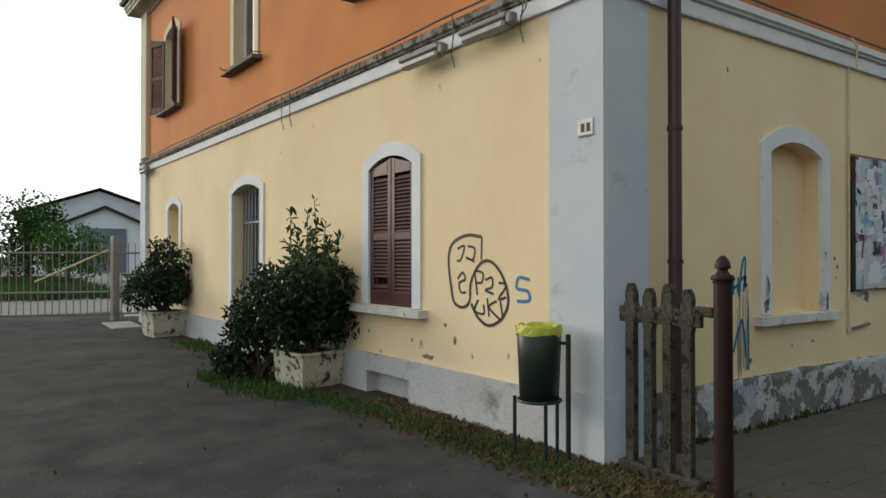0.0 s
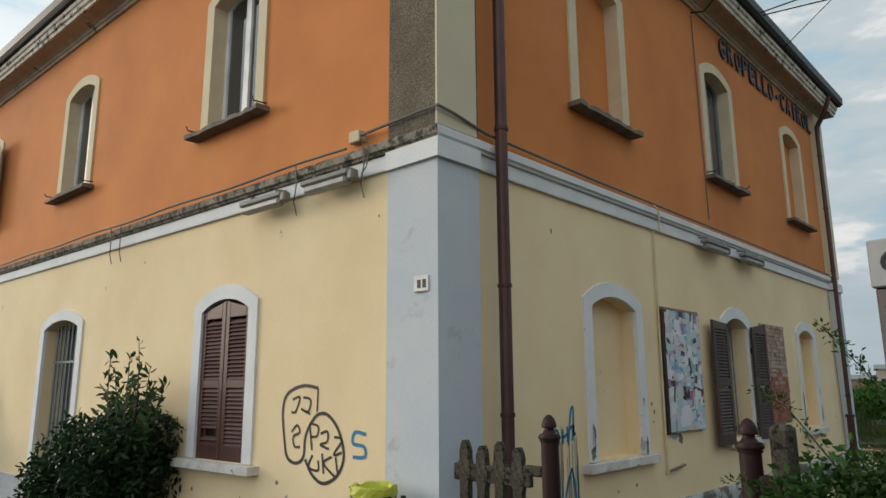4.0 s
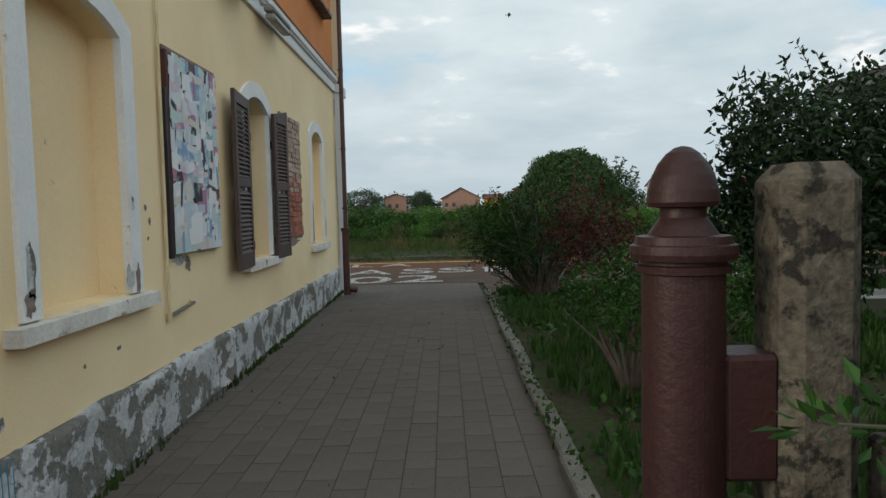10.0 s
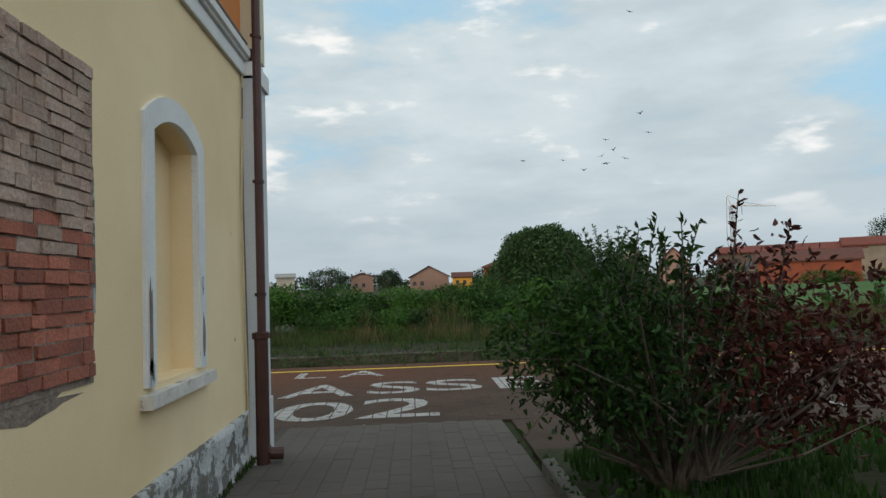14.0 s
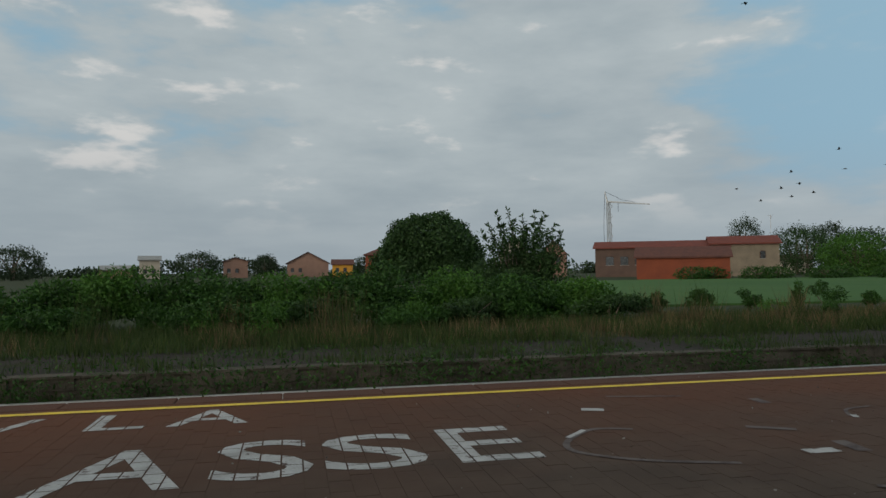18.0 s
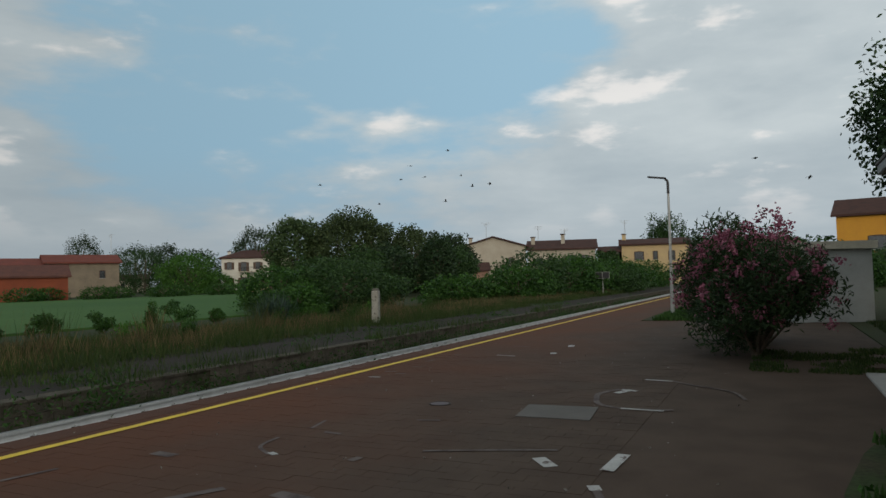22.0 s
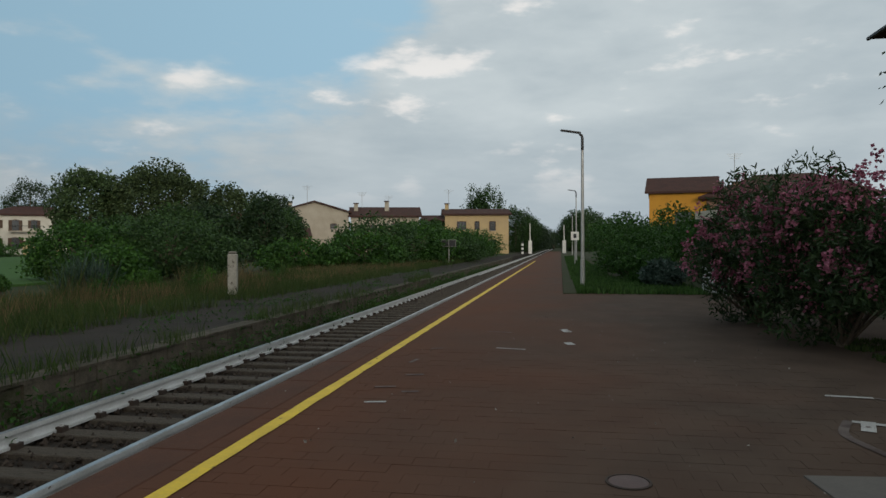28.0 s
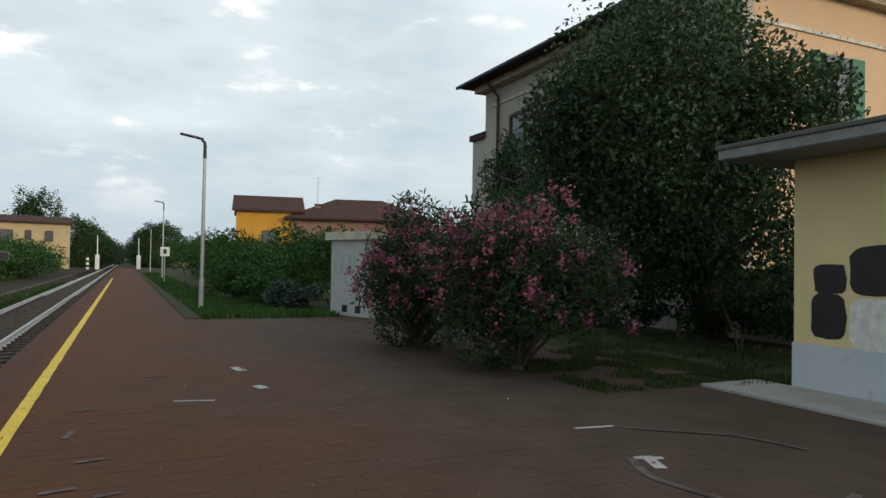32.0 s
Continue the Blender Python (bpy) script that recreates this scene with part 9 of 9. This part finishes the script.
for k, (x, y, r, z) in enumerate(((52, 30, 3.2, 1.35), (56.5, 29, 3.4, 1.5), (61, 28.5, 3.4, 1.6), (65.5, 27.6, 3.2, 1.5), (70, 27, 3.0, 1.25), (47.5, 31.5, 2.6, 1.0), (76, 27.5, 3.5, 1.4), (84, 27.5, 4, 1.5), (94, 28, 4, 1.4), (104, 28, 4, 1.3))):
    full_tree("feathery green acacia thicket beyond the track", x, y + (0.8 if k % 2 else -0.6), r * 1.0, z * (1.75, 2.3, 2.0, 2.45, 1.8)[k % 5], (L_BUSH, L_TREE, L_BUSH)[k % 3], 470 + 3 * k, 0.22, 6000, -0.6, r, "acacia_thicket", "thicket", "acacia thicket", 1.7)
# the woods' haze is only their greyed leaf colour
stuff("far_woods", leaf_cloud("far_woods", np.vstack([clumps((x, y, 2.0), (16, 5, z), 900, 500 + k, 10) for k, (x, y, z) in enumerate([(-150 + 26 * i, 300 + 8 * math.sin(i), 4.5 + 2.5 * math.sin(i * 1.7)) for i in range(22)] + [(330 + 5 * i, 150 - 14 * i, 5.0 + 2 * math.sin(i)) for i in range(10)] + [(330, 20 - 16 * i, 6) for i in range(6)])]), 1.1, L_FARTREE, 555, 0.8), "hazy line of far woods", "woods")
for k in range(9):
    house("low house in the distant village", (150 + 14 * k, 196 - 11 * k), (159 + 14 * k, 191 - 11 * k), 8, 4 + (k % 3) * 0.8, 1.6, (M_HOUSEWHITE, M_HOUSEYELLOW, M_HOUSEPINK)[k % 3], M_TILE if k % 2 else M_TILE_DARK, windows=[(2.5, 1.5, 1, 1.3), (6, 1.5, 1, 1.3)], group="distant village")

# ---- villa behind the outbuilding, with its tree ----
villa = thing("villa", "large old villa with faded plaster and wide eaves", "house")
part("north_wall", boxed(19.8, 32.8, 3.6, 4.0, 0, 8.6), M_VILLA, villa, "faded grey-beige plaster wall")
# the west side is coloured as lit by the low sun
part("west_wall", boxed(19.8, 20.2, -12, 3.6, 0, 8.6), M_VILLA_SUNLIT, villa, "faded plaster wall with low sunlight in its ochre colour")
part("back_wall", boxed(32.4, 32.8, -12, 3.6, 0, 8.6), M_VILLA, villa)
for x0, x1, z0, z1 in ((20.4, 32.2, 7.9, 8.0), (20.4, 32.2, 4.35, 4.5)):
    part("string_course", boxed(x0, x1, 4.0, 4.05, z0, z1), M_CORNICE_LIP, villa)
part("string_course", boxed(19.75, 19.8, -12, 4.0, 7.55, 7.65), M_CORNICE_LIP, villa)
part("cornice", boxed(19.45, 33.15, -12.4, 4.35, 8.6, 8.85), M_CORNICE, villa, "plain moulded cornice")
bm = bmesh.new()
o = [(19.0, 4.85, 8.85), (33.6, 4.85, 8.85), (33.6, -12.8, 8.85), (19.0, -12.8, 8.85)]
vs = [bm.verts.new(p) for p in o] + [bm.verts.new((x, y, z + 0.12)) for x, y, z in o]
r = [bm.verts.new((26.3, -2.5, 11.6)), bm.verts.new((26.3, -5.5, 11.6))]
bm.faces.new(vs[:4])
for k in range(4):
    bm.faces.new((vs[k], vs[(k + 1) % 4], vs[4 + (k + 1) % 4], vs[4 + k]))
bm.faces.new((vs[4], vs[5], r[0])), bm.faces.new((vs[5], vs[6], r[1], r[0])), bm.faces.new((vs[6], vs[7], r[1])), bm.faces.new((vs[7], vs[4], r[0], r[1]))
part("roof", bm, M_TILE_DARK, villa, "dark tiled hipped roof")
part("gutter", boxed(18.9, 33.7, 4.85, 4.97, 8.83, 8.95, 0.02), M_GUTTER, villa)
for x in (30.2, 26.0, 22.2):
    wn = part("window", boxed(x - 0.5, x + 0.5, 3.95, 4.02, 5.4, 7.2), M_WINDOWDARK, villa)
    part("window_frame", surround(lambda uu, oo, zz: (uu, 4.02 + oo, zz), x, 0.9, 5.4, 7.18, 0.02, 0.12, 0.05), M_WOODDARK, wn)
for y in (0.6, -3.5):
    wn = part("window", boxed(19.75, 19.82, y - 0.5, y + 0.5, 5.3, 7.1), M_WINDOWDARK, villa)
    for s in (-1, 1):
        part("shutter", boxed(19.70, 19.76, y + s * 0.76 - 0.25, y + s * 0.76 + 0.25, 5.3, 7.1), M_GREENSHUT, wn, "green louvred shutter")
part("balcony", boxed(29.2, 31.2, 4.0, 4.9, 4.5, 4.66), M_VILLA, villa, "small balcony")
for k in range(9):
    part("baluster", tubed([(29.25 + k * 0.24, 4.85, 4.66), (29.25 + k * 0.24, 4.85, 5.5)], 0.02, 5), M_BLACK, villa)
part("balcony_rail", tubed([(29.2, 4.85, 5.5), (31.2, 4.85, 5.5)], 0.03, 5), M_BLACK, villa)
part("downpipe", tubed([(31.6, 4.1, 0), (31.6, 4.1, 8.2), (31.6, 4.7, 8.8)], 0.06, 8), M_PIPE_OLD, villa)
house("lower annexe behind the villa", (32.85, -5.0), (34.0, -5.0), 8.95, 6.9, 0.7, M_VILLA, M_TILE_DARK, windows=[], overhang=0.12)
big = thing("lime_tree", "big dark leafy tree in front of the villa", "tree")
lime_rng = np.random.default_rng(609)
d = lime_rng.normal(size=(24000, 3))
d /= np.linalg.norm(d, axis=1)[:, None]
lump = np.array([1 + 0.22 * noise.noise(Vector(e) * 2.6) + 0.13 * noise.noise(Vector(e) * 6) for e in d])
inner = np.array([18.5, 7.5, 4.1]) + d * (lump * lime_rng.uniform(0.25, 1.0, len(d)) ** 0.5)[:, None] * np.array([2.6, 2.3, 2.9])
spots = np.vstack([inner, clumps((18.5, 7.5, 4.2), (3.0, 2.7, 3.1), 12000, 601, 70, 0.55, -0.8), clumps((22.3, 7.0, 3.9), (2.2, 1.6, 1.9), 7000, 602, 24), clumps((29.2, 5.0, 4.7), (1.7, 0.7, 1.9), 5000, 605, 22), clumps((16.0, 7.0, 4.2), (1.2, 1.0, 1.3), 3500, 606, 22), clumps((18.0, 6.9, 1.9), (3.0, 2.6, 1.7), 9000, 604, 26), clumps((18.9, 9.4, 4.3), (1.6, 1.4, 1.7), 5000, 607, 30)])
spots[:, 2] = np.maximum(spots[:, 2], 0.4)
rng = random.Random(61)
bm = tube(bmesh.new(), [(18.6, 6.2, -0.05), (18.65, 6.2, 1.4), (18.6, 6.3, 3.4), (18.8, 6.2, 6.0)], [0.28, 0.22, 0.17, 0.08], 10)
stems(bm, (18.6, 6.2, 1.2), [tuple(spots[rng.randrange(len(spots))]) for _ in range(26)], 0.10, 0.015, 62, 0.5)
part("trunk", bm, M_BARK, big)
part("crown", leaf_cloud("crown", spots, 0.125, L_LIME, 63, 0.55, 0.6), None, big)
wall_t = setting("garden_wall", boxed(15.0, 30.0, 5.05, 5.25, -0.05, 1.5), M_VILLA, "old garden wall under the tree", "wall")
for k in range(7):
    bush("undergrowth", "dark undergrowth below the tree", (15.5 + k * 1.6, 7.0, 0), (15.5 + k * 1.6, 6.4, 0.55), (1.0, 0.7, 0.55), 900, 0.13, L_DARK, 620 + k, 9, n_stems=3, group="undergrowth")
stuff("tree_litter", blades("tree_litter", scatter(13.8, 26, 6.5, 9.6, 7000, 630, 0.0, 0.4, 0.8), 0.09, G_MIX, 631), "thin grass and litter under the tree", "grass")

settle(before, (), (-1.0, -1.25, -0.10))

# ---- yard gate and shed beyond ----
gate = thing("yard_gate", "tall grey iron gate of upright bars", "gate")
gx, gy = -13.15, -0.05
du = Vector((-0.30, -0.954, 0))


def gate_p(s, z):
    return (gx + du.x * s, gy + du.y * s, z)


part("post", boxed(-0.075, 0.075, -0.075, 0.075, -0.02, 1.86, 0.01, Matrix.Translation(gate_p(0.92, 0)) @ pose(0, 0, 0, 0, 0, 17)), M_GATE, gate, "square gate post")
part("wall_post", boxed(-0.05, 0.05, -0.05, 0.05, -0.02, 1.75, 0.01, Matrix.Translation(gate_p(0.02, 0))), M_GATE, gate)
for z in (0.14, 0.62, 1.48):
    part("rail", tubed([gate_p(0.0, z), gate_p(7.2, z)], 0.022, 6), M_GATE, gate)
for k in range(52):
    s = 0.10 + k * 0.137
    if abs(s - 0.92) > 0.08:
        part("bar", tubed([gate_p(s, 0.12), gate_p(s, 1.70)], 0.011, 5), M_GATE, gate)
part("brace", tubed([gate_p(1.05, 1.55), gate_p(2.5, 0.85)], 0.022, 6), M_CONDUIT, gate, "pale diagonal brace")
setting("gate_step", boxed(-12.6, -11.2, -1.3, -0.75, -0.1, 0.03, 0.01), M_STRIP, "pale concrete slab by the gate", "slab")
setting("drive_strip", slab(bmesh.new(), [(-17, -0.2), (-14.2, -0.6), (-14.2, 0.9), (-17, 0.9)], -0.2, 0.008), M_STRIP, "pale concrete strip beyond the gate", "pavement")
house("white goods shed with a grey-blue double door", (-66.7, 2.3), (-65.7, 10.6), 16, 4.1, 1.9, M_SHED, M_TILE_DARK, ridge_across=True, overhang=0.4)
shed2 = thing("goods_shed_annex", "taller white gable rising behind the shed front", "shed")
bm = bmesh.new()
lo = [bm.verts.new(p) for p in ((-67.5, 12.0, 0), (-68.6, 0.6, 0), (-84, 2, 0), (-83, 13.5, 0))]
hi = [bm.verts.new((v.co.x, v.co.y, 5.6)) for v in lo]
p, q = bm.verts.new((-68.05, 6.2, 7.6)), bm.verts.new((-83.5, 7.8, 7.6))
for f in ((lo[0], lo[1], hi[1], p, hi[0]), (lo[2], lo[3], hi[3], q, hi[2]), (lo[1], lo[2], hi[2], hi[1]), (lo[3], lo[0], hi[0], hi[3])):
    bm.faces.new(f)
part("wall", bm, M_SHED, shed2)
bm = bmesh.new()
for e, f in (((-67.3, 13.2, 5.25), (-68.05, 6.2, 7.72)), ((-68.6, -0.8, 5.25), (-68.05, 6.2, 7.72))):
    vs = [bm.verts.new(e), bm.verts.new(f), bm.verts.new((f[0] - 15.5, f[1] + 1.6, f[2])), bm.verts.new((e[0] - 15.5, e[1] + 1.6, e[2]))]
    ws = [bm.verts.new(v.co + Vector((0.6, 0, 0.16))) for v in vs]
    bm.faces.new(vs), bm.faces.new(ws)
    for k in range(4):
        bm.faces.new((vs[k], vs[(k + 1) % 4], ws[(k + 1) % 4], ws[k]))
part("roof", bm, M_TILE_DARK, shed2)
door = thing("shed_door", "wide grey-blue double door of the goods shed", "door")
for s in (0, 1):
    part("door_leaf", slab(bmesh.new(), [(-66.45 + s * 0.24, 4.25 + s * 2.0), (-66.21 + s * 0.24, 6.22 + s * 2.0), (-66.1 + s * 0.24, 6.2 + s * 2.0), (-66.34 + s * 0.24, 4.23 + s * 2.0)], 0.0, 4.05), M_SHEDDOOR, door)
far_tree("bushy green tree beside the shed", -44, -0.8, 3.0, 5.3, L_BUSH, 701, 0.22, 3600, 0.15)
far_tree("light green shrub in front of the shed", -36, 0.4, 2.0, 3.5, L_LIGHT, 702, 0.16, 3200, 0.1)
far_tree("low green shrub by the drive", -40, -5.5, 3.0, 3.3, L_BUSH, 703, 0.2, 3000, 0.1)
stuff("yard_grass", blades("yard_grass", np.vstack([scatter(-46, -22, -8, 1.0, 16000, 705, 0.0), scatter(-64, -40, 8.5, 11, 3000, 706, 0.0)]), 0.30, G_GRASS, 707, 0.5, 0.03), "long green grass beyond the gate", "grass")

# ---- pavers, laid last ----
single, v, q = pavers(0.035, 2.31, -0.5, 11.9, 0.163, 0.245, lambda x, y: 1.7 < y < 6.3, 0.0, 3, drop)
paver_me = mesh_of("paver", [(0.0012, 0.0012, -0.02), (0.1618, 0.0012, -0.02), (0.1618, 0.2438, -0.02), (0.0012, 0.2438, -0.02), (0.0024, 0.0024, 0), (0.1606, 0.0024, 0), (0.1606, 0.2426, 0), (0.0024, 0.2426, 0)], [(4, 5, 6, 7), (0, 1, 5, 4), (1, 2, 6, 5), (2, 3, 7, 6), (3, 0, 4, 7)], M_PAVER_ONE)
path = tagged(new("paved_path"), "grey-brown block paving of the path, uneven and dusty", "paving", "", "structure")
for x, y, z in single:
    s = new("paver", paver_me)
    s.parent = path
    s.location = (x, y, z)
tagged(part("pavers_rest", quick_mesh("pavers_rest", v, q, M_PAVER), None, path), "remaining block paving", "", "", "stuff")
before = set(scene.objects)
_, v, q = pavers(-4.0, 14.3, 11.9, EDGE - 0.41, 0.163, 0.245, lambda x, y: False, 0.0, 5)
stuff("platform_pavers", quick_mesh("platform_pavers", v, q, M_PLATFORM), "red-brown block paving of the platform", "paving")
setting("platform_west", boxed(-60, -4.0, 11.9, EDGE - 0.4, -0.05, -0.002), M_PLATFORM_FAR, "platform paving further along", "platform")

settle(before)


# ---- birds ----
def bird(label, size=1.0):
    """A bird on the wing, some 0.2 m long, flying along +y."""
    size *= 0.72
    t = thing("bird", label, "bird", "flock of birds")
    prof = [(0.002, -0.16), (0.02, -0.12), (0.045, -0.04), (0.048, 0.03), (0.035, 0.09), (0.026, 0.13), (0.008, 0.17)]
    bm = lathe([(r * size, z * size) for r, z in prof], 8)
    bmesh.ops.rotate(bm, cent=(0, 0, 0), matrix=Matrix.Rotation(radians(-90), 3, "X"), verts=bm.verts)
    part("body", bm, M_BIRD, t)
    tail = bmesh.new()
    vs = [tail.verts.new(Vector(p) * size) for p in ((-0.015, -0.12, 0), (0.015, -0.12, 0), (0.05, -0.26, 0.0), (-0.05, -0.26, 0.0))]
    tail.faces.new(vs)
    part("tail", tail, M_BIRD, t)
    wings = []
    for s in (-1, 1):
        wing = bmesh.new()
        vs = [wing.verts.new(Vector(p) * size) for p in ((0, 0.07, 0.01), (s * 0.16, 0.10, 0.02), (s * 0.34, -0.02, 0.01), (s * 0.17, -0.06, 0.01), (0, -0.06, 0.01))]
        wing.faces.new(vs)
        low = wing.verts.new(Vector((s * 0.14, 0.02, -0.004)) * size)
        for a, b in zip(vs, vs[1:] + vs[:1]):
            wing.faces.new((b, a, low))
        wings.append(part("wing", wing, M_BIRD, t))
    return t, wings


def fly(label, points, size, beat, seed):
    """Key a bird along points (seconds, place), its wings beating."""
    rng = random.Random(seed)
    t, wings = bird(label, size)
    pts = [(s, Vector(p)) for s, p in points]
    if pts[0][0] > 0:
        d = (pts[1][1] - pts[0][1]) / (pts[1][0] - pts[0][0])
        pts.insert(0, (0.0, pts[0][1] - d * pts[0][0]))
    if pts[-1][0] < 32:
        d = (pts[-1][1] - pts[-2][1]) / (pts[-1][0] - pts[-2][0])
        pts.append((32.0, pts[-1][1] + d * (32 - pts[-1][0])))
    rows, heading, last = [], None, None
    for k, (s, p) in enumerate(pts):
        d = pts[min(k + 1, len(pts) - 1)][1] - pts[max(k - 1, 0)][1]
        a = math.degrees(math.atan2(-d.x, d.y))
        if last is not None:
            while a - last > 180:
                a -= 360
            while a - last < -180:
                a += 360
            a = max(last - 80, min(last + 80, a))
        last = a
        rows.append((s, pose(p.x, p.y, p.z, rng.uniform(-8, 8), rng.uniform(-15, 15), a)))
    walk(t, rows)
    for w, s in zip(wings, (-1, 1)):
        w_rows, k, time = [], 0, 0.0
        phase = rng.random()
        while time <= 32.0:
            up = 38 if k % 2 else -22
            w_rows.append((round(time, 2), pose(0, 0, 0, 0, -s * up, 0)))
            time += beat * (1 + 0.1 * phase)
            k += 1
        walk(w, w_rows)


def motions():
    """The flock over the field, and a few birds nearer by."""
    lead = [(11.5, 17.7, 37.1, 7.3), (12.0, 15.6, 38.1, 9.7), (13.0, 11.6, 40.6, 10.4), (16.0, 29.0, 59.0, 8.0), (17.0, 34.2, 57.6, 8.0), (19.0, 45.6, 49.8, 8.2), (21.0, 52.0, 42.2, 9.4), (22.0, 54.6, 37.8, 10.1), (23.0, 56.4, 33.0, 11.6), (24.0, 59.4, 23.4, 12.9), (26.0, 60.0, 8.0, 15.0), (28.0, 52.0, -14.0, 18.0)]
    offsets = [(1.3, -1.8, 2.2, -0.3, -2.6, 2.4), (1.8, -2.0, 0.7, 2.2, -6.5, -0.9), (-0.7, 0.8, 0.8, -0.6, 0.9, 1.4), (-0.2, 0.5, -0.1, 0.1, -0.4, 0.4), (0.5, -0.2, -0.9, 1.2, -2.1, -2.2), (-0.9, 1.3, -0.4, 2.2, -5.8, -0.8), (-0.6, 1.0, -1.1, -0.9, 2.0, 0.5), (-2.1, 2.6, -1.3, -1.3, 3.9, -2.2), (-3.5, 3.9, -0.2, -4.5, 9.1, -0.3)]
    for k, (ax, ay, az, bx, by, bz) in enumerate(offsets):
        pts = []
        for s, x, y, z in lead:
            f = min(1, max(0, (s - 19) / 4))
            near = 0.75 if s < 14 else 1.0
            pts.append((s, (x + near * (ax + (bx - ax) * f), y + near * (ay + (by - ay) * f), z + near * (az + (bz - az) * f))))
        fly("dark pigeon flying with the flock over the field", pts, 1.25, 0.14, 900 + k)
    for k, pts in enumerate((
        [(9.0, (-2.8, 36.2, 11.5)), (9.5, (-1.3, 36.7, 12.0)), (11.0, (19.0, 35.3, 9.6)), (11.5, (19.5, 35.8, 9.5)), (13.0, (13.3, 39.0, 14.1)), (16.0, (20.0, 48.0, 18.0)), (19.0, (30.0, 34.1, 15.9)), (21.0, (39.9, 18.4, 10.4)), (22.0, (41.2, 11.3, 7.4)), (24.0, (40.0, -4.0, 9.0))],
        [(7.0, (-3.4, 32.7, 17.5)), (11.0, (21.2, 34.5, 8.1)), (12.0, (11.4, 39.6, 9.5)), (13.0, (6.3, 42.2, 7.4)), (16.0, (18.0, 50.0, 14.0)), (19.0, (30.2, 33.7, 16.0)), (21.0, (40.8, 17.1, 6.1)), (24.0, (44.0, -8.0, 8.0))],
        [(11.0, (19.2, 35.5, 8.6)), (12.0, (13.0, 39.2, 8.9)), (13.0, (9.2, 41.5, 8.4)), (16.0, (34.2, 55.9, 9.4)), (19.0, (47.4, 47.8, 8.9)), (23.0, (58.8, 26.5, 10.7)), (24.0, (61.4, 15.2, 9.3))])):
        fly("dark pigeon flying alone near the station", pts, 1.1, 0.15, 950 + k)


motions()
